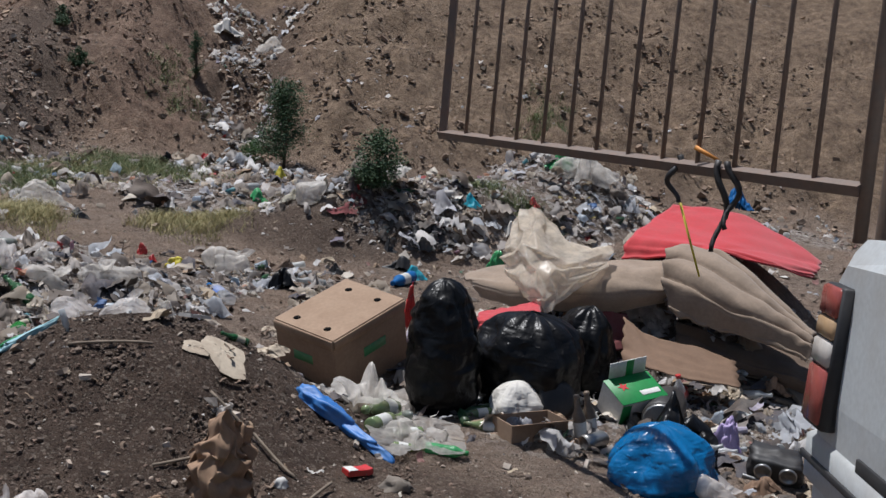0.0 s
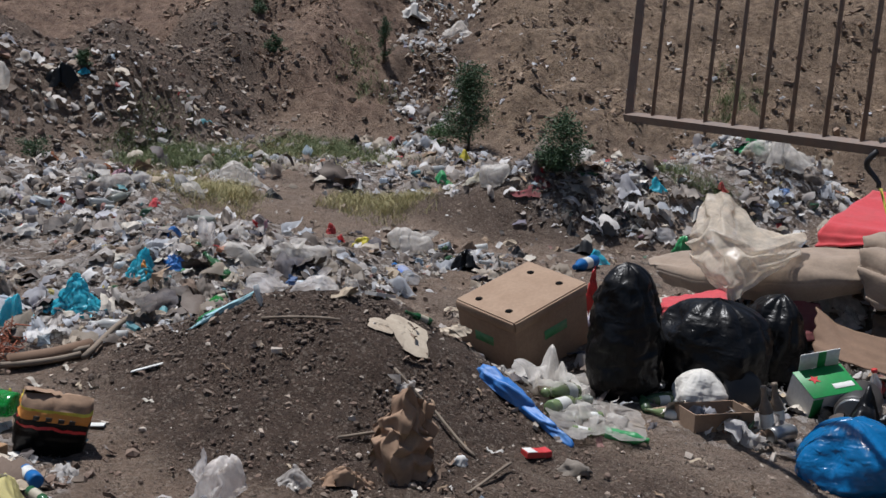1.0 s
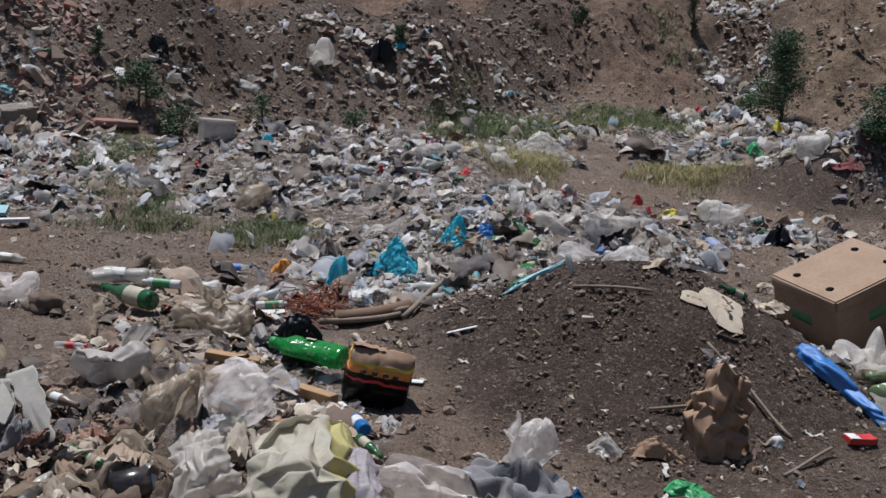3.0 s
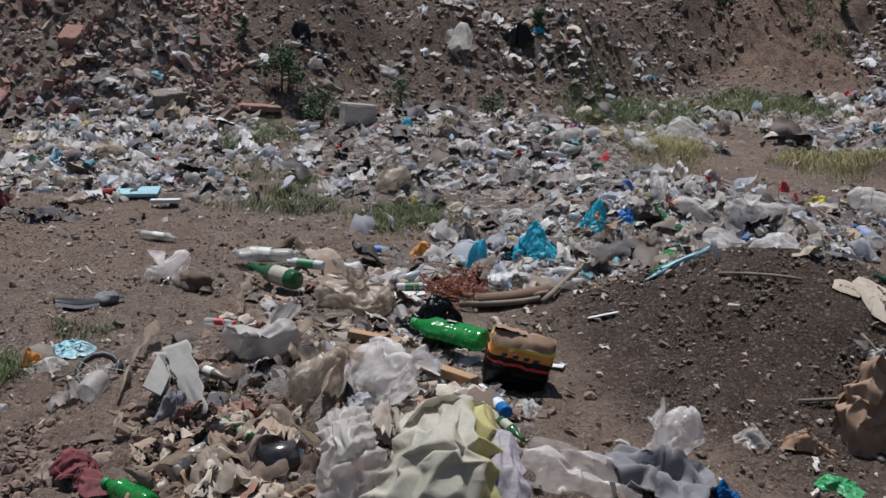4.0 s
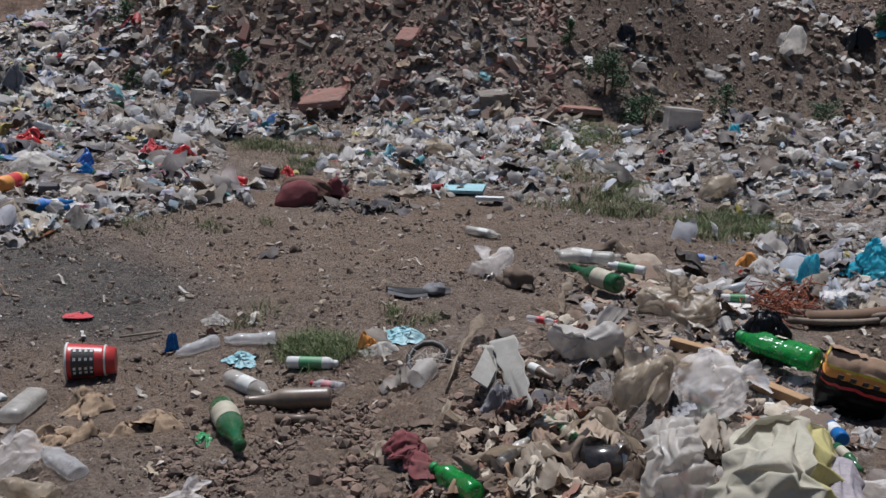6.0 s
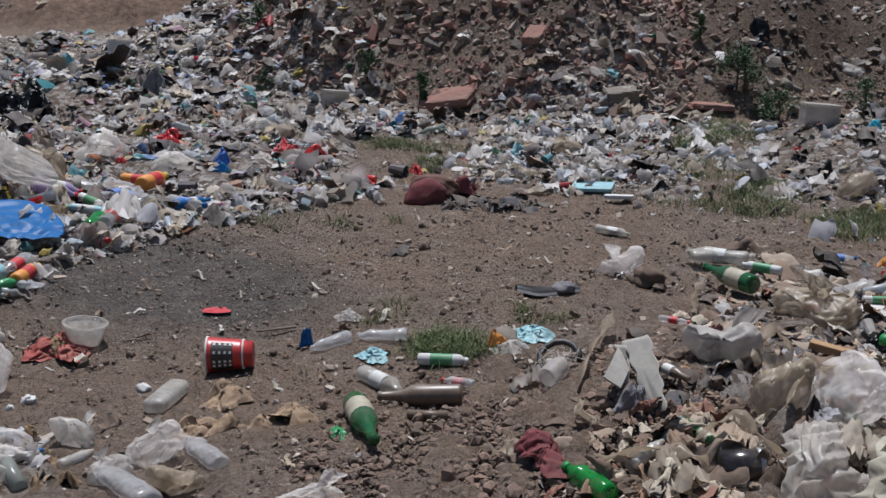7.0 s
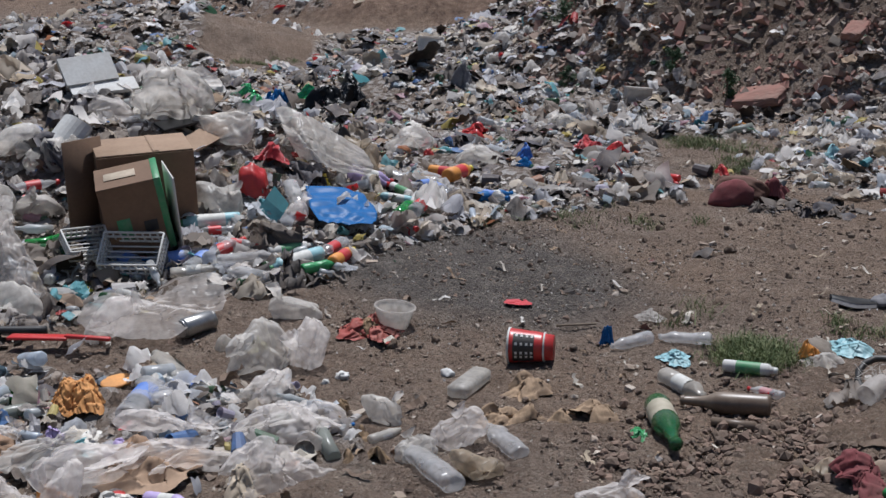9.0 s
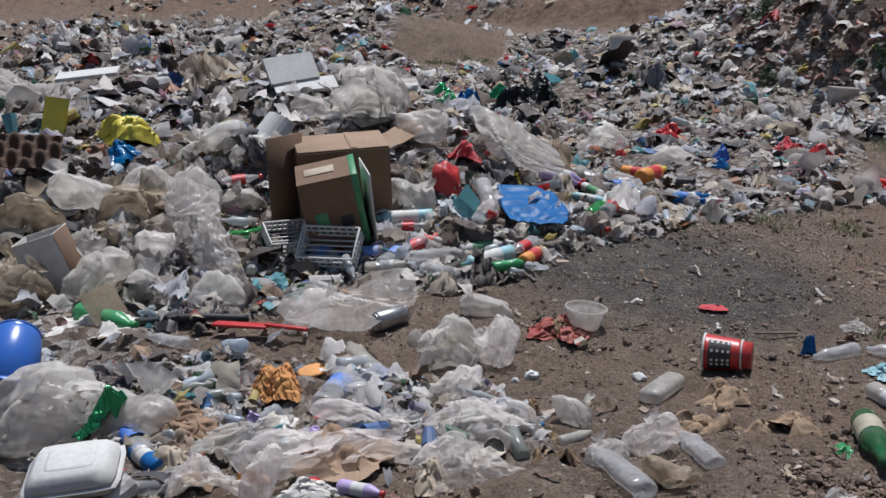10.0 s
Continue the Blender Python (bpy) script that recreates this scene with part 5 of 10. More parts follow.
def bag(x, y, wide, tall, facing, material, label, name="plastic_bag", deep=0.8, sink=0.02, category="bag", boxy=0.0, rough=0.22, scale=1.5, level=4, up=0.0, knot=False, sharp=None):
    """A crumpled bag or bundle of that width and height."""
    loose = material in LOOSE and not boxy
    thin = material.startswith("film")
    sharp = sharp or (0.1 if thin else 0.055)
    seed = next(SEEDS)
    if seed % 3 == 0 and tall > 0.55 * wide:
        seed = next(SEEDS)
    shape = torn_bag(wide * 1.08, wide * deep, tall * 1.05, seed, {3: 20, 4: 32, 5: 48}[level], sharp) if loose else crumple(wide, wide * deep, tall, next(SEEDS), level, rough, scale, boxy=boxy)
    m = Matrix.Translation(on(x, y, up - sink)) @ pose(0, 0, 0, 0, 0, facing) @ Matrix.Translation((0, wide * deep * 0.3, 0))
    if not knot:
        return single(name, shape, M[material], label, category, m, "loose plastic bags" if name == "plastic_bag" else "")
    ob = thing(name, label, category, m)
    part("body", shape, M[material], ob)
    seed = next(SEEDS)
    part("knot", moved(crumple(wide * 0.2, wide * 0.16, wide * 0.16, seed, 3, 0.35, 2.2), pose(0.05 * wide, 0, tall * 0.93, 10, 20, seed * 40)), M[material], ob, "tied neck")
    return ob


def full_bag(x, y, wide, deep, tall, facing, material, label, name="bin_bag", lean=0.0, tip=0.0, top=3.0, pleats=9, lumps=0.1, frill=True, up=-0.02):
    """A filled bag that sags on its base, with gathered pleats running up to a tied neck."""
    seed = next(SEEDS)
    ob = thing(name, label, "bag", Matrix.Translation(on(x, y, up)) @ pose(0, 0, 0, 0, 0, facing) @ Matrix.Translation((0, deep * 0.4, 0)) @ pose(0, 0, 0, tip, lean, 0))
    part("body", filled(wide, deep, tall, seed, top, pleats, lumps), M[material], ob)
    if frill:
        ring_v = []
        for i, (z, r) in enumerate(((0, 0.05), (0.05, 0.045), (0.11, 0.12), (0.19, 0.24))):
            for k in range(40):
                t = 2 * math.pi * k / 40
                f = r * (1 + (0.35 if i > 1 else 0.1) * math.sin(7 * t + seed) + 0.25 * noise.noise(Vector((3 * math.cos(t), 3 * math.sin(t), i + seed))))
                ring_v.append((f * math.cos(t) * wide, 0.8 * f * math.sin(t) * wide, tall * 0.985 + z * wide * (1 + 0.5 * noise.noise(Vector((2 * math.cos(t), 2 * math.sin(t), seed))) * (i > 1))))
        part("neck", (ring_v, [(i * 40 + k, i * 40 + (k + 1) % 40, i * 40 + 40 + (k + 1) % 40, i * 40 + 40 + k) for i in range(3) for k in range(40)]), M[material], ob, "tied and flared neck")
    return ob


def film(cx, cy, across, along, turn, material, label, name="plastic_sheet", lift=0.06, scale=6.0, ragged=0.3, n=30, category="plastic film", sag=0.0, thick=0.0, crush=0.1):
    """A creased sheet draped over the ground; small scraps are more crumpled."""
    if across < 0.14 and lift > 0.012:
        seed = next(SEEDS)
        return single(name, torn_bag(2.1 * across, 2.1 * along, max(1.3 * lift, 0.55 * across), seed, 36, 0.05), M[material], label, category, Matrix.Translation(on(cx, cy, -0.004)) @ pose(0, 0, 0, 0, 0, turn))
    shape = sheet(2 * across, 2 * along, next(SEEDS), n, lift, scale, ragged, m=pose(cx, cy, 0, 0, 0, turn), sag=sag, crush=crush)
    return single(name, thick_sheet(shape, thick) if thick else shape, M[material], label, category)


def board(x, y, long, heading, wide, material, label, name="board", thick=0.006, tilt=0.0, up=0.004, category="board", bend=0.0, roll=0.0):
    """A flat panel lying or propped along a heading; tilt raises its far long edge, in degrees."""
    n = 8
    verts = []
    for i in range(n + 1):
        u = i / n - 0.5
        for v in (-0.5, 0.5):
            z = bend * (1 - 4 * u * u) * wide
            verts += [(u * long, v * wide, z), (u * long, v * wide, z + thick)]
    faces = []
    for i in range(n):
        a, b = i * 4, i * 4 + 4
        faces += [(a, a + 2, b + 2, b), (a + 1, b + 1, b + 3, a + 3), (a, b, b + 1, a + 1), (a + 2, a + 3, b + 3, b + 2)]
    faces += [(0, 1, 3, 2), (n * 4, n * 4 + 2, n * 4 + 3, n * 4 + 1)]
    m = lie(x, y, long, heading, up) @ pose(0, 0, 0, tilt, 0, 0)
    if tilt:
        m = m @ Matrix.Translation((0, wide / 2 if tilt > 0 else -wide / 2, 0))
    return single(name, (verts, faces), M[material], label, category, m, smooth=False)


def carton(ob, sx, sy, sz, material, open_top=False, t=0.005):
    """Walls and base of a cardboard box as parts of ob."""
    for k, (w, x, y, turn) in enumerate(((sx, 0, -sy / 2, 0), (sx, 0, sy / 2, 180), (sy, -sx / 2, 0, -90), (sy, sx / 2, 0, 90))):
        part("side_panel", moved(slab(w, t, sz, 0.2), pose(x, y, 0, 0, 0, turn)), M[material], ob, smooth=False)
    part("base_panel", slab(sx - t, sy - t, t, 0.2), M[material], ob, smooth=False)
    if not open_top:
        part("top_panel", moved(slab(sx + t, sy + t, t, 0.2), pose(0, 0, sz + 0.001)), M[material], ob, smooth=False)


def ropes(points, radius, material, label, name="rope", category="rope", flat=False):
    """A cord lying over the ground through (x, y, up) points."""
    pts = []
    for (x0, y0, u0), (x1, y1, u1) in zip(points, points[1:]):
        for k in range(6):
            f = k / 6
            g = f * f * (3 - 2 * f)
            pts.append(on(x0 + (x1 - x0) * f, y0 + (y1 - y0) * f, u0 + (u1 - u0) * g + radius * 0.6))
    pts.append(on(points[-1][0], points[-1][1], points[-1][2] + radius * 0.6))
    if flat:
        verts = []
        for k, p in enumerate(pts):
            ahead = (pts[min(k + 1, len(pts) - 1)] - pts[max(k - 1, 0)]).normalized()
            side = ahead.cross(Vector((0, 0, 1))).normalized()
            tilt = 1.1 * math.sin(k * 0.6 + 9 * p.x)
            w = radius * (1.3 + 0.7 * math.sin(k * 1.3 + 5 * p.y))
            mid = p + Vector((0.4 * radius * math.sin(k * 1.9), 0, radius))
            verts += [tuple(mid - w * (side * math.cos(tilt) + Vector((0, 0, math.sin(tilt))))), tuple(mid + Vector((0, 0, 0.35 * w))), tuple(mid + w * (side * math.cos(tilt) + Vector((0, 0, math.sin(tilt)))))]
        faces = [(3 * k + q, 3 * k + q + 1, 3 * k + q + 4, 3 * k + q + 3) for k in range(len(pts) - 1) for q in (0, 1)]
        return single(name, thick_sheet((verts, faces), 0.0015), M[material], label, category)
    return single(name, tube(pts, radius, 7), M[material], label, category)


def bundle(x, y, long, heading, wide, tall, material, label, name, category, up=0.0, rough=0.25, scale=2.0, level=4):
    """A long crumpled strip or roll lying along a heading."""
    return single(name, crumple(long, wide, tall, next(SEEDS), level, rough, scale), M[material], label, category, lie(x, y, long * 0.8, heading, up - 0.01))


def lump(x, y, wide, deep, tall, material, label, name, category, turn=0.0):
    seed = next(SEEDS)
    shape = crumple(wide, deep, tall, seed, 3, 0.4, 2.4) if material in ("stone", "carpet_dark", "styrofoam") else torn_bag(wide * 1.1, deep * 1.1, tall * 1.1, seed, 22, 0.05)
    return single(name, shape, M[material], label, category, Matrix.Translation(on(x, y, -0.008)) @ pose(0, 0, 0, 0, 0, turn))


# ---- by the gate: banana box, bags, carpets, car ----
box = thing("banana_box", "closed brown cardboard fruit box with round hand holes, on earth", "cardboard box", pose(-0.469, 5.5, 0.345, 7.1, -18.0, 50.3) @ Matrix.Translation((0, 0, -0.075)))
carton(box, 0.51, 0.4, 0.37, "cardboard")
# hand holes are not cut: black discs carry the shade inside them
for hx, hy in ((-0.19, -0.1), (-0.19, 0.11), (0.17, -0.1), (0.17, 0.1)):
    part("hole_disc", moved(upright(lathe([(0, 0.019), (0.0015, 0.019)], 14)), pose(hx, hy, 0.3765)), M["hole"], box, "black disc for the shade inside a hand hole")
part("printed_mark", moved(slab(0.16, 0.0012, 0.05, 0.1), pose(0.02, -0.2038, 0.19)), M["label_green"], box, "faded green print")
part("printed_mark", moved(slab(0.0012, 0.13, 0.05, 0.1), pose(-0.2588, 0.02, 0.19)), M["label_green"], box, "faded green print")
part("lid_flap", moved(slab(0.51, 0.012, 0.05, 0.1), pose(0, -0.206, 0.32)), M["cardboard"], box)
part("lid_flap", moved(slab(0.012, 0.4, 0.05, 0.1), pose(-0.261, 0, 0.32)), M["cardboard"], box)

full_bag(0.045, 4.881, 0.32, 0.3, 0.66, -0.5, "black_plastic", "tall full black plastic bin bag beside a fruit box", lean=-3, tip=4, top=4.5, pleats=5, lumps=0.14, frill=False)
full_bag(0.4, 5.0, 0.5, 0.4, 0.47, -4.4, "black_plastic", "full black plastic bin bag lying among rubbish", lean=5, top=5.0, pleats=7, lumps=0.2, frill=False)
full_bag(0.68, 5.3, 0.34, 0.3, 0.46, -7.6, "black_plastic", "dark dusty bag half covered by rags", lean=8, lumps=0.2, frill=False)
single("cushion", patch([[(0.2, 5.471, 0.638), (0.345, 5.425, 0.675), (0.513, 5.53, 0.71)], [(0.192, 5.319, 0.626), (0.336, 5.242, 0.66), (0.493, 5.324, 0.673)], [(0.202, 5.266, 0.601), (0.322, 5.188, 0.615), (0.463, 5.246, 0.598)]],
                        14, 30, 0.006, 1.2, 0.008, 0.045), M["red_cloth"], "flat red seat cushion lying over a black bag", "cushion")
bag(-0.157, 5.865, 0.099, 0.272, 1.533, "red_plastic", "red plastic wrapper wedged behind a bin bag", "wrapper", 0.4, category="wrapper", up=0.05)
single("plastic_sheet", patch([[(0.356, 5.962, 0.942), (0.395, 5.978, 1.073), (0.482, 5.933, 1.113), (0.609, 5.923, 1.038), (0.693, 5.859, 0.923)], [(0.33, 5.804, 0.883), (0.387, 5.71, 0.943), (0.485, 5.665, 0.984), (0.636, 5.657, 0.919), (0.867, 5.812, 0.951)],
                              [(0.345, 5.692, 0.793), (0.416, 5.54, 0.791), (0.51, 5.495, 0.832), (0.659, 5.546, 0.833), (0.84, 5.701, 0.865)], [(0.426, 5.634, 0.732), (0.476, 5.477, 0.688), (0.538, 5.425, 0.672), (0.636, 5.533, 0.731), (0.76, 5.642, 0.794)]],
                             21, 72, 0.012, 1.6, 0.13, 0.001, 1.2, 6), M["film_cream"], "large crumpled translucent beige plastic sheet hanging over a carpet", "plastic film")
full_bag(0.367, 4.84, 0.26, 0.24, 0.19, -4.365, "card_white", "smooth white carrier bag full of waste", "carrier_bag", top=2.0, pleats=3, lumps=0.24, frill=False)
full_bag(0.906, 4.145, 0.45, 0.4, 0.27, -12.3, "blue_bag", "full shiny blue plastic bin bag on earth", lean=-6, top=2.0, pleats=5, lumps=0.3, frill=False)
bag(1.093, 4.024, 0.205, 0.155, -15.193, "film_clear", "small clear plastic bag beside a blue bag", "plastic_bag", 0.8)
film(1.019, 4.558, 0.189, 0.298, -12.602, "black_plastic", "crumpled sheet of black plastic film", lift=0.14, scale=5, sag=0.08)
bag(0.288, 6.475, 0.187, 0.187, -2.546, "green_film", "green and white crumpled drink packet", "packet", 0.5, category="packet", up=0.22)


carpet_rows = [[(1.208, 5.911, 0.934), (1.351, 5.914, 0.96), (1.54, 5.859, 0.922), (1.781, 5.682, 0.711), (1.916, 5.515, 0.587)], [(1.164, 5.751, 0.861), (1.325, 5.704, 0.892), (1.552, 5.647, 0.838), (1.737, 5.528, 0.692), (1.872, 5.413, 0.571)],
               [(1.149, 5.657, 0.754), (1.332, 5.558, 0.766), (1.52, 5.479, 0.703), (1.71, 5.419, 0.624), (1.851, 5.36, 0.552)], [(1.229, 5.6, 0.6), (1.372, 5.535, 0.61), (1.507, 5.493, 0.58), (1.687, 5.407, 0.53), (1.833, 5.324, 0.508)]]
single("carpet", patch(carpet_rows, 3, 70, 0.075, 3.4, 0.02, 0.014, 0.3), M["carpet"], "folded beige carpet draped over a heap", "carpet")
single("carpet", patch([[(0.164, 6.536, 0.692), (0.387, 6.343, 0.766), (0.808, 6.051, 0.846), (1.226, 5.956, 0.891)], [(0.135, 6.333, 0.679), (0.379, 6.137, 0.729), (0.777, 5.797, 0.833), (1.199, 5.8, 0.856)],
                        [(0.176, 6.231, 0.671), (0.39, 5.979, 0.674), (0.785, 5.684, 0.729), (1.184, 5.688, 0.766)], [(0.226, 6.229, 0.6), (0.422, 5.976, 0.6), (0.811, 5.724, 0.62), (1.181, 5.734, 0.7)]], 6, 40, 0.01, 1.0, 0.012, 0.015), M["carpet"], "long rolled beige carpet lying on rubbish", "carpet")
# shade under the folded carpet, put in as a fold of darker carpet
single("carpet", patch([[(1.26, 5.75, 0.58), (1.548, 5.763, 0.5), (1.831, 5.72, 0.48), (1.99, 5.65, 0.42)], [(1.25, 5.66, 0.46), (1.518, 5.6, 0.44), (1.769, 5.5, 0.4), (1.93, 5.45, 0.36)], [(1.3, 5.66, 0.36), (1.538, 5.6, 0.36), (1.775, 5.5, 0.33), (1.93, 5.44, 0.3)]],
                       9, 30, 0.03, 3.0, 0.012, 0.012), M["carpet_dark"], "carpet edge coloured dark for the shade under a carpet", "carpet")
bundle(3.364, 10.081, 0.51, -78.173, 0.12, 0.09, "carpet", "rolled carpet ends stacked on a heap", "carpet", "carpet", 0.02, 0.1, 1.6)
single("blanket", patch([[(1.35, 6.493, 1.165), (1.579, 6.491, 1.144), (1.817, 6.485, 1.098), (2.042, 6.42, 0.983), (2.205, 6.357, 0.873)], [(1.178, 6.279, 1.065), (1.428, 6.227, 1.052), (1.675, 6.172, 1.007), (1.936, 6.162, 0.926), (2.142, 6.203, 0.851)],
                         [(1.027, 6.068, 0.983), (1.262, 6.017, 0.98), (1.531, 5.966, 0.976), (1.814, 5.958, 0.906), (2.084, 6.1, 0.837)], [(0.987, 6.005, 0.884), (1.221, 5.939, 0.915), (1.489, 5.913, 0.955), (1.784, 5.906, 0.899), (2.068, 6.069, 0.828)]],
                        12, 50, 0.014, 1.4, 0.02, 0.01), M["red_cloth"], "bright red blanket spread over carpets", "blanket")
bag(1.121, 5.806, 0.229, 0.146, -10.93, "film_white", "crumpled pinkish white cloth bundle", "cloth_wad", 0.6, category="cloth", up=0.06)
single("cardboard_sheet", patch([[(0.961, 5.621, 0.63), (1.079, 5.511, 0.555), (1.272, 5.458, 0.527), (1.492, 5.4, 0.471)], [(0.917, 5.347, 0.45), (1.039, 5.249, 0.446), (1.223, 5.194, 0.413), (1.471, 5.191, 0.386)]], 4, 24, 0.006, 0.8, 0.012, 0.006),
       M["cardboard_dark"], "stained brown cardboard sheet leaning on a heap", "cardboard")
single("cardboard_sheet", patch([[(0.781, 5.719, 0.648), (0.992, 5.715, 0.616)], [(0.804, 5.545, 0.429), (1.021, 5.633, 0.452)]], 7, 20, 0.02, 2.0, 0.008, 0.006), M["maroon_cloth"], "dark red brown cloth hanging on a heap", "cloth")
for x, y, long, heading, wide in ((1.774, 5.576, 0.429, -56.485, 0.07), (1.752, 5.277, 0.205, 2.566, 0.12), (1.663, 5.491, 0.319, -20.554, 0.06), (1.43, 5.519, 0.399, 2.521, 0.08)):
    board(x, y, long, heading, wide, "wood_grey", "weathered grey wooden plank in rubbish", "plank", 0.02, 0, 0.02, "plank")

bottle("cola", 1.22, 5.3, 0.22, 70, "in rubbish", up=0.05)
bottle("green", 1.85, 5.6, 0.26, 150, "in rubbish", up=0.05)
for x, y, wide, tall, material, words in ((1.14, 5.78, 0.24, 0.12, "film_white", "pinkish white cloth on rubbish"), (1.5, 5.42, 0.2, 0.1, "paper", "torn paper in rubbish"), (1.72, 5.5, 0.22, 0.12, "paper_brown", "brown paper sack in rubbish"), (1.62, 5.72, 0.2, 0.12, "carpet", "dirty beige cloth in rubbish")):
    single("litter_wad", torn_bag(wide, wide * 0.7, tall, next(SEEDS), 36, 0.05), M[material], words, "litter", Matrix.Translation(on(x, y, 0.02)) @ pose(0, 0, 0, 0, 0, 200 * x))

# beer carton
c_x, c_y = 0.9, 4.964
beer = thing("beer_carton", "open green and white cardboard beer carton on rubbish", "carton", Matrix.Translation(on(c_x, c_y, 0.05)) @ pose(0, 0, 0, 0, 0, 26) @ pose(0, 0, 0, 26, -8, 0))
carton(beer, 0.24, 0.17, 0.15, "card_white", True)
part("printed_lid", moved(slab(0.245, 0.175, 0.004, 0.2), pose(0, 0, 0.152)), M["green_card"], beer, "green printed lid")
part("printed_side", moved(slab(0.05, 0.0015, 0.14, 0.1), pose(-0.095, -0.0868, 0.005)), M["green_card"], beer, "torn green corner")
part("open_flap", moved(slab(0.2, 0.004, 0.08, 0.1), pose(0.01, 0.09, 0.155, -10)), M["label_white"], beer, "raised white flap")
part("flap_band", moved(slab(0.04, 0.002, 0.08, 0.1), pose(0.02, 0.0868, 0.155, -10)), M["green_card"], beer, "green band on the flap")
star = [(0.03 * (1 if k % 2 == 0 else 0.42) * math.sin(k * math.pi / 5), 0.03 * (1 if k % 2 == 0 else 0.42) * math.cos(k * math.pi / 5), 0) for k in range(10)]
part("printed_star", moved((star, [tuple(range(9, -1, -1))]), pose(-0.055, 0.02, 0.1585, 0, 0, 10)), M["label_red"], beer, "red star", smooth=False)
part("printed_bar", moved(slab(0.1, 0.03, 0.002, 0.1), pose(0.055, -0.04, 0.1565)), M["label_white"], beer, "pale printed bar")

# flattened tarp with glass bottles
bundle(-0.437, 4.414, 0.352, -20.746, 0.11, 0.07, "blue_tarp", "crumpled blue woven plastic tarpaulin strip on soil", "tarpaulin", "tarpaulin", 0.01, 0.3)
bundle(-0.282, 4.294, 0.363, -41.525, 0.07, 0.05, "blue_tarp", "crumpled blue woven plastic tarpaulin strip on soil", "tarpaulin", "tarpaulin", 0.01, 0.3)
film(-0.293, 4.886, 0.17, 0.287, 3.436, "film_white", "white plastic sack with torn mouth", "plastic_sack", 0.13, 7, 0.3, category="bag", sag=0.05)
film(-0.071, 4.49, 0.2, 0.26, 0.904, "film_white", "torn white plastic sack under bottles", "plastic_sack", 0.05, 8, 0.5, 40, category="bag", crush=0.32)
bag(-0.222, 4.85, 0.161, 0.13, 2.619, "film_grey", "half-open bag of old bottles", "plastic_bag", 0.7)
for style, x, y, long, heading in (("pale", -0.239, 4.71, 0.373, -110.644), ("pale", -0.198, 4.557, 0.275, 63.005), ("pale", -0.117, 4.462, 0.175, -140.807),
                                   ("pale", -0.093, 4.336, 0.134, 6.392), ("pale", 0.218, 4.705, 0.177, 162.611), ("pale", 0.19, 4.883, 0.166, -155.972)):
    bottle(style, x, y, long, heading, "on a torn sack")
bottle("lime", 0.062, 4.349, 0.18, -0.059, "on a torn sack")
bottle("beer", 1.856, 5.675, 0.216, 145.103, "in a rubbish heap")
for style, x, y in (("cola", 1.199, 5.157), ("black", 0.655, 4.665), ("black", 0.706, 4.722)):
    bottle(style, x, y, 0.22, 200, "propped up in rubbish", True)
bottle("purple", 0.667, 5.324, 0.171, 36.864, "in shade behind a bag")

# small box, pot lid, cans
x, y, long, heading = 0.425, 4.673, 0.278, 26.257
crate = thing("small_box", "small open light brown cardboard box on earth", "cardboard box", lie(x, y, long, heading, 0.0))
carton(crate, long, long * 0.62, 0.085, "cardboard", True)
part("loose_flap", moved(slab(long, 0.07, 0.004, 0.2), pose(0, -long * 0.36, 0.085, -18)), M["cardboard"], crate, smooth=False)
x, y = 0.564, 4.946
single("pot_lid", upright(lathe([(0, 0.09), (0.006, 0.095), (0.012, 0.07), (0.016, 0.02)], 24)), M["black_matt"], "black round pot lid leaning on rubbish", "pot lid",
       Matrix.Translation(on(x, y, 0.09)) @ pose(0, 0, 0, 68, 0, 15))


def can(x, y, length, heading, material, label, stand=False):
    ob = thing("can", label, "can", (Matrix.Translation(on(x, y)) @ pose(0, 0, 0, 0, -90, 0)) if stand else lie(x, y, length, heading, length * 0.26) @ Matrix.Translation((-length / 2, 0, 0)))
    r = length * 0.27
    part("body", lathe([(0.05 * length, r * 0.9), (0.1 * length, r), (0.5 * length, r * 0.97), (0.9 * length, r), (0.96 * length, r * 0.86)], 18), M[material], ob)
    part("rim", lathe([(0.96 * length, r * 0.86), (length, r * 0.88), (length, r * 0.8), (0.975 * length, r * 0.78)], 18), M["tin"], ob, "bare metal rim")
    part("rim", lathe([(0, r * 0.8), (0.0, r * 0.86), (0.05 * length, r * 0.9)], 18), M["tin"], ob, "bare metal rim")


can(1.055, 4.907, 0.333, 72.657, "black_matt", "dark drink can with gilt print, dented")
can(0.693, 4.59, 0.135, -140.127, "tin", "bare dented tin can in rubbish")
can(-4.512, 0.373, 0.152, 117.743, "tin", "bare dented tin can on earth")

# broken appliance and scraps before the car
x, y = 1.433, 4.433
stove = thing("broken_appliance", "crushed dark metal stove part with round burner holes", "appliance", Matrix.Translation(on(x, y, 0.02)) @ pose(0, 0, 0, 20, 4, -18))
part("casing", crumple(0.24, 0.16, 0.12, next(SEEDS), 4, 0.12, 2, boxy=0.8), M["black_matt"], stove)
part("edge_strip", moved(slab(0.26, 0.012, 0.02, 0.2), pose(0, -0.085, 0.0, 0, 8)), M["tin"], stove, "bent bright metal edge")
for k in (-0.05, 0.05):
    part("burner_ring", moved(lathe([(0, 0.036), (0.012, 0.036), (0.012, 0.028), (0, 0.028)], 18), pose(k, -0.08, 0.07, 0, 0, -90)), M["tin"], stove, "round metal ring")
bag(1.266, 4.622, 0.154, 0.198, -15.313, "purple_plastic", "purple and yellow crumpled snack packet", "packet", 0.4, category="packet")
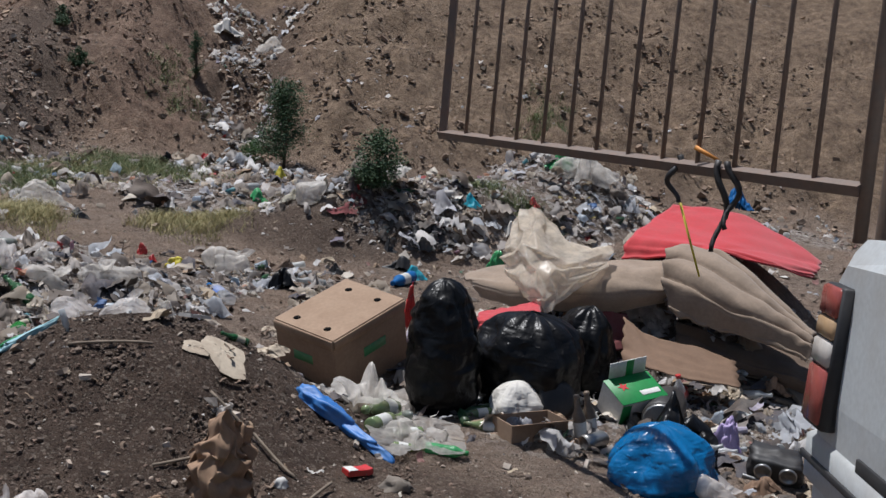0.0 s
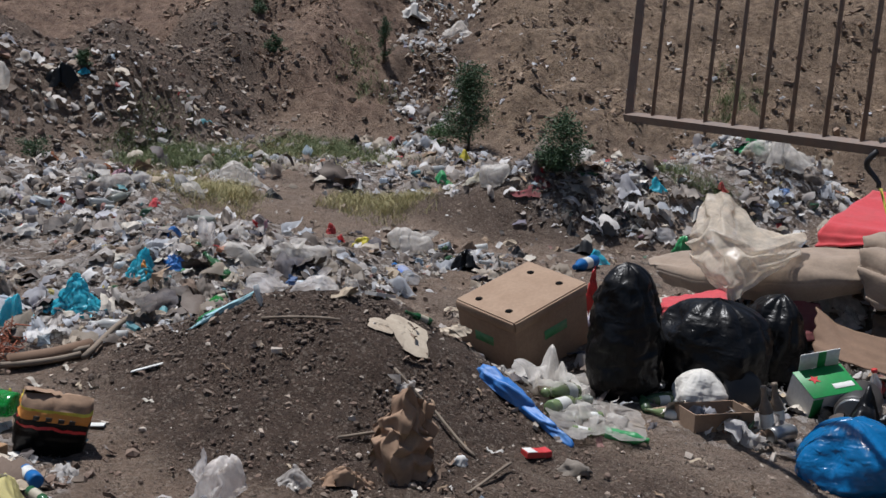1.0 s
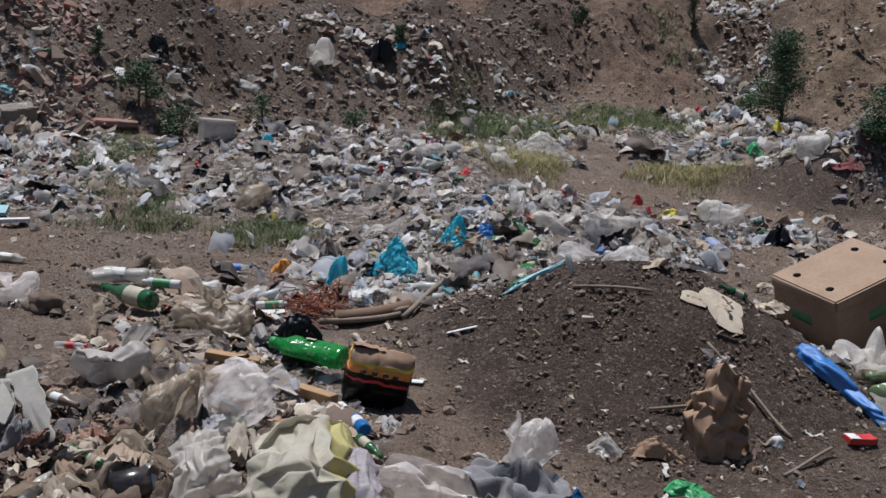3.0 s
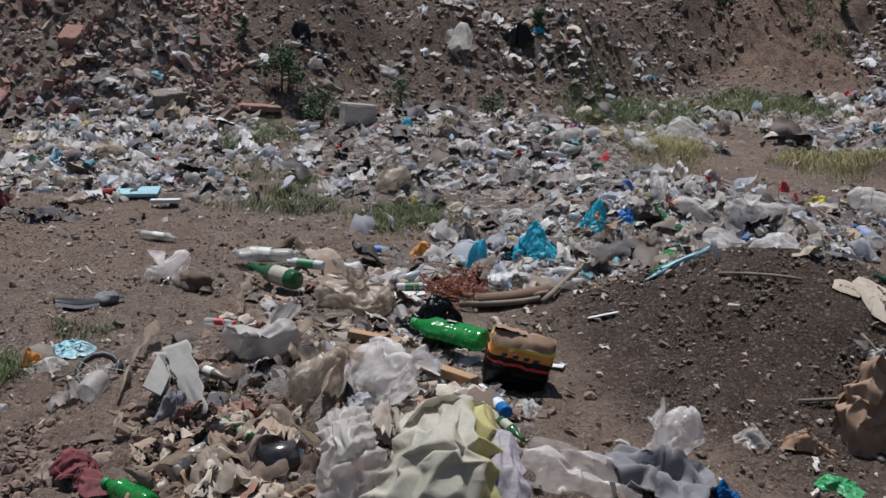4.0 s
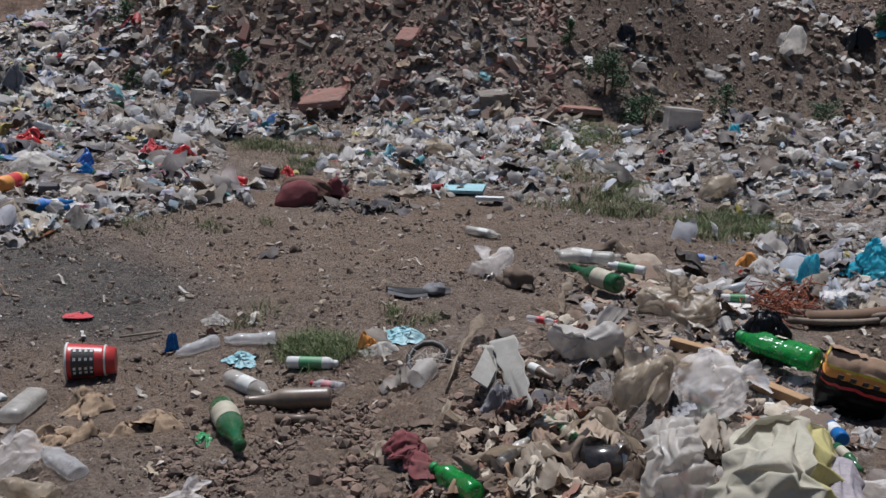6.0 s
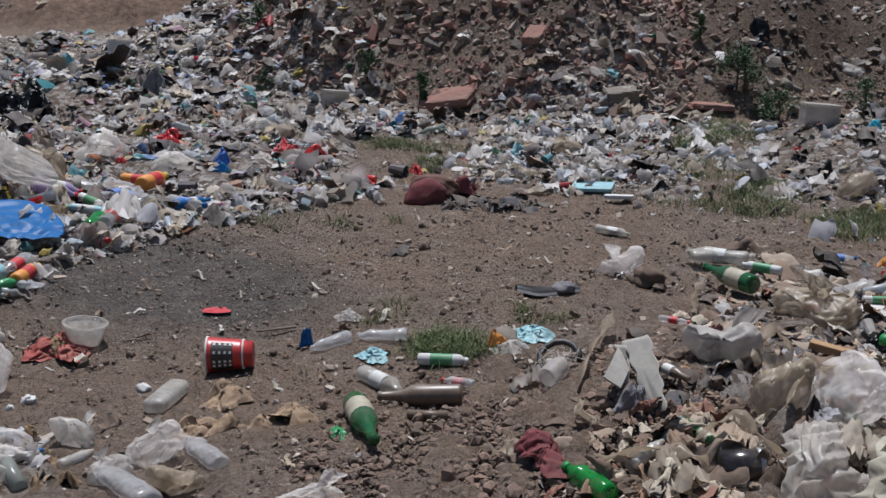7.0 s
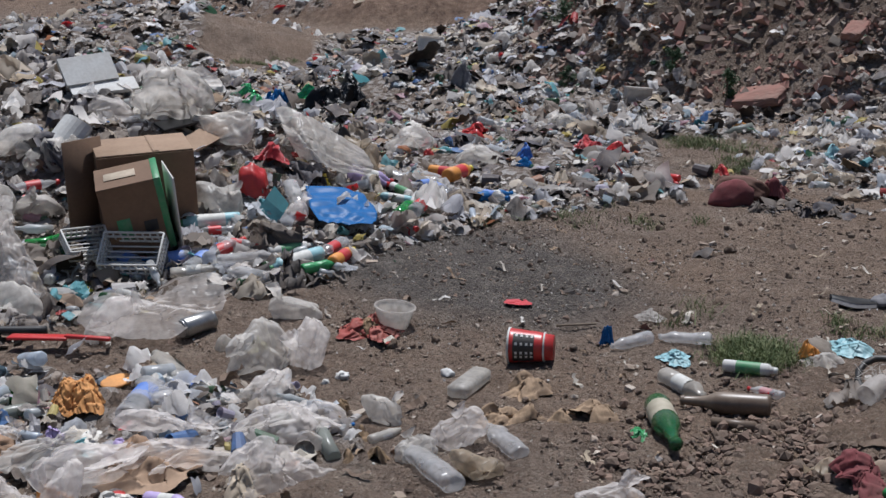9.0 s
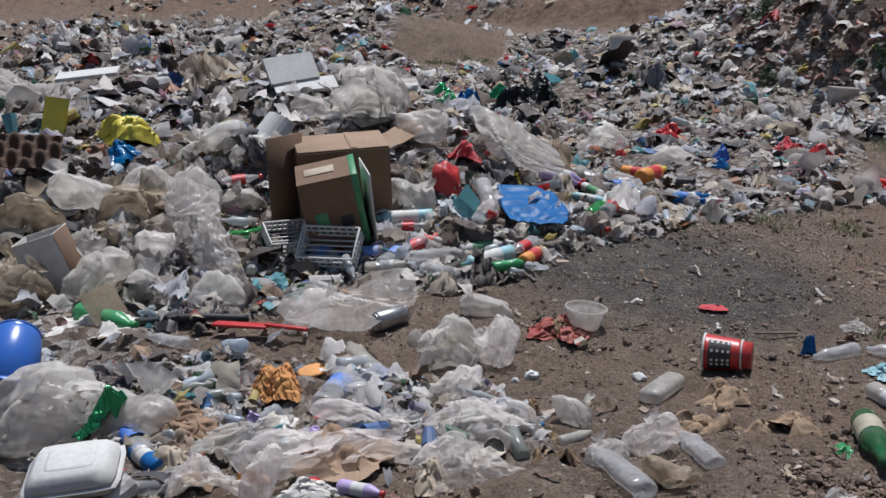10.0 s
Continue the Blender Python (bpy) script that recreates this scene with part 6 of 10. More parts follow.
bag(1.323, 4.713, 0.063, 0.079, -15.677, "yellow_plastic", "yellow scrap of snack packet", "packet", 0.5, category="packet", up=0.03)
lump(1.331, 4.278, 0.16, 0.1, 0.06, "cardboard_dark", "soggy brown cardboard lump", "cardboard_scrap", "cardboard")
board(1.559, 4.171, 0.124, 28.061, 0.1, "wood_grey", "splintered brown bark piece before a car", "bark", 0.015, 70, 0.0, "bark", 0.1)
bag(1.667, 5.533, 0.138, 0.153, -16.771, "film_white", "dirty pink and white tissue wad", "tissue", 0.7, category="tissue")
for x, y, w, turn in ((1.356, 5.478, 0.12, 10), (1.465, 5.324, 0.14, 60), (1.09, 5.44, 0.1, 30), (1.607, 5.433, 0.13, 0), (0.592, 4.536, 0.12, 80)):
    lump(x, y, w, w * 0.7, w * 0.5, "paper_brown", "wad of stained brown paper in rubbish", "paper_wad", "paper", turn)

# on and before the soil mound
pack_x, pack_y, pack_l, pack_h = -0.286, 4.01, 0.135, 34.295
pack = thing("cigarette_packet", "crushed red and white cigarette packet on soil", "packet", lie(pack_x, pack_y, pack_l, pack_h, 0.0))
part("carton", slab(0.085, 0.055, 0.024, 0.08), M["red_plastic"], pack, smooth=False)
part("lid", moved(slab(0.03, 0.056, 0.025, 0.08), pose(0.052, 0, 0.001, 0, -10)), M["label_red"], pack, smooth=False)
part("warning_panel", moved(slab(0.04, 0.0562, 0.0012, 0.1), pose(-0.02, 0, 0.0242)), M["label_white"], pack, "pale printed panel")
kraft = thing("paper_sack", "torn brown kraft paper sack standing up", "paper", Matrix.Translation(on(-0.721, 3.62, -0.01)) @ pose(0, 0, 0, 0, 0, 11.3))
part("front_ply", patch([[(-0.09, 0.01, 0), (-0.02, -0.07, 0), (0.09, -0.01, 0)], [(-0.085, 0.03, 0.14), (-0.01, -0.05, 0.15), (0.085, 0.02, 0.13)], [(-0.03, 0.04, 0.27), (0.02, 0.0, 0.3), (0.07, 0.04, 0.2)]], 51, 40, 0.006, 2.0, 0.26, 0.001, 0.6, 4), M["paper_brown"], kraft)
part("back_ply", patch([[(-0.1, 0.03, 0), (0.0, 0.09, 0), (0.1, 0.02, 0)], [(-0.1, 0.04, 0.1), (0.0, 0.1, 0.16), (0.11, 0.05, 0.12)], [(-0.09, 0.06, 0.17), (0.0, 0.09, 0.25), (0.1, 0.07, 0.24)]], 52, 40, 0.006, 2.0, 0.26, 0.001, 0.6, 4), M["paper_brown"], kraft)
bag(-0.86, 3.45, 0.2, 0.085, 13, "paper_brown", "torn brown kraft paper sheet on soil", "paper_sheet", 0.5, category="paper", sharp=0.06)
bag(-0.816, 4.046, 0.106, 0.097, 11.405, "film_grey", "crushed dusty paper cup on soil", "paper_cup", 0.8, category="cup")
film(-0.867, 4.364, 0.087, 0.107, 11.24, "paper", "flat beige paper sheet on the soil mound", "paper_sheet", 0.01, 3, 0.3, category="paper")
film(-0.965, 4.319, 0.055, 0.04, 12.595, "paper", "flat beige paper sheet on the soil mound", "paper_sheet", 0.01, 3, 0.3, category="paper")
lump(-0.538, 3.801, 0.07, 0.05, 0.04, "styrofoam", "white foam chip on soil", "foam_chip", "foam")
lump(-0.133, 3.945, 0.15, 0.1, 0.06, "stone", "flat grey stone on earth", "stone", "stone")
lump(-1.044, 3.39, 0.13, 0.09, 0.07, "film_grey", "crumpled grey white paper wad on soil", "paper_wad", "paper")
for pts in (((-0.854, 4.076, 0.06), (-0.67, 4.013, 0.03), (-0.491, 3.858, 0.01)), ((-0.974, 3.718, 0.01), (-0.784, 3.847, 0.02)),
            ((-1.439, 4.186, 0.01), (-1.123, 4.242, 0.015)), ((-0.476, 3.592, 0.0), (-0.357, 3.859, 0.02))):
    ropes(pts, 0.006, "wood_grey", "thin dry grey stick on soil", "stick", "stick")
bag(-1.164, 3.0, 0.18, 0.25, 18.7, "film_clear", "knotted clear plastic bag on earth", "plastic_bag", 0.7, level=5)
for x, y, heading, w in ((-0.922, 5.945, 20, 0.12), (-0.75, 4.704, 60, 0.2), (-0.731, 5.1, 10, 0.1)):
    film(x, y, w / 2, w / 2, heading, "paper", "flat dirty paper sheet on earth", "paper_sheet", 0.015, 6, 0.35, category="paper")

# gate: a leaning steel grille on its post
GATE_L, GATE_R = Vector((-0.04, 5.0, 1.53)), Vector((1.2, 3.18, 1.47))
gate = thing("steel_gate", "rusty steel bar gate hanging open beside a post", "gate", Matrix())
part("bottom_rail", tube([GATE_L, GATE_L.lerp(GATE_R, 0.5), GATE_R], 0.024, 4), M["rust"], gate, smooth=False)
TOP = 1.3
part("top_rail", tube([GATE_L + Vector((0.04, 0, TOP)), GATE_R + Vector((0.06, 0, TOP))], 0.022, 4), M["rust"], gate, smooth=False)
part("end_post", tube([GATE_L + Vector((0.01, -0.01, 0.0)), GATE_L + Vector((0.05, -0.01, TOP))], 0.022, 4), M["rust"], gate, smooth=False)
for f in (0.09, 0.175, 0.254, 0.333, 0.407, 0.478, 0.556, 0.635, 0.709, 0.782, 0.854, 0.924):
    p = GATE_L.lerp(GATE_R, f)
    part("bar", tube([p, p + Vector((0.02, 0, TOP / 2)), p + Vector((0.04 + 0.02 * f, 0, TOP))], 0.0085, 7), M["rust"], gate)
post = thing("gate_post", "rusty steel gate post standing in the ground", "post", Matrix.Translation((1.26, 3.2, float(height(1.26, 3.2)))))
part("post_tube", tube([(0, 0, -0.3), (0.04, 0, 1.4), (0.06, 0, 2.9)], 0.032, 10), M["rust"], post)
part("hinge_tube", tube([(-0.05, -0.02, 1.2), (-0.01, -0.02, 2.9)], 0.02, 8), M["rust"], post)
for a, b in ((0.66, 0.16), (0.76, 0.3), (0.78, 0.22)):
    p = GATE_L.lerp(GATE_R, a)
    pts = [p + Vector((0.022 * math.sin(k * 0.55 + a * 30), -0.02 + 0.01 * math.cos(k * 0.7), 0.035 - k * b / 13)) for k in range(14)]
    single("cloth_strap", tube(pts, 0.012, 6, 0.7), M["black_matt"], "black cloth strap knotted round a gate rail", "strap")
p = GATE_L.lerp(GATE_R, 0.72)
single("orange_ribbon", tube([p + Vector((-0.03, 0, 0.07)), p + Vector((0.05, -0.02, 0.03))], 0.009, 5, 0.6), M["orange_plastic"], "orange ribbon end tied to a gate", "ribbon")
single("yellow_strip", tube([p + Vector((0.0, 0.3, -0.14)), p + Vector((0.08, 0.25, -0.4))], 0.005, 5, 0.8), M["yellow_plastic"], "thin yellow plastic strip hanging down", "strip")
bag(3.846, 14.334, 0.345, 0.345, -15.02, "blue_plastic", "blue plastic scrap on a far heap", "plastic_scrap", 0.8, up=0.1)

# parked car
car = thing("car", "white parked car with rear light of red and amber", "car", Matrix.Translation((1.03, 2.86, 0.12)))


def car_section(y, low, sill, waist, top, half, tuck):
    """One cross ring of the body; the near side lies at x = 0."""
    mid = half
    return [(0.06, y, low), (0.0, y, sill), (-0.005, y, (sill + waist) / 2), (0.015, y, waist), (tuck, y, top), (2 * mid - tuck, y, top), (2 * mid - 0.015, y, waist), (2 * mid, y, sill), (2 * mid - 0.06, y, low)]


rings = [car_section(*q) for q in ((0, 0.42, 0.5, 1.12, 1.2, 0.8, 0.05), (-0.05, 0.3, 0.45, 1.17, 1.24, 0.8, 0.06), (-0.7, 0.3, 0.45, 1.2, 1.27, 0.82, 0.08),
                                   (-4.0, 0.3, 0.45, 0.98, 1.02, 0.8, 0.1), (-4.15, 0.42, 0.5, 0.8, 0.86, 0.72, 0.1))]
verts = [p for q in rings for p in q]
faces = [(i * 9 + k, i * 9 + (k + 1) % 9, i * 9 + 9 + (k + 1) % 9, i * 9 + 9 + k) for i in range(4) for k in range(9)]
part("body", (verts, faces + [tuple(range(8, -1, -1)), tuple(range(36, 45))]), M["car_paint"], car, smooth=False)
cab = [car_section(*q) for q in ((-0.75, 1.2, 1.21, 1.3, 1.31, 0.8, 0.12), (-1.2, 1.2, 1.21, 1.58, 1.62, 0.78, 0.2), (-2.5, 1.1, 1.12, 1.58, 1.62, 0.78, 0.2), (-3.1, 1.0, 1.02, 1.06, 1.08, 0.78, 0.15))]
verts = [p for q in cab for p in q]
faces = [(i * 9 + k, i * 9 + (k + 1) % 9, i * 9 + 9 + (k + 1) % 9, i * 9 + 9 + k) for i in range(3) for k in range(9)]
part("cabin", (verts, faces + [tuple(range(8, -1, -1)), tuple(range(27, 36))]), M["rubber"], car, "dark glazed cabin", smooth=False)
part("roof_seam", moved(slab(0.012, 0.9, 0.012, 0.2), pose(0.045, -0.5, 1.185, 0, 30)), M["rubber"], car)
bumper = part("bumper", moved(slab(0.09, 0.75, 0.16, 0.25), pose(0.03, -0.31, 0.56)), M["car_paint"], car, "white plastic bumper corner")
part("bumper_groove", moved(slab(0.012, 0.75, 0.02, 0.2), pose(-0.017, -0.31, 0.63)), M["rubber"], bumper)
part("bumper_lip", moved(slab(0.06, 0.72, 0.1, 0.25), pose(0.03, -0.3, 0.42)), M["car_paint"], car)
LAMP_TILT = pose(0.0, 0, 1.12, 0, 4.5) @ pose(0, 0, -1.12)
lamp = part("rear_light", moved(slab(0.05, 0.135, 0.375, 0.12), LAMP_TILT @ pose(0.008, -0.062, 0.745)), M["rubber"], car, "black light housing")
for z, tall, material, word in ((0.755, 0.15, "lamp_red", "red lens"), (0.907, 0.07, "lamp_clear", "clear lens"), (0.979, 0.055, "lamp_amber", "amber lens"), (1.036, 0.08, "lamp_red", "red lens")):
    part("lens", moved(slab(0.05, 0.125, tall, 0.15), LAMP_TILT @ pose(0.0, -0.06, z)), M[material], lamp, word)
part("rub_strip", moved(slab(0.012, 3.2, 0.035, 0.2), pose(-0.006, -1.9, 0.7)), M["rubber"], car, "dark side strip")
part("panel_gap", moved(slab(0.006, 0.008, 0.62, 0.2), pose(-0.004, -0.16, 0.5, 0, 2)), M["rubber"], car)
for y in (-0.85, -3.35):
    for x in (0.06, 1.5):
        wheel = part("wheel", moved(lathe([(0, 0.2), (0.02, 0.27), (0.06, 0.29), (0.14, 0.29), (0.17, 0.27), (0.18, 0.2)], 26), pose(x - 0.05, y, 0.24)), M["rubber"], car, "black tyre")
        part("rim", moved(lathe([(-0.006, 0.05), (-0.004, 0.17), (0.02, 0.19), (0.18, 0.19), (0.186, 0.05)], 20), pose(x - 0.05, y, 0.24)), M["tin"], wheel, "steel rim")


# ---- near bank of soil and rags ----
bag(-1.925, 2.56, 0.32, 0.24, 34, "film_clear", "bulging translucent white plastic bag on rags", "plastic_bag", 0.7, level=5)
sack = thing("woven_sack", "dirty off-white woven plastic sack, half empty, on rags", "sack", Matrix())
x, y, wide, tall, facing = -1.585, 2.262, 0.395, 0.294, 35.029
front = patch([[(-1.662, 2.3, 0.553), (-1.603, 2.352, 0.587), (-1.537, 2.403, 0.597), (-1.487, 2.431, 0.565)], [(-1.592, 2.155, 0.53), (-1.482, 2.148, 0.584), (-1.411, 2.204, 0.597), (-1.391, 2.303, 0.534)],
               [(-1.592, 2.077, 0.471), (-1.464, 2.071, 0.529), (-1.355, 2.128, 0.539), (-1.316, 2.217, 0.476)], [(-1.65, 2.015, 0.36), (-1.457, 2.004, 0.38), (-1.322, 2.052, 0.38), (-1.234, 2.14, 0.36)]], 15, 60, 0.006, 1.6, 0.19, 0.004, 1.4, 6)
side_of = [(k % 60) if k < 7200 else 0 for k in range(len(front[1]))]
part("front_panel", (front[0], [f for f, k in zip(front[1], side_of) if k < 43]), M["sack"], sack)
part("stripe", (front[0], [f for f, k in zip(front[1], side_of) if k >= 43]), M["sack_yellow"], sack, "yellow frayed stripe down one side")
part("printed_panel", patch([[(-1.429, 2.355, 0.547), (-1.381, 2.364, 0.541), (-1.345, 2.356, 0.506)], [(-1.349, 2.201, 0.51), (-1.308, 2.228, 0.497), (-1.262, 2.232, 0.478)], [(-1.318, 2.084, 0.4), (-1.262, 2.121, 0.39), (-1.208, 2.137, 0.39)]], 18, 36, 0.006, 2.0, 0.12, 0.003, 0.6, 6),
     M["print_grey"], sack, "grey panel with faded print")
part("side_panel", patch([[(-1.566, 2.5, 0.555), (-1.54, 2.523, 0.551), (-1.525, 2.546, 0.51)], [(-1.467, 2.359, 0.49), (-1.464, 2.455, 0.445), (-1.468, 2.538, 0.384)],
                          [(-1.384, 2.237, 0.367), (-1.359, 2.335, 0.338), (-1.351, 2.423, 0.308)]], 8, 44, 0.008, 2.0, 0.02, 0.003), M["sack_yellow"], sack, "yellowish side with frayed stripes")
part("open_mouth", patch([[(-1.652, 2.242, 0.524), (-1.615, 2.298, 0.599), (-1.563, 2.377, 0.605), (-1.529, 2.449, 0.58)], [(-1.672, 2.323, 0.466), (-1.673, 2.408, 0.482), (-1.622, 2.476, 0.482), (-1.577, 2.524, 0.479)]],
                         11, 30, 0.0, 2.0, 0.16, 0.003, 0.6, 6), M["sack"], sack, "crumpled open mouth")
single("plastic_sheet", patch([[(-1.853, 2.155, 0.537), (-1.81, 2.197, 0.575), (-1.762, 2.235, 0.583)], [(-1.779, 2.073, 0.5), (-1.702, 2.079, 0.548), (-1.68, 2.16, 0.553)], [(-1.75, 2.014, 0.38), (-1.664, 2.03, 0.42), (-1.607, 2.146, 0.45)]],
                             25, 48, 0.006, 1.0, 0.2, 0.001, 1.2, 4), M["film_white"], "torn whitish plastic sheet beside a woven sack", "plastic film")
film(-2.194, 2.165, 0.1, 0.084, 45.391, "film_beige", "dusty beige plastic sheet over soil", "plastic_sheet", 0.05, 8, 0.4, 36)
bag(-2.049, 2.393, 0.164, 0.215, 40.564, "film_beige", "beige plastic carrier bag with torn handles", "carrier_bag", 0.6, rough=0.34, scale=1.8)
bag(-2.793, 3.582, 0.327, 0.213, 37.94, "film_beige", "crumpled beige paper and plastic wad", "plastic_bag", 0.7, rough=0.36, scale=2.4, level=5)
bag(-2.389, 3.561, 0.304, 0.191, 33.85, "black_plastic", "crumpled black plastic bag on earth", "bin_bag", 0.7, rough=0.3, scale=2.2, level=5)
bag(-2.378, 2.529, 0.243, 0.196, 43.229, "film_grey", "dusty crumpled grey plastic sheet", "plastic_bag", 0.7, rough=0.34, scale=2.2)
bag(-2.36, 2.55, 0.194, 0.137, 42.779, "film_grey", "crushed dusty clear plastic bottle bundle", "plastic_bag", 0.6, rough=0.34, scale=2.2)
bag(-1.882, 2.289, 0.106, 0.138, 39.428, "film_beige", "dirty beige plastic bag on soil", "plastic_bag", 0.7, rough=0.34)
film(-1.98, 2.2, 0.09, 0.06, 42.5, "film_beige", "dirty beige plastic sheet over rags", "plastic_sheet", 0.05, 9, 0.4, 40, crush=0.3)
film(-1.363, 2.737, 0.196, 0.138, 26.481, "film_clear", "clear plastic sheet flat on earth", "plastic_sheet", 0.05, 7, 0.35)
film(-1.165, 2.912, 0.158, 0.144, 21.809, "grey_cloth", "grey cloth crumpled on earth", "cloth", 0.09, 8, 0.35, category="cloth", thick=0.006)
film(-2.406, 1.841, 0.097, 0.105, 52.576, "maroon_cloth", "dusty maroon cloth half buried in soil", "cloth", 0.07, 8, 0.35, category="cloth", thick=0.006)
bag(-1.293, 2.883, 0.074, 0.04, 24.16, "red_cloth", "small pink red sock", "sock", 0.5, category="sock")
bag(-1.004, 2.997, 0.112, 0.071, 18.514, "blue_plastic", "blue and white crumpled packet", "packet", 0.5, category="packet")
film(-0.724, 3.279, 0.075, 0.068, 12.449, "green_film", "torn green plastic scrap on earth", "plastic_scrap", 0.03, 9, 0.5)
bag(-2.166, 2.084, 0.095, 0.106, 46.093, "teal_pale", "pale blue crumpled face mask", "face_mask", 0.5, category="mask")

# snack bag with black and orange print
x, y, wide, tall, facing = -1.916, 3.35, 0.218, 0.264, 29.767
snack = thing("snack_bag", "large black and orange foil snack bag standing open", "snack bag", Matrix.Translation(on(x, y, -0.01)) @ pose(0, 0, 0, 0, 0, facing) @ pose(0, 0, 0, 24, 12, 0))
rows, cols = 26, 48
v, t = np.meshgrid(np.linspace(0, 1, rows), np.arange(cols) * 2 * np.pi / cols, indexing="ij")
q = (abs(np.cos(t)) ** 6 + abs(np.sin(t)) ** 6) ** (-1 / 6) * (1 + 0.06 * np.sin(3 * v))
skin = wrinkled(np.stack([q * np.cos(t) * wide / 2, q * np.sin(t) * wide * 0.34 * np.sqrt(np.maximum(1 - v ** 3, 0.0004)), v * tall - 0.1 * wide * v ** 6 * (1 + 0.4 * np.sin(2 * t))], -1), 41, 1.12, True, 60, 0.07, 0.05).reshape(-1, 3)
faces = grid_faces(rows, cols, True)
row_of = faces[:, 0] // cols
bands = ((0, 14, "black_plastic", "bag_body", ""), (14, 15, "label_red", "printed_band", "pink printed line"), (15, 17, "black_plastic", "printed_band", ""), (17, 20, "orange_plastic", "printed_band", "orange printed band"),
         (20, 21, "yellow_plastic", "printed_band", "yellow printed band"), (21, 26, "paper_brown", "bag_top", "faded tan top"))
for lo, hi, material, name, word in bands:
    part(name, (skin.tolist(), faces[(row_of >= lo) & (row_of < hi)].tolist()), M[material], snack, word)
for a in (-0.06, -0.02, 0.02, 0.055):
    part("printed_bar", moved(slab(0.02, 0.002, 0.018, 0.1), pose(a, -wide * 0.36, tall * 0.72)), M["black_matt"], snack)
bag(-2.2, 3.618, 0.102, 0.102, 31.296, "yellow_plastic", "yellow and white plastic wrapper", "wrapper", 0.6, category="wrapper")

# timber block on a white board
x, y, long, heading = -2.062, 3.152, 0.253, -13.477
single("timber_block", slab(long * 1.05, 0.045, 0.035, 0.06), M["wood"], "sawn light brown timber block on a board", "timber", lie(x, y, long, heading, 0.03), smooth=False)
x, y, long, heading = -2.483, 3.286, 0.207, 25.897
single("timber_block", slab(long, 0.05, 0.03, 0.06), M["wood"], "sawn light brown timber block in rubbish", "timber", lie(x, y, long, heading, 0.03), smooth=False)
board(-1.964, 3.091, 0.278, 66.641, 0.12, "card_white", "flat white card on earth", "card", 0.004, 0, 0.012, "card")
board(-1.866, 3.338, 0.163, -15.057, 0.07, "teal_pale", "pale blue broken glass shard", "glass_shard", 0.004, 20, 0.01, "glass")
board(-1.844, 3.547, 0.087, 14.914, 0.04, "label_white", "white plastic splinter on soil", "plastic_splinter", 0.004, 0, 0.01, "plastic")
board(-1.835, 3.978, 0.129, 11.411, 0.03, "label_white", "white paper strip on the soil mound", "paper_strip", 0.004, 0, 0.01, "paper")
board(-2.713, 3.894, 0.156, 62.875, 0.08, "card_white", "white card sheet in rubbish", "card", 0.004, 10, 0.02, "card")
single("cardboard_flap", patch([[(-2.604, 2.313, 0.578), (-2.509, 2.329, 0.618)], [(-2.456, 2.221, 0.54), (-2.363, 2.23, 0.557)], [(-2.336, 2.163, 0.456), (-2.267, 2.159, 0.49)]], 3, 20, 0.0, 1.0, 0.03, 0.003, 0.6, 10), M["card_grey"],
       "torn grey white cardboard flap leaning on soil", "cardboard")
single("cardboard_flap", patch([[(-2.619, 2.298, 0.564), (-2.561, 2.281, 0.579)], [(-2.528, 2.218, 0.49), (-2.46, 2.205, 0.49)], [(-2.374, 2.162, 0.412), (-2.329, 2.164, 0.439)]], 5, 20, 0.0, 1.0, 0.03, 0.003, 0.6, 10), M["card_grey"],
       "torn beige cloth strip hanging beside a cardboard flap", "cloth")
board(-2.505, 2.238, 0.231, 124.81, 0.06, "card_grey", "torn grey white cardboard strip", "cardboard_flap", 0.005, 30, 0.04, "cardboard", 0.15)
bag(-2.36, 2.13, 0.12, 0.1, 47.768, "grey_cloth", "dark crushed rag half buried in soil", "rag", 0.8, category="rag")
for pts in (((-2.523, 4.006, 0.03), (-2.212, 4.236, 0.03)), ((-2.19, 4.139, 0.02), (-2.26, 4.817, 0.05)), ((-2.488, 3.927, 0.02), (-2.227, 4.183, 0.02))):
    ropes(pts, 0.013, "wood_grey", "dry grey branch on earth", "branch", "branch")
single("log", tube([on(-2.449, 4.002, 0.03), on(-2.331, 4.14, 0.035), on(-2.232, 4.285, 0.03)], 0.032, 10), M["cardboard_dark"], "dark rotten log beside rubbish", "log")


def wire_bush(x, y, wide, tall, n=90):
    """A tangle of thin rusty wire."""
    rnd = random.Random(4)
    loops = []
    for _ in range(n):
        a, r = rnd.uniform(0, 6.28), wide * 0.5 * rnd.random() ** 0.6
        p = Vector((r * math.cos(a), r * math.sin(a), tall * 0.2))
        pts = [p]
        for _ in range(4):
            p = p + Vector((rnd.gauss(0, 0.035), rnd.gauss(0, 0.035), rnd.gauss(0.006, 0.025)))
            pts.append(Vector((p.x, p.y, min(max(p.z, 0.0), tall))))
        loops.append(tube(pts, 0.0025, 4))
    single("wire_tangle", joined(*loops), M["rust_wire"], "tangle of thin rusty brown wire", "wire", Matrix.Translation(on(x, y)))


wire_bush(-2.618, 4.067, 0.26, 0.14)

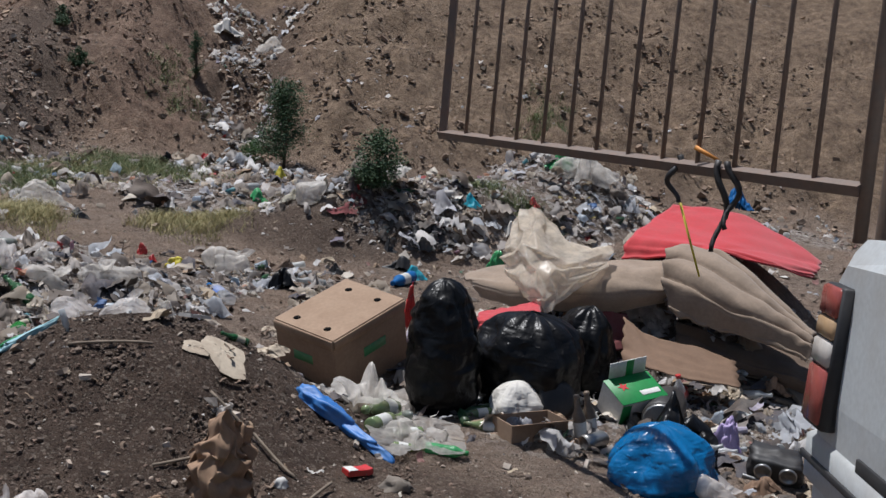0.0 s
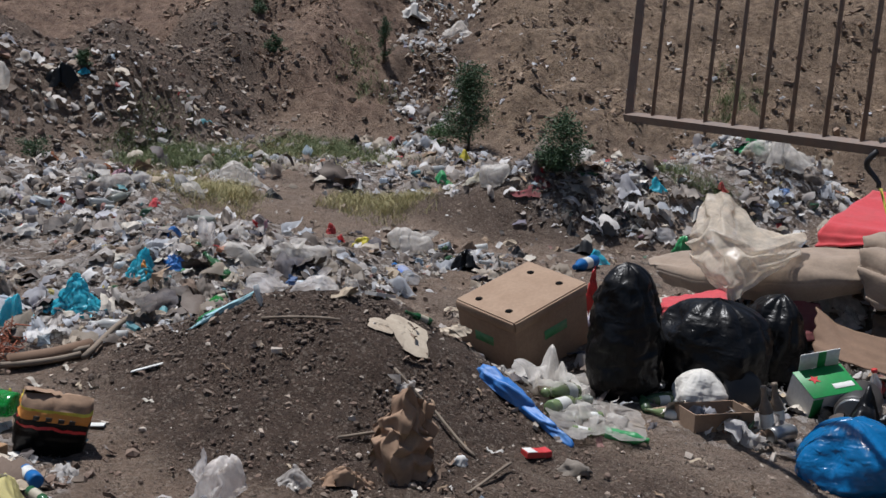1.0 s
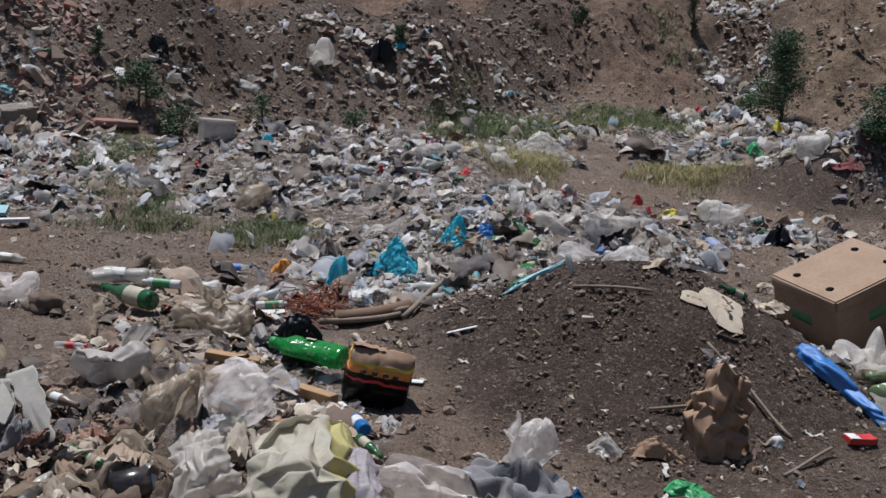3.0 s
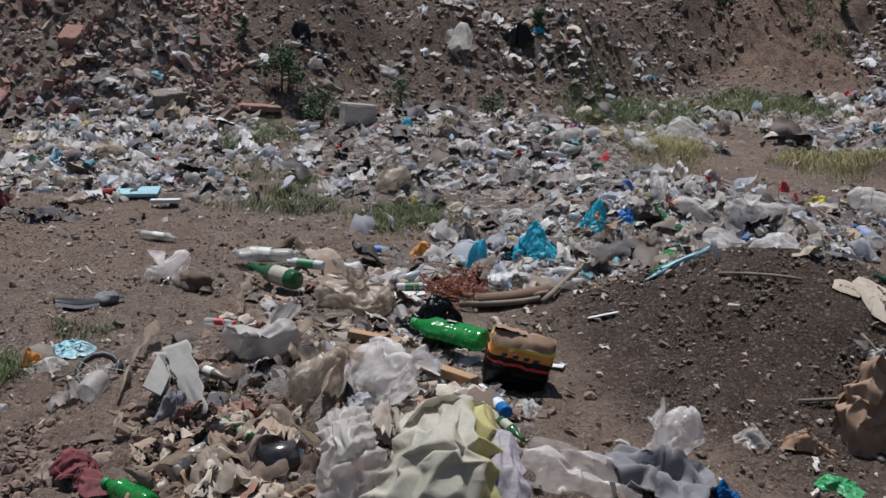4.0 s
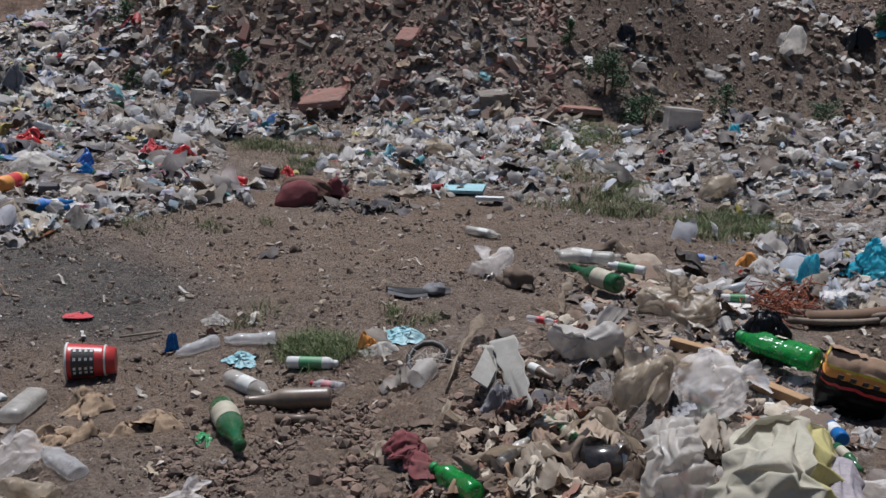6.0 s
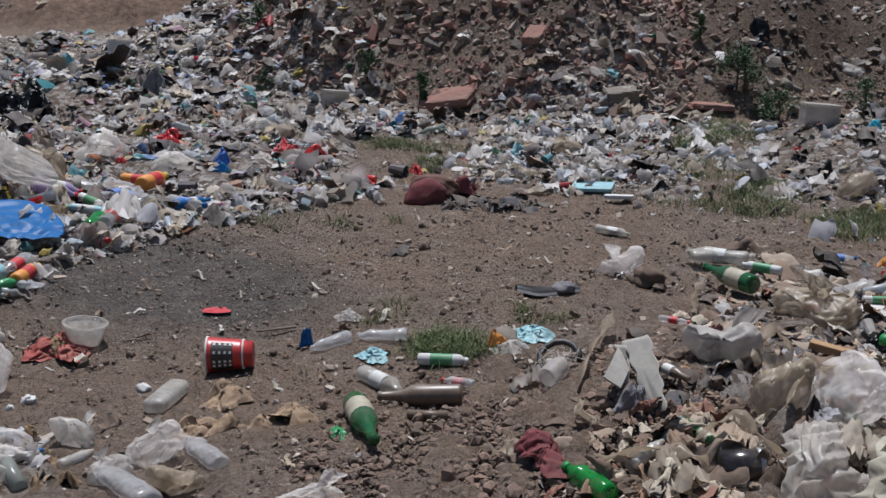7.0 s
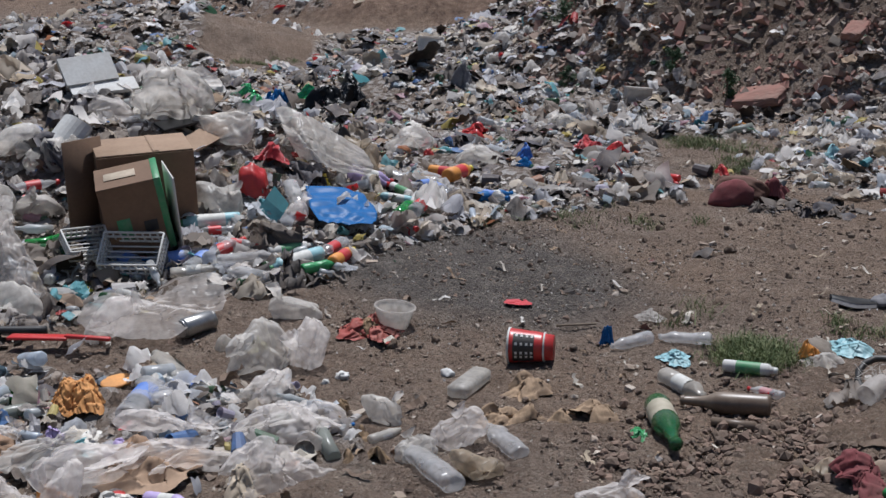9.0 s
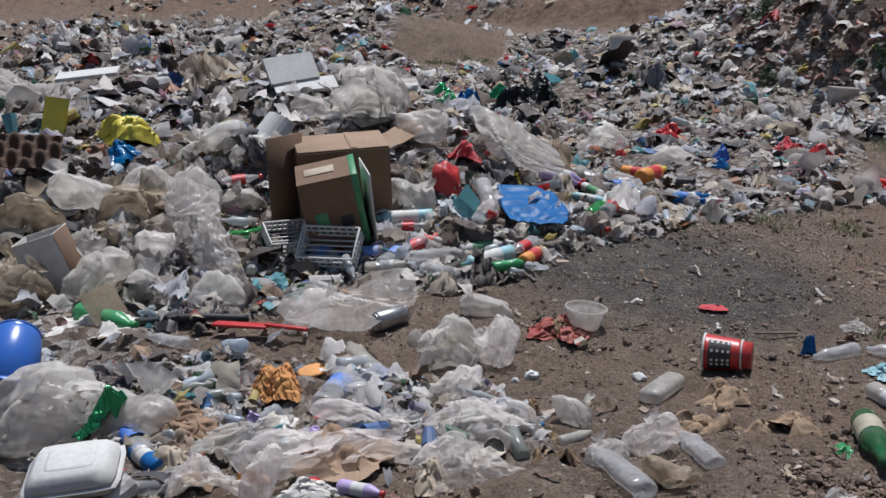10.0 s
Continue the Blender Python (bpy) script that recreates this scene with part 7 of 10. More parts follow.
# goggles with strap, shoe, ropes
x, y = -2.801, 2.176
gog = thing("goggles", "broken black goggles with a tangled strap on soil", "goggles", Matrix.Translation(on(x, y, 0.0)) @ pose(0, 0, 0, 0, 0, 36))
part("cup", moved(lathe([(0, 0.034), (0.05, 0.038), (0.09, 0.032)], 16, closed=False), pose(0, -0.02, 0.05, 0, -15, 70)), M["film_grey"], gog, "smoky translucent cup")
part("strap", tube([(0.07 * math.cos(k * 0.5), 0.16 + 0.05 * math.sin(k * 0.5), 0.06 + 0.05 * math.sin(k * 0.5)) for k in range(11)], 0.012, 6), M["black_matt"], gog, "black rubber strap")
strands = []
for k in range(26):
    r = random.Random(k)
    p = Vector((r.uniform(-0.02, 0.06), r.uniform(0.05, 0.16), 0.06))
    strands.append(tube([p, p + Vector((r.gauss(0, 0.03), r.gauss(0, 0.03), r.uniform(0, 0.06))), p + Vector((r.gauss(0, 0.04), r.gauss(0, 0.05), r.uniform(0, 0.05)))], 0.0012, 3))
part("threads", joined(*strands), M["film_white"], gog, "white loose threads")
x, y, long, heading = -3.716, 2.959, 0.286, 64.046
shoe = thing("shoe", "worn grey shoe sole lying on earth", "shoe", lie(x, y, long, heading, 0.0))
outline = [(u * long - long / 2, (0.032 + 0.018 * math.sin(u * 5.2 + 0.4)) * math.sin(math.pi * min(max(u, 0.04), 0.96)) ** 0.4) for u in [k / 12 for k in range(13)]]
for name, lo, hi, material, word in (("sole", 0.0, 0.018, "grey_cloth", "grey foam sole"), ("insole", 0.018, 0.024, "black_matt", "dark insole")):
    verts = [(a, s * b, z + 0.04 * max(a / long, 0) ** 2 + 0.05 * max(-a / long - 0.2, 0)) for z in (lo, hi) for s in (-1, 1) for a, b in outline]
    n = len(outline)
    faces = [(q + k, q + k + 1, q + n + k + 1, q + n + k) for q in (0, 2 * n) for k in range(n - 1)] + [(q + k, q + k + 1, q + 2 * n + k + 1, q + 2 * n + k) for q in (0, n) for k in range(n - 1)]
    part(name, (verts, faces), M[material], shoe, word)
part("heel_cup", moved(crumple(long * 0.42, 0.08, 0.045, next(SEEDS), 3, 0.3, 2), pose(long * 0.26, 0, 0.012)), M["grey_cloth"], shoe, "collapsed grey upper")
for pts in (((-2.603, 2.126, 0.02), (-2.93, 2.504, 0.03), (-3.152, 2.81, 0.06)), ((-2.527, 2.071, 0.01), (-2.478, 2.013, 0.01), (-2.387, 2.013, 0.02)),
            ((-3.125, 3.233, 0.01), (-3.318, 3.462, 0.02), (-3.355, 3.579, 0.05)), ((-2.26, 2.524, 0.04), (-2.429, 2.819, 0.1), (-2.364, 2.864, 0.06)),
            ((-2.096, 2.058, 0.05), (-2.033, 2.177, 0.1), (-1.91, 2.228, 0.05)), ((-2.272, 1.884, 0.02), (-2.127, 2, 0.05), (-2, 2.045, 0.06)),
            ((-1.994, 2.333, 0.08), (-2.024, 2.481, 0.16), (-2.02, 2.592, 0.12)), ((-2.579, 1.77, 0.0), (-2.512, 1.837, 0.01))):
    ropes(pts, 0.014, "film_beige", "dirty beige cloth strip on soil", "cloth_strip", "cloth", True)
lump(-3.622, 3.453, 0.24, 0.14, 0.1, "carpet_dark", "dark brown clod of earth", "earth_clod", "clod")
lump(-3.37, 2.444, 0.17, 0.12, 0.06, "stone", "pale flat stone on earth", "stone", "stone")
bag(-3.759, 3.443, 0.197, 0.16, 47.51, "film_clear", "clear plastic scrap standing on earth", "plastic_scrap", 0.4, rough=0.3)
jar = thing("jar", "dark glass jar with a metal rim half buried in rags", "jar", Matrix.Translation(on(-1.97, 2.15, 0.03)) @ pose(0, 0, 0, 20, 0, 60))
part("glass", lathe([(-0.07, 0.03), (-0.065, 0.046), (0.03, 0.048), (0.048, 0.04)], 24), M["black_glass"], jar, "dark dusty glass body")
part("rim", lathe([(0.03, 0.049), (0.034, 0.052), (0.05, 0.052), (0.054, 0.043), (0.05, 0.036)], 24, closed=False), M["tin"], jar, "pale metal screw rim")
for x, y, wide, deep, tall, turn, material, words in ((-1.9, 2.2, 0.17, 0.12, 0.11, 40, "carpet_dark", "brown matted rag on a soil bank"), (-1.86, 2.09, 0.2, 0.1, 0.05, 60, "paper_brown", "dusty brown rag on a soil bank"),
                                                     (-2.02, 2.02, 0.22, 0.1, 0.05, 20, "carpet", "dusty beige cloth on a soil bank"), (-2.13, 1.93, 0.16, 0.1, 0.04, 50, "carpet_dark", "brown matted rag on a soil bank"),
                                                     (-1.78, 2.28, 0.15, 0.1, 0.06, 10, "paper_brown", "dusty brown rag on a soil bank"), (-2.1, 2.28, 0.14, 0.09, 0.05, 70, "paper_brown", "rusty brown paper on a soil bank"),
                                                     (-1.98, 2.35, 0.15, 0.09, 0.05, 30, "maroon_cloth", "reddish brown rag on a soil bank"), (-2.28, 2.2, 0.12, 0.1, 0.04, 0, "carpet_dark", "brown matted rag on a soil bank")):
    single("rag", torn_bag(wide, deep, tall, next(SEEDS), 36, 0.05), M[material], words, "rag", Matrix.Translation(on(x, y, -0.004)) @ pose(0, 0, 0, 0, 0, turn), "rags on the bank")
strewn("rag_strips", ("ribbon", "ribbon", "flap", "crushed"), spots(240, -2.0, 2.08, 0.4, 0.3, 20), sizes(240, 0.05, 0.2), M["lit_rag"], "dusty beige rags tangled on a soil bank", "litter", 0.3, 0.15, smooth=True)
rnd = random.Random(77)
for k in range(16):
    x, y = rnd.uniform(-2.25, -1.72), rnd.uniform(1.86, 2.12)
    a = rnd.uniform(-0.5, 0.9)
    pts = [(x + 0.05 * q * math.cos(a + 0.25 * q * rnd.uniform(-1, 1)), y + 0.05 * q * math.sin(a + 0.3 * math.sin(q + k)), 0.008 + 0.025 * math.sin(q * 0.8 + k) ** 2) for q in range(rnd.randint(3, 6))]
    ropes(pts, rnd.uniform(0.007, 0.013), ("carpet", "paper", "paper_brown", "film_beige")[k % 4], "dusty cloth strip tangled on a soil bank", "cloth_strip", "cloth", True)
bag(-2.006, 2.485, 0.086, 0.103, 38.906, "black_matt", "small dark plastic cup in rubbish", "plastic_cup", 0.8, category="cup")
bag(-3.31, 2.38, 0.101, 0.09, 54.285, "orange_plastic", "orange plastic scrap on earth", "plastic_scrap", 0.5)
film(-3.347, 2.556, 0.088, 0.099, 52.631, "teal_pale", "pale teal plastic scrap on earth", "plastic_scrap", 0.03, 9, 0.4)
film(-3.274, 2.374, 0.085, 0.074, 54.05, "film_white", "white plastic scrap on earth", "plastic_scrap", 0.03, 9, 0.4)
for x, y, w in ((-2.165, 2.33, 0.1), (-2.201, 2.537, 0.12), (-2.406, 2.392, 0.12), (-2.657, 3.55, 0.1), (-2.853, 3.308, 0.14), (-2.327, 2.519, 0.13),
                (-2.221, 1.837, 0.14), (-2.116, 1.902, 0.12), (-2.223, 2.245, 0.1), (-1.923, 2.766, 0.1), (-2.746, 3.433, 0.13)):
    lump(x, y, w * 0.75, w * 0.6, w * 0.35, ("paper_brown", "paper_brown", "paper", "carpet_dark")[int(w * 1000) % 4], "dirty wad of paper and plastic on soil", "litter_wad", "wad", w * 900)

for style, x, y, long, heading in (("beer", -3.304, 3.649, 0.437, 169.616), ("dull", -3.598, 3.893, 0.314, -154.318), ("water", -3.281, 4.421, 0.156, 49.244),
                                   ("white", -2.755, 3.956, 0.142, 46.467), ("white", -3.341, 3.919, 0.184, -161.603), ("dull", -2.168, 1.997, 0.13, 90.795), ("cola", -3.061, 3.051, 0.106, 18.901),
                                   ("beer", -2.121, 2.138, 0.112, 173.873), ("blue", -1.706, 2.888, 0.161, 136.596), ("beer", -1.575, 2.734, 0.104, -27.901), ("dull", -3.559, 3.924, 0.321, 50.603), ("black", -2.371, 2.304, 0.107, -6.352)):
    bottle(style, x, y, long, heading, "on the soil bank", up=0.03)
bottle("green", -2.253, 3.448, 0.398, 179.484, "lying on the soil bank", up=0.07, fat=1.15)
bottle("green", -2.238, 1.832, 0.187, 178.701, "half buried in soil", fat=1.3)

# rags, strips and dust over the bank
x, y, across, along, turn = -2.476, 3.149, 0.47, 1.252, 38.179
for name, kinds, n, lo, hi, material, words, smooth in (("rag_strips", ("ribbon", "ribbon", "flap"), 380, 0.05, 0.24, "lit_rag", "dusty beige rag strips half buried in soil", True),
                                                        ("film_strips", ("ribbon", "drape", "bit"), 130, 0.05, 0.18, "lit_film", "torn pale plastic strips half buried in soil", True),
                                                        ("dark_scraps", ("flap", "bit", "ribbon"), 260, 0.04, 0.14, "lit_dark", "dark scraps half buried in soil", True)):
    strewn(name, kinds, spots(n, x, y, across, along, turn), sizes(n, lo, hi), M[material], words, "litter", 0.3, 0.15, smooth=smooth)


# ---- open ground ----
for style, x, y, long, heading in (("clear", -3.741, 1.881, 0.194, -84.898), ("clear", -3.671, 2.069, 0.213, -132.891), ("white", -3.311, 2.115, 0.189, 40.151), ("dull", -3.281, 1.835, 0.245, 3.759),
                                   ("brown", -3.078, 1.853, 0.284, -129.445), ("cola", -3.141, 2.054, 0.115, -154.993), ("beer", -2.993, 1.584, 0.395, -21.009), ("dull", -4.314, 3.93, 0.212, 20.649)):
    bottle(style, x, y, long, heading, "on bare earth")
single("glass_shard", tube([on(-3.004, 1.756, 0.012), on(-2.906, 1.849, 0.012)], 0.016, 6), M["brown_glass"], "broken brown bottle piece on earth", "glass")
bag(-3.791, 1.812, 0.062, 0.097, 64.454, "blue_plastic", "bent blue plastic scoop standing on earth", "plastic_scoop", 0.4, category="scoop")
film(-3.563, 1.962, 0.064, 0.078, 61.161, "teal_pale", "pale teal film scrap on earth", "plastic_scrap", 0.03, 10, 0.4)
film(-3.032, 1.519, 0.033, 0.065, 63.388, "green_film", "green foil scrap on bare earth", "foil_scrap", 0.02, 12, 0.4, category="foil")
film(-3.959, 2.094, 0.087, 0.058, 62.126, "film_white", "white plastic strip on earth", "plastic_scrap", 0.03, 10, 0.4)

# red noodle cup with a second cup in it
x, y, long, heading = -3.778, 1.492, 0.165, 58.237
cup = thing("paper_cup", "red and white printed noodle cup lying on bare earth", "cup", lie(x, y, long, heading, 0.058) @ Matrix.Translation((-long / 2, 0, 0)))
L = long * 0.78
wall = lathe([(0, 0.063), (0.004, 0.065)] + [(L * k / 12, 0.065 - 0.012 * k / 12) for k in range(1, 13)] + [(L, 0.05), (0.0, 0.06)], 36, closed=False)
part("cup_wall", ([(a, b * (1 + 0.015 * noise.noise(Vector((a * 40, b * 25, c * 25)))), c * (1 + 0.03 * noise.noise(Vector((a * 45, c * 30, b * 20))))) for a, b, c in wall[0]], wall[1]), M["red_plastic"], cup)
panel = lathe([(0.14 * L, 0.0655), (0.74 * L, 0.0583)], 24, closed=False)
part("printed_panel", (panel[0], [f for k, f in enumerate(panel[1]) if 8 <= k % 24 <= 14]), M["black_matt"], cup, "dark printed panel")
for a in (0.2, 0.35, 0.5, 0.64):
    for k in (8, 10, 12, 13):
        t0 = 2 * math.pi * (k + 0.2) / 24
        t1 = 2 * math.pi * (k + 0.8) / 24
        r0, r1 = 0.0688 - 0.0122 * a, 0.0688 - 0.0122 * (a + 0.07)
        part("printed_bar", ([(a * L, r0 * math.cos(t0), r0 * math.sin(t0)), (a * L, r0 * math.cos(t1), r0 * math.sin(t1)), ((a + 0.07) * L, r1 * math.cos(t1), r1 * math.sin(t1)), ((a + 0.07) * L, r1 * math.cos(t0), r1 * math.sin(t0))], [(0, 1, 2, 3)]), M["label_white"], cup)
part("rim", lathe([(-0.004, 0.063), (-0.004, 0.068), (0.003, 0.068), (0.003, 0.063)], 24, closed=False), M["label_white"], cup, "white rolled rim")
part("inner_cup", lathe([(L, 0.052), (L + 0.004, 0.05), (long, 0.046), (long, 0.04)], 24), M["red_plastic"], cup, "second red cup pushed in")
part("inner_rim", lathe([(L - 0.002, 0.052), (L - 0.002, 0.056), (L + 0.004, 0.056), (L + 0.004, 0.05)], 24, closed=False), M["label_white"], cup, "white rim of the second cup")

x, y, wide, tall, facing = -4.278, 1.084, 0.171, 0.107, 75.78
bowl = thing("plastic_bowl", "translucent white plastic food bowl on grey gravel", "bowl", Matrix.Translation(on(x, y, 0.0)) @ pose(0, 0.03, 0, -4, 5, 0))
part("wall", upright(lathe([(0.002, wide * 0.33), (tall * 0.8, wide * 0.47), (tall * 0.8, wide * 0.455), (0.006, wide * 0.31)], 26, closed=False)), M["pet_dull"], bowl)
part("bottom", upright(lathe([(0, wide * 0.3), (0.004, wide * 0.33)], 26)), M["pet_dull"], bowl)
part("rim", upright(lathe([(tall * 0.8, wide * 0.46), (tall * 0.82, wide * 0.5), (tall * 0.86, wide * 0.5), (tall * 0.86, wide * 0.455)], 26, closed=False)), M["film_white"], bowl, "rolled rim")
film(-4.248, 1.009, 0.13, 0.134, 76.642, "red_faded", "torn red food wrapper lying open", "wrapper", 0.022, 8, 0.3, category="wrapper")
film(-4.256, 1.005, 0.073, 0.065, 76.718, "food", "rice and food scraps on a wrapper", "food_scrap", 0.05, 14, 0.4, category="food")
x, y, long, heading = -3.622, 1.184, 0.213, 132.954
single("soap_block", slab(long, 0.075, 0.05, 0.2), M["pet_dull"], "cloudy translucent plastic box on earth", "plastic box", lie(x, y, long, heading, 0.0))
for x, y, w, words in ((-3.527, 1.353, 0.14, "dry brown bread crust on earth"), (-3.332, 1.176, 0.12, "dark rotten peel on earth"), (-3.305, 1.263, 0.11, "dark rotten peel on earth"),
                       (-3.245, 1.372, 0.08, "pale food scrap on earth"), (-3.214, 1.459, 0.12, "dry brown leaf of cabbage on earth")):
    lump(x, y, 1.35 * w, w, w * 0.5, "crust", words, "food_scrap", "food", w * 700)
for x, y, w in ((-4.105, 1.061, 0.05), (-4.086, 1.226, 0.04), (-3.963, 2.415, 0.05), (-5.177, 2.875, 0.05), (-4.676, 2.957, 0.05), (-4.181, 2.939, 0.05), (-4.555, 2.324, 0.05)):
    lump(x, y, w, w, w * 0.8, "carpet_dark", "dark dung clod on earth", "clod", "clod", w * 3000)
film(-4.339, 1.684, 0.056, 0.033, 68.782, "red_cloth", "flat pink card scrap on gravel", "card_scrap", 0.005, 6, 0.3, category="card")
for x, y, w in ((-3.893, 0.736, 0.035), (-3.923, 0.802, 0.05), (-3.793, 1.166, 0.06), (-3.908, 0.807, 0.05)):
    lump(x, y, w, w, w * 0.5, "styrofoam", "small white foam crumb on earth", "foam_crumb", "foam")
ropes(((-4.031, 1.715, 0.01), (-3.984, 1.869, 0.01)), 0.005, "wood_grey", "thin dry stick on gravel", "stick", "stick")

for style, x, y, long, heading in (("cola", -5.48, 1.56, 0.24, 12), ("water", -6.02, 2.26, 0.26, 30), ("clear", -5.6, 0.62, 0.28, 10), ("water", -5.2, 0.5, 0.26, 140), ("clear", -5.12, 0.7, 0.3, 80), ("cola", -5.3, 0.68, 0.2, 60),
                                   ("white", -5.17, 0.9, 0.22, 100), ("purple", -6.22, 1.6, 0.28, 95), ("water", -6.3, 1.95, 0.28, 120), ("clear", -6.4, 1.85, 0.26, 60), ("cola", -5.9, -0.2, 0.24, 100), ("green", -5.53, -0.14, 0.24, 95), ("yellow", -6.66, 2.22, 0.24, 40),
                                   ("water", -5.33, 0.16, 0.24, 50), ("white", -6.1, 1.75, 0.2, 20)):
    bottle(style, x, y, long, heading, "by a heap", up=0.045)

# clear bags and bottles by the path
bag(-4.53, 0.77, 0.212, 0.168, 80.349, "film_white", "crumpled white plastic bag standing on gravel", "plastic_bag", 0.7, rough=0.3, scale=2.2)
bag(-4.034, 0.53, 0.224, 0.197, 82.521, "film_white", "white carrier bag holding food waste on earth", "carrier_bag", 0.8, rough=0.18, level=5)
bag(-4.018, 0.696, 0.173, 0.204, 80.169, "film_clear", "clear plastic bag mouth spread on earth", "plastic_bag", 0.7, rough=0.3, level=5)
bag(-4.31, 0.446, 0.075, 0.088, 84.088, "pet_dull", "small clear plastic cup on earth", "plastic_cup", 0.9, category="cup", rough=0.08)
bag(-4.226, 0.555, 0.091, 0.054, 82.513, "yellow_plastic", "yellow peel seen through a bag", "peel", 0.6, category="food", up=0.03)
film(-4.734, 0.233, 0.287, 0.335, 87.187, "film_clear", "crumpled clear plastic film on earth", "plastic_sheet", 0.09, 4, 0.3, n=56, crush=0.06)
bag(-4.557, 0.065, 0.219, 0.2, 89.183, "film_clear", "bunched clear plastic film on earth", "plastic_sheet", 0.5, rough=0.34, scale=2.0)
bag(-3.499, 0.613, 0.186, 0.112, 80.057, "film_clear", "bunched clear plastic bag with scraps", "plastic_bag", 0.8, rough=0.34, scale=2.0)
bag(-3.454, 0.819, 0.13, 0.112, 76.666, "film_white", "crumpled tissue and plastic on earth", "plastic_bag", 0.7, rough=0.34, scale=2.0)
bag(-3.154, 0.83, 0.121, 0.104, 75.253, "film_white", "crumpled white plastic bag on earth", "plastic_bag", 0.8, rough=0.34)
bag(-3.196, 0.984, 0.168, 0.15, 72.887, "film_clear", "clear plastic bag standing open on earth", "plastic_bag", 0.5, rough=0.3, scale=2.0, level=5)
bag(-2.959, 0.95, 0.15, 0.1, 72.208, "film_beige", "dirty tissue and plastic wad on earth", "litter_wad", 0.7, category="wad", rough=0.36)
bag(-2.644, 1.206, 0.181, 0.126, 65.482, "film_clear", "clear plastic bag bunched on earth", "plastic_bag", 0.7, rough=0.32, level=5)
bag(-3.67, 0.447, 0.231, 0.169, 83.053, "film_clear", "crumpled clear plastic bag on earth", "plastic_bag", 0.7, rough=0.3, level=5)
for x, y, w in ((-3.609, 0.723, 0.08), (-3.372, 0.722, 0.09), (-3.233, 0.734, 0.08), (-3.258, 0.655, 0.07), (-3.021, 0.948, 0.09), (-3.51, 0.679, 0.07)):
    lump(x, y, w, w * 0.8, w * 0.6, "food", "dry food peel among plastic bags", "food_scrap", "food", w * 5000)
for style, x, y, long, heading in (("clear", -3.099, 0.841, 0.342, -171.841), ("clear", -3.15, 1.108, 0.247, -178.133), ("water", -3.471, 0.664, 0.127, 92.204), ("clear", -3.519, 0.737, 0.122, 128.887), ("dull", -3.352, 0.797, 0.106, 108.162),
                                   ("dull", -4.186, 0.224, 0.32, -165.551), ("water", -3.952, 0.282, 0.249, -169.78), ("water", -3.932, 0.116, 0.361, 154.91)):
    bottle(style, x, y, long, heading, "among clear bags")


# ---- the large heap with cartons and bottles ----
x, y, wide, tall, facing = -5.502, 0.222, 0.551, 0.524, 87.687
big = thing("cardboard_box", "large opened brown cardboard box leaning on rubbish", "cardboard box", Matrix.Translation(on(-5.47, 0.29, 0.02)) @ pose(0, 0, 0, 0, 0, facing + 4) @ pose(0.03, 0.24, -0.04, 8, -3, 0))
# walls and side flap take darker cardboard for their shade, the lit top flap paler
carton(big, wide * 0.8, wide * 0.55, tall * 0.93, "cardboard_dark", True)
part("open_flap", moved(slab(wide * 0.42, 0.006, tall * 0.86, 0.1), pose(-wide * 0.5, -wide * 0.12, tall * 0.2, -4, 4, 38)), M["cardboard_dark"], big, "flap folded outwards")
part("top_flap", moved(slab(wide * 0.8, wide * 0.54, 0.006, 0.1), pose(0.0, 0, tall * 0.94, 1)), M["cardboard"], big)
part("tape", moved(slab(0.03, wide * 0.52, 0.002, 0.1), pose(0.05, 0, tall * 0.94 + 0.008, 1)), M["cardboard"], big, "parcel tape")
x, y, wide, tall, facing = -5.428, 0.242, 0.299, 0.408, 87.444
small = thing("cardboard_box", "brown carton with green tape and print leaning on a box", "cardboard box", Matrix.Translation(on(-5.37, 0.26, 0.08)) @ pose(0, 0, 0, 0, 0, facing - 2) @ pose(0, 0.06, 0, 17, -11, 0))
DEEP = wide * 0.72
# the shade on the front is put into the darker cardboard
carton(small, wide * 0.92, DEEP, tall * 0.86, "cardboard_dark")
tall = tall * 0.86
part("tape", moved(slab(0.03, DEEP + 0.01, tall + 0.008, 0.05), pose(wide * 0.42, 0, 0.0)), M["label_green"], small, "green printed tape")
for u, w, r in ((0.18, 0.3, 0.2),):
    part("printed_mark", moved(slab(wide * r, 0.0015, tall * 0.16, 0.1), pose(wide * u, -DEEP / 2 - 0.004, tall * w)), M["black_matt"], small, "dark print")
part("printed_mark", moved(slab(wide * 0.2, 0.0015, tall * 0.3, 0.1), pose(-wide * 0.2, -DEEP / 2 - 0.004, tall * 0.25)), M["label_green"], small, "green print")
part("side_flap", moved(slab(0.006, DEEP, tall * 1.05, 0.1), pose(wide * 0.5, -0.03, -0.02, 0, 5, 8)), M["card_white"], small, "pale edge of an opened flap")
part("paper_label", moved(slab(0.14, 0.07, 0.0015, 0.1), pose(-0.03, 0, tall + 0.009)), M["paper"], small, "pale paper label")


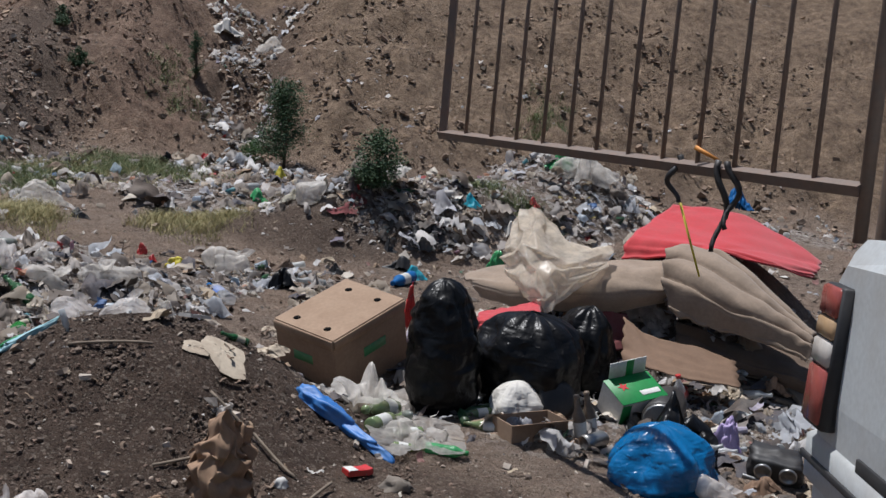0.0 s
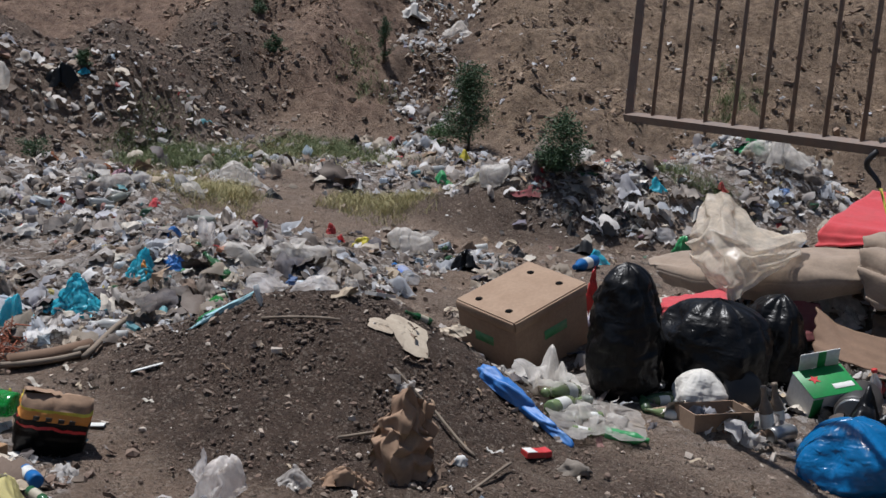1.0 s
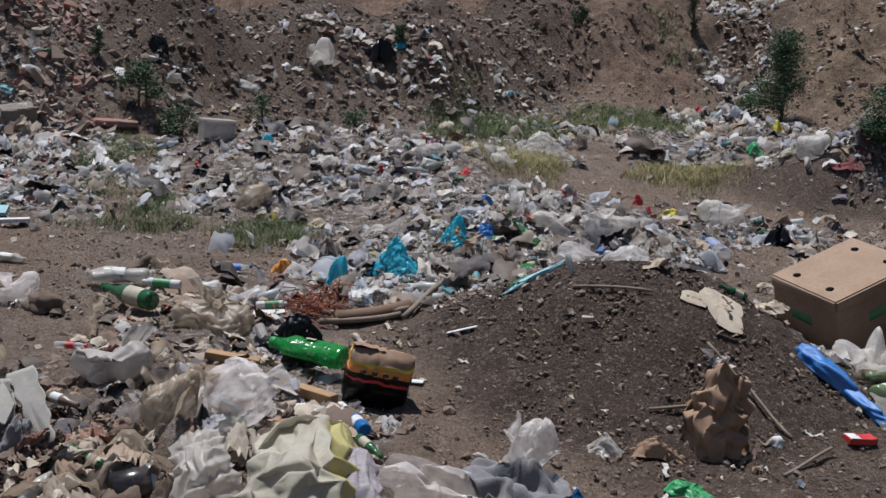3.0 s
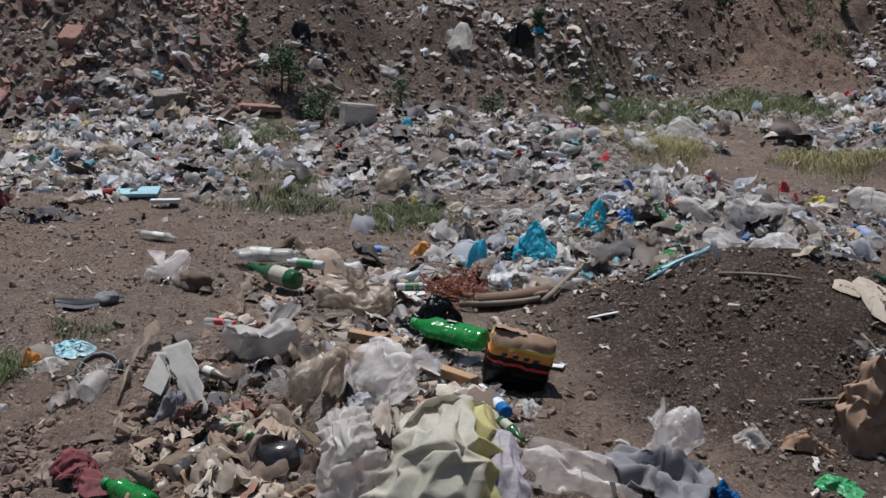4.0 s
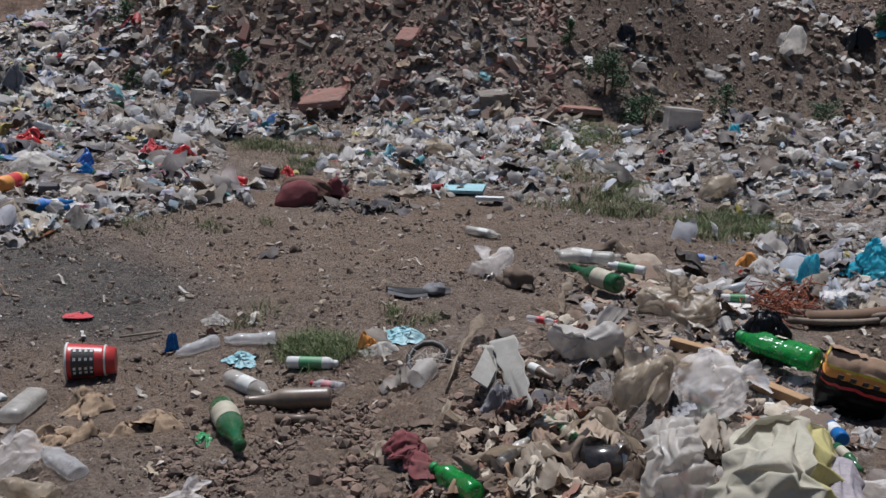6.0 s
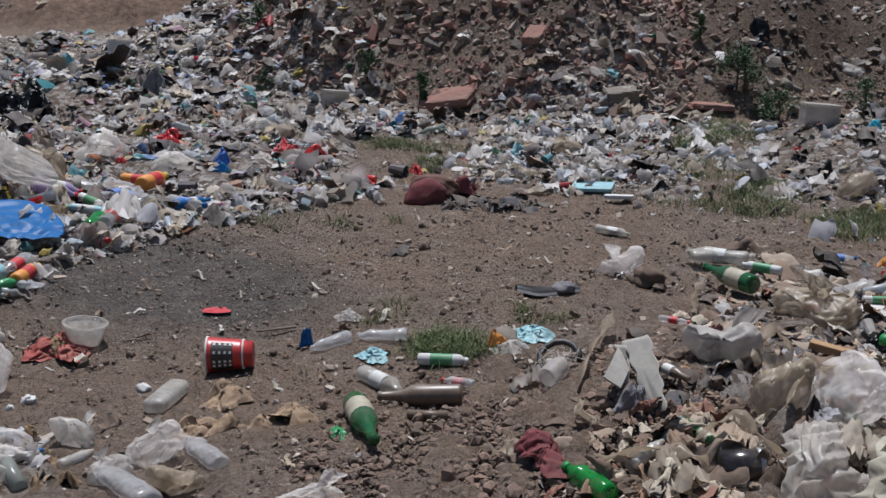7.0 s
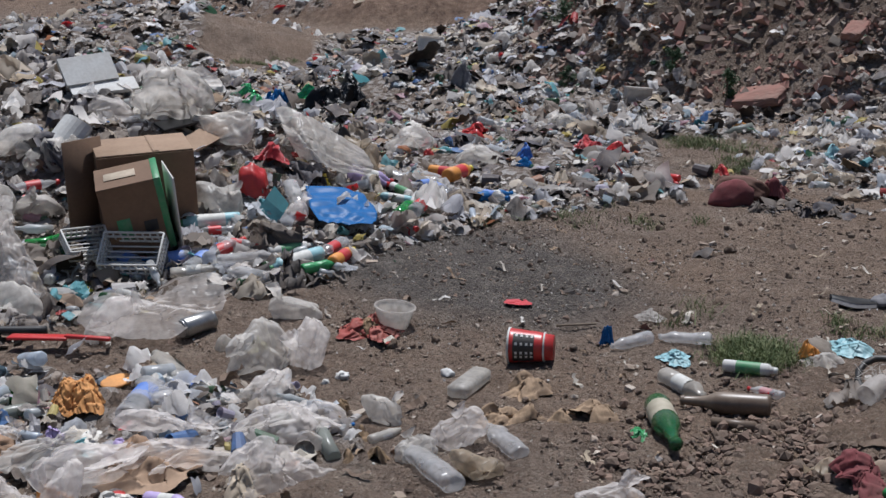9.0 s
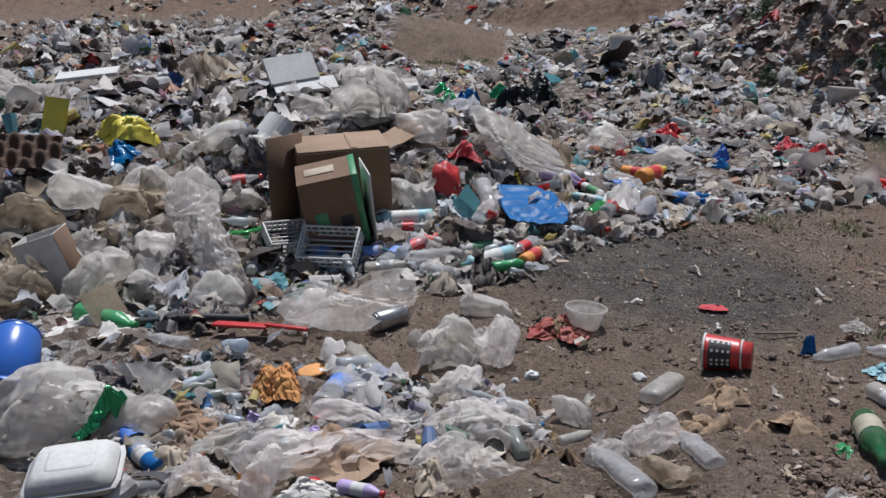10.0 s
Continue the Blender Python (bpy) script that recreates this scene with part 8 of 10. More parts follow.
def plastic_crate(x, y, turn, sx, sy, sz, tip, words):
    ob = thing("plastic_crate", words, "crate", Matrix.Translation(on(x, y, 0.5 * sy * math.sin(radians(tip)) + 0.04)) @ pose(0, 0, 0, 0, 0, turn) @ pose(0, 0, 0, tip, 0, 0))
    for z in (0, sz * 0.5, sz):
        for w, px, py, a in ((sx, 0, -sy / 2, 0), (sx, 0, sy / 2, 0), (sy, -sx / 2, 0, 90), (sy, sx / 2, 0, 90)):
            part("rail", moved(slab(w, 0.008, 0.01, 0.2), pose(px, py, z, 0, 0, a)), M["styrofoam"], ob)
    for k in range(9):
        u = (k / 8 - 0.5)
        for w, px, py in ((0, u * sx, -sy / 2), (0, u * sx, sy / 2), (0, -sx / 2, u * sy), (0, sx / 2, u * sy)):
            part("slat", moved(slab(0.007, 0.007, sz, 0.2), pose(px, py, 0)), M["styrofoam"], ob)
    for k in range(7):
        part("floor_bar", moved(slab(sx, 0.007, 0.005, 0.2), pose(0, (k / 6 - 0.5) * sy, 0.0)), M["styrofoam"], ob)


plastic_crate(-5.224, 0.204, 66, 0.27, 0.17, 0.07, 46, "white slatted plastic crate tipped on bottles")
plastic_crate(-5.401, 0.006, 105, 0.2, 0.16, 0.05, 30, "white slatted plastic crate below a box")

for style, x, y, long, heading in (("water", -5.271, 0.423, 0.161, -119.225), ("cola", -5.276, 0.604, 0.266, 119.585), ("dull", -5.109, 0.452, 0.221, 80.198), ("clear", -4.966, 0.654, 0.229, -134.392), ("teal", -5.009, 0.883, 0.302, -64.572),
                                   ("lime", -4.938, 0.979, 0.178, 102.249), ("yellow", -5.034, 1.113, 0.221, 137.984), ("white", -5.138, 0.942, 0.137, 41.555), ("cola", -5.176, 1.095, 0.227, -48.202)):
    bottle(style, x, y, long, heading, "at a heap's edge", up=0.035)
for style, x, y, long, heading in (("cola", -5.466, 0.587, 0.214, -92.184), ("water", -5.28, 0.181, 0.255, 34.81), ("water", -5.248, 0.378, 0.248, -95.443), ("teal", -5.518, 0.579, 0.295, -90.541), ("clear", -5.351, 0.492, 0.19, -67.539),
                                   ("dull", -5.412, 0.432, 0.201, -51.949), ("cola", -5.842, -0.232, 0.147, 83.085), ("beer", -5.479, -0.172, 0.198, -110.851), ("clear", -5.109, 0.549, 0.183, -91.909)):
    bottle(style, x, y, long, heading, "below cardboard boxes", up=0.035)
for style, x, y, long, heading in (("purple", -6.187, 1.581, 0.258, 99.606), ("clear", -6.373, 1.993, 0.301, 77.566), ("water", -6.195, 1.996, 0.321, 5.331), ("blue", -6.024, 2.286, 0.233, 95.264), ("white", -5.631, 1.236, 0.198, 11.218),
                                   ("teal", -5.956, 1.655, 0.199, -98.596), ("green", -5.761, 1.652, 0.271, 145.734), ("cola", -5.804, 1.751, 0.281, 145.848), ("clear", -6.631, 2.095, 0.224, -162.249), ("dull", -6.488, 1.784, 0.432, 147.919),
                                   ("yellow", -6.611, 2.29, 0.383, 132.468), ("red", -6.03, 3.426, 0.183, -152.671), ("clear", -5.689, 1.045, 0.312, -0.993), ("water", -5.662, 1.119, 0.12, 5.744)):
    bottle(style, x, y, long, heading, "at a heap's edge", up=0.035)
single("plastic_sheet", patch([[(-5.821, 1.132, 0.695), (-5.784, 1.315, 0.679), (-5.706, 1.415, 0.643)], [(-5.604, 1.104, 0.626), (-5.518, 1.273, 0.614), (-5.488, 1.414, 0.591)], [(-5.437, 1.107, 0.578), (-5.36, 1.23, 0.564), (-5.336, 1.352, 0.558)]],
                             5, 34, 0.02, 2.0, 0.03, 0.002), M["blue_plastic"], "crumpled bright blue plastic sheet under bottles", "plastic film")
single("plastic_sheet", patch([[(-5.681, -0.533, 0.799), (-5.547, -0.396, 0.773), (-5.466, -0.279, 0.741)], [(-5.491, -0.531, 0.639), (-5.31, -0.396, 0.639), (-5.289, -0.281, 0.639)], [(-5.282, -0.415, 0.488), (-5.161, -0.312, 0.496), (-5.137, -0.2, 0.483)], [(-5.204, -0.379, 0.399), (-5.081, -0.278, 0.397), (-5.056, -0.169, 0.372)]],
                             31, 60, 0.04, 3.0, 0.1, 0.001, 1.2), M["film_clear"], "long clear plastic sheet hanging down a heap", "plastic film")
single("plastic_sheet", patch([[(-6.369, 1.106, 1.051), (-6.239, 1.223, 1.027), (-6.191, 1.373, 0.934), (-6.138, 1.539, 0.825)], [(-6.136, 1.104, 0.93), (-6.007, 1.2, 0.895), (-6.018, 1.329, 0.814), (-6.015, 1.552, 0.746)], [(-6.046, 1.163, 0.8), (-5.929, 1.228, 0.797), (-5.952, 1.328, 0.746), (-5.968, 1.491, 0.717)]],
                             33, 50, 0.03, 2.0, 0.06, 0.001, 1.2), M["film_white"], "large white plastic sheet draped on a heap", "plastic film")
single("plastic_sheet", patch([[(-7.754, -1.679, 1.254), (-7.59, -1.451, 1.169), (-7.446, -1.226, 1.173), (-7.381, -0.954, 1.103), (-7.202, -0.676, 0.989)], [(-7.512, -1.642, 1.125), (-7.239, -1.369, 1.053), (-7.078, -1.089, 1.026), (-7.025, -0.86, 0.975), (-6.975, -0.666, 0.908)],
                              [(-7.388, -1.624, 1.047), (-7.104, -1.289, 0.978), (-6.948, -1.046, 0.943), (-6.906, -0.853, 0.91), (-6.869, -0.693, 0.876)]], 35, 56, 0.04, 3.0, 0.09, 0.001, 1.2), M["film_clear"], "wide clear plastic sheet draped over a heap", "plastic film")
bag(-5.713, 0.84, 0.174, 0.243, 81.632, "red_plastic", "broken orange red plastic bucket", "bucket", 0.8, category="bucket", boxy=0.5, rough=0.1)
bag(-6.018, 0.978, 0.198, 0.122, 80.773, "red_cloth", "crumpled pink plastic packet", "packet", 0.7, category="packet", up=0.05)
bag(-5.949, 1.164, 0.106, 0.106, 78.925, "red_plastic", "small red plastic tub", "tub", 0.8, category="tub")
bag(-6.02, 1.281, 0.099, 0.093, 77.989, "yellow_plastic", "small yellow plastic tub", "tub", 0.8, category="tub")
bag(-6.249, 0.54, 0.461, 0.287, 85.057, "film_white", "large bulging white plastic sack on a heap", "plastic_sack", 0.7, rough=0.2, scale=1.8, level=5, up=0.08)
bag(-6.372, 1.547, 0.274, 0.238, 76.351, "film_beige", "yellowed clear plastic sheet draped on a heap", "plastic_sheet", 0.5, rough=0.3, scale=1.8)
bag(-6.425, 1.505, 0.299, 0.265, 76.813, "black_matt", "dark rag bundle under plastic sheet", "rag_bundle", 0.6, category="rag")
bag(-9.38, 2.194, 0.57, 0.268, 76.835, "black_plastic", "crumpled black bin bag on a heap", "bin_bag", 0.7, rough=0.32, scale=2.4)
bag(-6.671, 1.029, 0.192, 0.131, 81.234, "green_film", "bright green plastic bag on a heap", "plastic_bag", 0.7, rough=0.3)
bag(-9.912, 1.843, 0.229, 0.204, 79.466, "blue_plastic", "blue and white plastic packet on a heap", "packet", 0.7, category="packet")
board(-6.597, 0.131, 0.289, 105.214, 0.17, "styrofoam", "broken white foam board standing on a heap", "foam_board", 0.03, 55, 0.08, "foam")
board(-6.527, 0.197, 0.359, 99.593, 0.12, "styrofoam", "broken white board on a heap", "foam_board", 0.02, 30, 0.06, "board")
board(-6.134, -0.064, 0.171, 49.98, 0.16, "styrofoam", "curved white foam tray on a heap", "foam_tray", 0.02, 50, 0.06, "foam", 0.3)
board(-6.103, 0.709, 0.334, 129.327, 0.14, "cardboard", "flattened brown cardboard piece on a heap", "cardboard_piece", 0.008, 20, 0.06, "cardboard")
board(-6.207, 0.554, 0.209, 109.24, 0.12, "black_matt", "dark board lying on a heap", "board", 0.012, 15, 0.06, "board")
bag(-6.134, 0.775, 0.339, 0.206, 82.803, "film_white", "crumpled white plastic bag on a heap", "plastic_bag", 0.6, up=0.05)
bag(-6.356, 0.198, 0.315, 0.205, 88.217, "film_clear", "clear plastic bag on a heap", "plastic_bag", 0.6, up=0.03)
bag(-5.759, 0.652, 0.203, 0.145, 83.541, "film_beige", "dirty plastic bag beside a box", "plastic_bag", 0.6, up=0.04)
bag(-6.011, -0.803, 0.354, 0.153, -262.388, "blue_bag", "shiny dark blue plastic bag on a heap", "plastic_bag", 0.7, rough=0.32, scale=2.2)
bag(-6.16, -0.767, 0.368, 0.178, -262.903, "yellow_plastic", "dirty yellow plastic film wad", "plastic_film", 0.5, category="plastic film", rough=0.36)
board(-6.232, -1.14, 0.128, 68.118, 0.2, "yellow_plastic", "yellow board standing in rubbish", "board", 0.02, 78, 0.02, "board")
board(-6.946, -1.049, 0.353, 88.206, 0.18, "styrofoam", "white plastic tray in rubbish", "tray", 0.02, 10, 0.12, "tray")
x, y, wide, tall, facing = -5.86, -1.209, 0.32, 0.246, -258.342
tray = thing("egg_tray", "dark brown moulded egg tray lying on rubbish", "egg tray", Matrix.Translation(on(x, y, 0.22)) @ pose(0, 0, 0, 0, 0, facing - 8) @ pose(0, 0, 0, 32, 4, 0))
grid = [(wide * (i / 40 - 0.5), wide * 0.8 * (j / 32 - 0.5), 0.035 * math.sin(i / 40 * 5 * math.pi) * math.sin(j / 32 * 4 * math.pi)) for i in range(41) for j in range(33)]
part("tray", thick_sheet((grid, [(i * 33 + j, i * 33 + 33 + j, i * 33 + 34 + j, i * 33 + j + 1) for i in range(40) for j in range(32)]), 0.004), M["tray_brown"], tray)
# black sack added where the heap below the tray is only deep shade
bag(-5.542, -1.206, 0.451, 0.31, -257.726, "black_matt", "black sack put in for the deep shade of a heap", "shade_sack", 0.7)
for x, y, wide, tall, facing, material, words in ((-5.757, -0.648, 0.288, 0.236, -263.579, "film_white", "bulging white plastic bag on a heap"), 
                                                (-5.674, -0.821, 0.285, 0.236, -261.765, "film_beige", "beige plastic bag of waste on a heap"), (-5.471, -0.747, 0.239, 0.179, -262.223, "film_beige", "dirty bag of bread on a heap"),
                                                (-4.997, -0.594, 0.219, 0.227, -263.226, "film_white", "small white plastic bag on a heap"), (-5.235, -1.151, 0.241, 0.268, -257.603, "film_beige", "bulging beige bag of waste"),
                                                (-6.29, -0.292, 0.187, 0.187, -267.339, "film_white", "white plastic bag on a heap"), (-6.046, -0.166, 0.21, 0.18, -268.425, "film_white", "crumpled white bag on a heap"),
                                                (-5.9, -0.285, 0.44, 0.117, -267.238, "card_white", "long white foam bar on a heap"), (-4.832, -0.325, 0.243, 0.195, -266.154, "film_white", "crumpled white film on earth")):
    bag(x, y, wide, tall, facing, material, words, "plastic_bag", 0.7, rough=0.26, scale=1.9)
x, y, wide, tall, facing = -5.213, -0.985, 0.249, 0.286, -259.299
pack = thing("carton", "torn white carton with brown printed side in rubbish", "carton", Matrix.Translation(on(x, y, 0.03)) @ pose(0, 0, 0, 0, 0, facing - 28) @ pose(0, 0, 0, 8, -18, 0))
carton(pack, wide * 0.8, wide * 0.6, tall * 0.9, "card_white", True)
part("printed_side", moved(slab(0.003, wide * 0.58, tall * 0.86, 0.1), pose(wide * 0.41, 0, 0.01)), M["cardboard_dark"], pack, "brown printed side")
for x, y, wide, tall, facing, up, material, words in (
    (-5.503, -1.163, 0.308, 0.266, -258.066, 0.1, "film_beige", "dirty beige bag of waste on a heap"), (-5.63, -0.942, 0.298, 0.241, -260.504, 0.12, "film_white", "white plastic bag of waste on a heap"), (-5.582, -0.692, 0.322, 0.252, -262.936, 0.08, "film_beige", "dirty bag of old bread on a heap"),
    (-5.072, -0.815, 0.296, 0.231, -260.87, 0.05, "film_white", "crumpled white plastic bag on a heap"), (-5.023, -1.112, 0.244, 0.206, -257.522, 0.06, "film_beige", "bulging dirty bag of waste"), (-5.288, -0.544, 0.239, 0.213, -264.124, 0.06, "film_clear", "clear plastic bag of waste on a heap"),
    (-6.05, -0.311, 0.33, 0.21, -267.061, 0.05, "film_white", "white plastic bag on a heap"), (-5.675, -0.437, 0.283, 0.227, -265.595, 0.08, "film_white", "white plastic bag hanging on a heap"), (-5.55, 0.633, 0.224, 0.196, 83.498, 0.05, "film_white", "white plastic bag beside boxes"),
    (-5.529, 1.015, 0.141, 0.17, 79.599, 0.03, "film_clear", "clear plastic bag among bottles"), (-5.715, -0.206, 0.256, 0.171, -267.941, 0.04, "film_grey", "grey plastic bag beside a box"), (-6, -0.067, 0.179, 0.179, -269.365, 0.06, "film_white", "white plastic bag behind a box"),
    (-5.825, 1.405, 0.242, 0.121, 76.435, 0.02, "film_beige", "dirty plastic bag at a heap's edge"), (-7.541, 2.278, 0.359, 0.199, 73.192, 0.03, "film_white", "white plastic bag on a heap"), (-7.037, 2.594, 0.304, 0.152, 69.765, 0.03, "film_white", "white plastic bag on a heap")):
    bag(x, y, wide, tall, facing, material, words, "plastic_bag", 0.7, up=up)
film(-5.151, -0.095, 0.107, 0.073, -268.948, "yellow_plastic", "flat yellow plastic scrap on earth", "plastic_scrap", 0.02, 8, 0.5)
x, y, long, heading = -4.518, -0.143, 0.403, 65.21
blade = thing("plastic_shovel", "red plastic toy shovel on earth", "shovel", lie(x, y, long, heading, 0.05))
part("blade", moved(slab(long * 0.58, 0.055, 0.012, 0.2), pose(-long * 0.2, 0, 0)), M["red_plastic"], blade)
part("handle", moved(slab(long * 0.44, 0.022, 0.014, 0.2), pose(long * 0.28, -0.005, 0.002, 0, 3)), M["red_plastic"], blade)
ropes(((-4.79, -0.645, 0.02), (-4.751, -0.438, 0.03), (-4.702, -0.186, 0.02)), 0.017, "rubber", "bent black rubber hose on earth", "hose", "hose")

# foreground at the path's edge
for x, y, wide, tall, deep, facing, material, words in (
    (-3.712, -0.681, 0.46, 0.22, 0.6, 98, "film_clear", "bulging clear plastic bag over bottles"), (-3.3, -0.03, 0.42, 0.16, 0.7, 87, "film_clear", "crumpled clear plastic bag on rubbish"), (-3.377, 0.4, 0.5, 0.15, 0.45, 80, "film_clear", "long clear plastic bag on earth"),
    (-3.525, 0.166, 0.34, 0.15, 0.6, 84, "film_clear", "crumpled clear plastic bag on rubbish"), (-3.32, 0.2, 0.3, 0.12, 0.6, 84, "film_clear", "clear plastic film over food waste"), (-3.714, 0.475, 0.21, 0.12, 0.6, 79, "film_white", "thin white plastic bag on earth"),
    (-3.5, -0.25, 0.26, 0.13, 0.7, 92, "film_white", "crumpled white plastic bag on rubbish"), (-3.25, -0.35, 0.3, 0.14, 0.6, 95, "film_clear", "crumpled clear plastic bag on rubbish")):
    bag(x, y, wide, tall, facing, material, words, "plastic_bag", deep, level=5, sharp=0.11)
for x, y, w, material, words, name in ((-3.42, 0.02, 0.22, "paper_brown", "stained tan paper under clear film", "paper_sheet"), (-3.55, 0.0, 0.12, "purple_plastic", "violet and white snack wrapper", "wrapper"), (-3.62, -0.1, 0.1, "teal_pale", "pale teal plastic scrap in rubbish", "plastic_scrap"),
                                       (-3.48, -0.42, 0.18, "paper", "grey paper pulp wad in rubbish", "paper_wad"), (-3.6, -0.38, 0.16, "carpet", "torn brown paper wad in rubbish", "paper_wad"), (-3.35, -0.2, 0.1, "orange_plastic", "orange peel in rubbish", "peel"),
                                       (-3.7, 0.05, 0.09, "red_cloth", "red and pink plastic scrap", "plastic_scrap"), (-3.18, 0.3, 0.16, "paper", "dirty tissue under clear film", "tissue")):
    lump(x, y, w, w * 0.75, w * 0.5, material, words, name, name.replace("_", " "), x * 900)
bag(-3.119, 0.426, 0.345, 0.151, 82.216, "film_clear", "bulging clear plastic bag on earth", "plastic_bag", 0.6, rough=0.24, level=5)
bag(-3.72, -0.77, 0.42, 0.27, -258.488, "film_white", "bulging clear plastic bag of waste", "plastic_bag", 0.7, rough=0.22, level=5)
bag(-3.659, -0.519, 0.263, 0.263, -261.932, "film_white", "crumpled white plastic bag of waste", "plastic_bag", 0.7, rough=0.26, level=5)
bag(-3.166, -0.18, 0.14, 0.181, -266.743, "film_clear", "clear plastic bag on earth", "plastic_bag", 0.7, rough=0.26, level=5)
single("food_tray", torn_bag(0.27, 0.22, 0.13, 52, 56, 0.05), M["orange_pale"], "torn orange foam tray with food crumbs", "tray", Matrix.Translation(on(-3.95, -0.09, 0.0)) @ pose(0, 0, 0, 0, 0, 20))
single("lid", upright(lathe([(0, 0.05), (0.004, 0.058), (0.012, 0.058), (0.014, 0.05)], 24)), M["orange_pale"], "round yellow orange lid on earth", "lid", Matrix.Translation(on(-4.14, 0.04, 0.004)) @ pose(0, 0, 0, 8, 4, 0))
film(-3.338, 0.077, 0.155, 0.122, 88.672, "cardboard", "stained tan paper under film", "paper_sheet", 0.05, 8, 0.35, category="paper")
single("egg_carton", torn_bag(0.4, 0.24, 0.13, 54, 52, 0.05), M["paper_brown"], "torn brown pulp egg carton on rubbish", "egg carton", Matrix.Translation(on(-3.66, -0.44, 0.0)) @ pose(0, 0, 0, 0, 0, 70))
film(-3.207, -0.016, 0.133, 0.068, -269.71, "card_white", "flat white card on rubbish", "card", 0.02, 4, 0.2, category="card")
film(-3.716, -0.063, 0.085, 0.107, -269.033, "card_white", "flat white paper among bottles", "paper_sheet", 0.02, 5, 0.3, category="paper")
film(-3.955, 0.258, 0.081, 0.129, 86.272, "card_white", "flat white paper among bottles", "paper_sheet", 0.01, 5, 0.2, category="paper")
bag(-3.711, -0.289, 0.11, 0.123, -265.548, "film_clear", "crumpled clear pack with green print", "packet", 0.7, category="packet")
bag(-3.622, -0.193, 0.13, 0.111, -266.958, "purple_plastic", "clear and violet plastic cup", "plastic_cup", 0.8, category="cup", rough=0.12)
bag(-3.715, -0.304, 0.085, 0.076, -265.317, "food", "lump of dry food waste", "food_scrap", 0.8, category="food")
bag(-3.873, -0.391, 0.109, 0.069, -264.239, "green_glass", "small dark green plastic tub", "tub", 0.8, category="tub", rough=0.1)
bag(-3.7, -0.66, 0.17, 0.16, -259.838, "green_foil", "shiny green foil snack packet", "packet", 0.6, category="packet", up=0.05, level=5)
bag(-3.431, -0.587, 0.098, 0.089, -260.29, "red_plastic", "red plastic scrap in rubbish", "plastic_scrap", 0.6)
bag(-4.145, -0.965, 0.118, 0.139, -256.888, "purple_plastic", "violet plastic bottle end", "plastic_pot", 0.8, category="pot", rough=0.1)
film(-4.789, -0.808, 0.189, 0.135, -260.427, "card_white", "white torn paper on rubbish", "paper_sheet", 0.05, 8, 0.4, category="paper")
board(-4.85, -0.745, 0.196, 145.79, 0.14, "film_beige", "cloudy plastic sheet standing up", "plastic_piece", 0.004, 60, 0.03, "plastic", 0.1)
for style, x, y, long, heading in (("dull", -3.987, -0.76, 0.358, -7.862), ("water", -3.682, -0.56, 0.377, -160.742), ("clear", -4.59, -0.927, 0.23, 157.315), ("lime", -4.83, -0.761, 0.321, 51.314), ("green", -4.024, -0.242, 0.226, 57.913),
                                   ("clear", -3.966, 0.147, 0.328, -167.978), ("clear", -4.598, -0.513, 0.226, -132.393), ("cola", -3.24, -0.02, 0.2, -174.469), ("blue", -3.53, -0.52, 0.22, -150), ("water", -3.86, -0.68, 0.26, 20), ("clear", -3.5, 0.02, 0.2, 30), ("water", -4.03, 0.24, 0.2, 160), ("blue", -3.63, -0.224, 0.119, -125.139), ("clear", -3.326, -0.502, 0.239, 85.6), ("purple", -3.172, 0.109, 0.155, 49.392)):
    bottle(style, x, y, long, heading, "in mixed rubbish")

x, y, wide, tall, facing = -3.341, -0.757, 0.277, 0.158, -257.23
shell = thing("food_container", "closed white foam clamshell food container on rubbish", "food container", Matrix.Translation(on(x, y, 0.06)) @ pose(0, 0.07, 0, 0, 0, facing - 16) @ pose(0, 0, 0, 12, -5, 0))
def tray_shape(s, h, top):
    v, f = [], []
    rings = [(0, 0.42), (h * 0.8, 0.5), (h, 0.5)] if not top else [(0, 0.5), (h * 0.2, 0.5), (h * 0.75, 0.42), (h, 0.38)]
    for z, k in rings:
        for c in range(24):
            a = 2 * math.pi * c / 24
            q = (abs(math.cos(a)) ** 10 + abs(math.sin(a)) ** 10) ** (-1 / 10)
            v.append((s * k * q * math.cos(a), s * 0.82 * k * q * math.sin(a), z))
    n = len(rings)
    f = [(i * 24 + c, i * 24 + (c + 1) % 24, i * 24 + 24 + (c + 1) % 24, i * 24 + 24 + c) for i in range(n - 1) for c in range(24)]
    return v, f + [tuple(range(23, -1, -1)), tuple(range((n - 1) * 24, n * 24))]
part("tray", tray_shape(wide * 0.92, 0.035, False), M["styrofoam"], shell)
part("rim", moved(tray_shape(wide * 0.99, 0.005, True), pose(0, 0, 0.033)), M["styrofoam"], shell, "flat rim")
part("lid", moved(tray_shape(wide * 0.9, 0.042, True), pose(0, 0, 0.04)), M["styrofoam"], shell, "raised lid with rounded edge")
part("lid_panel", moved(tray_shape(wide * 0.52, 0.006, True), pose(0, 0, 0.08)), M["styrofoam"], shell)

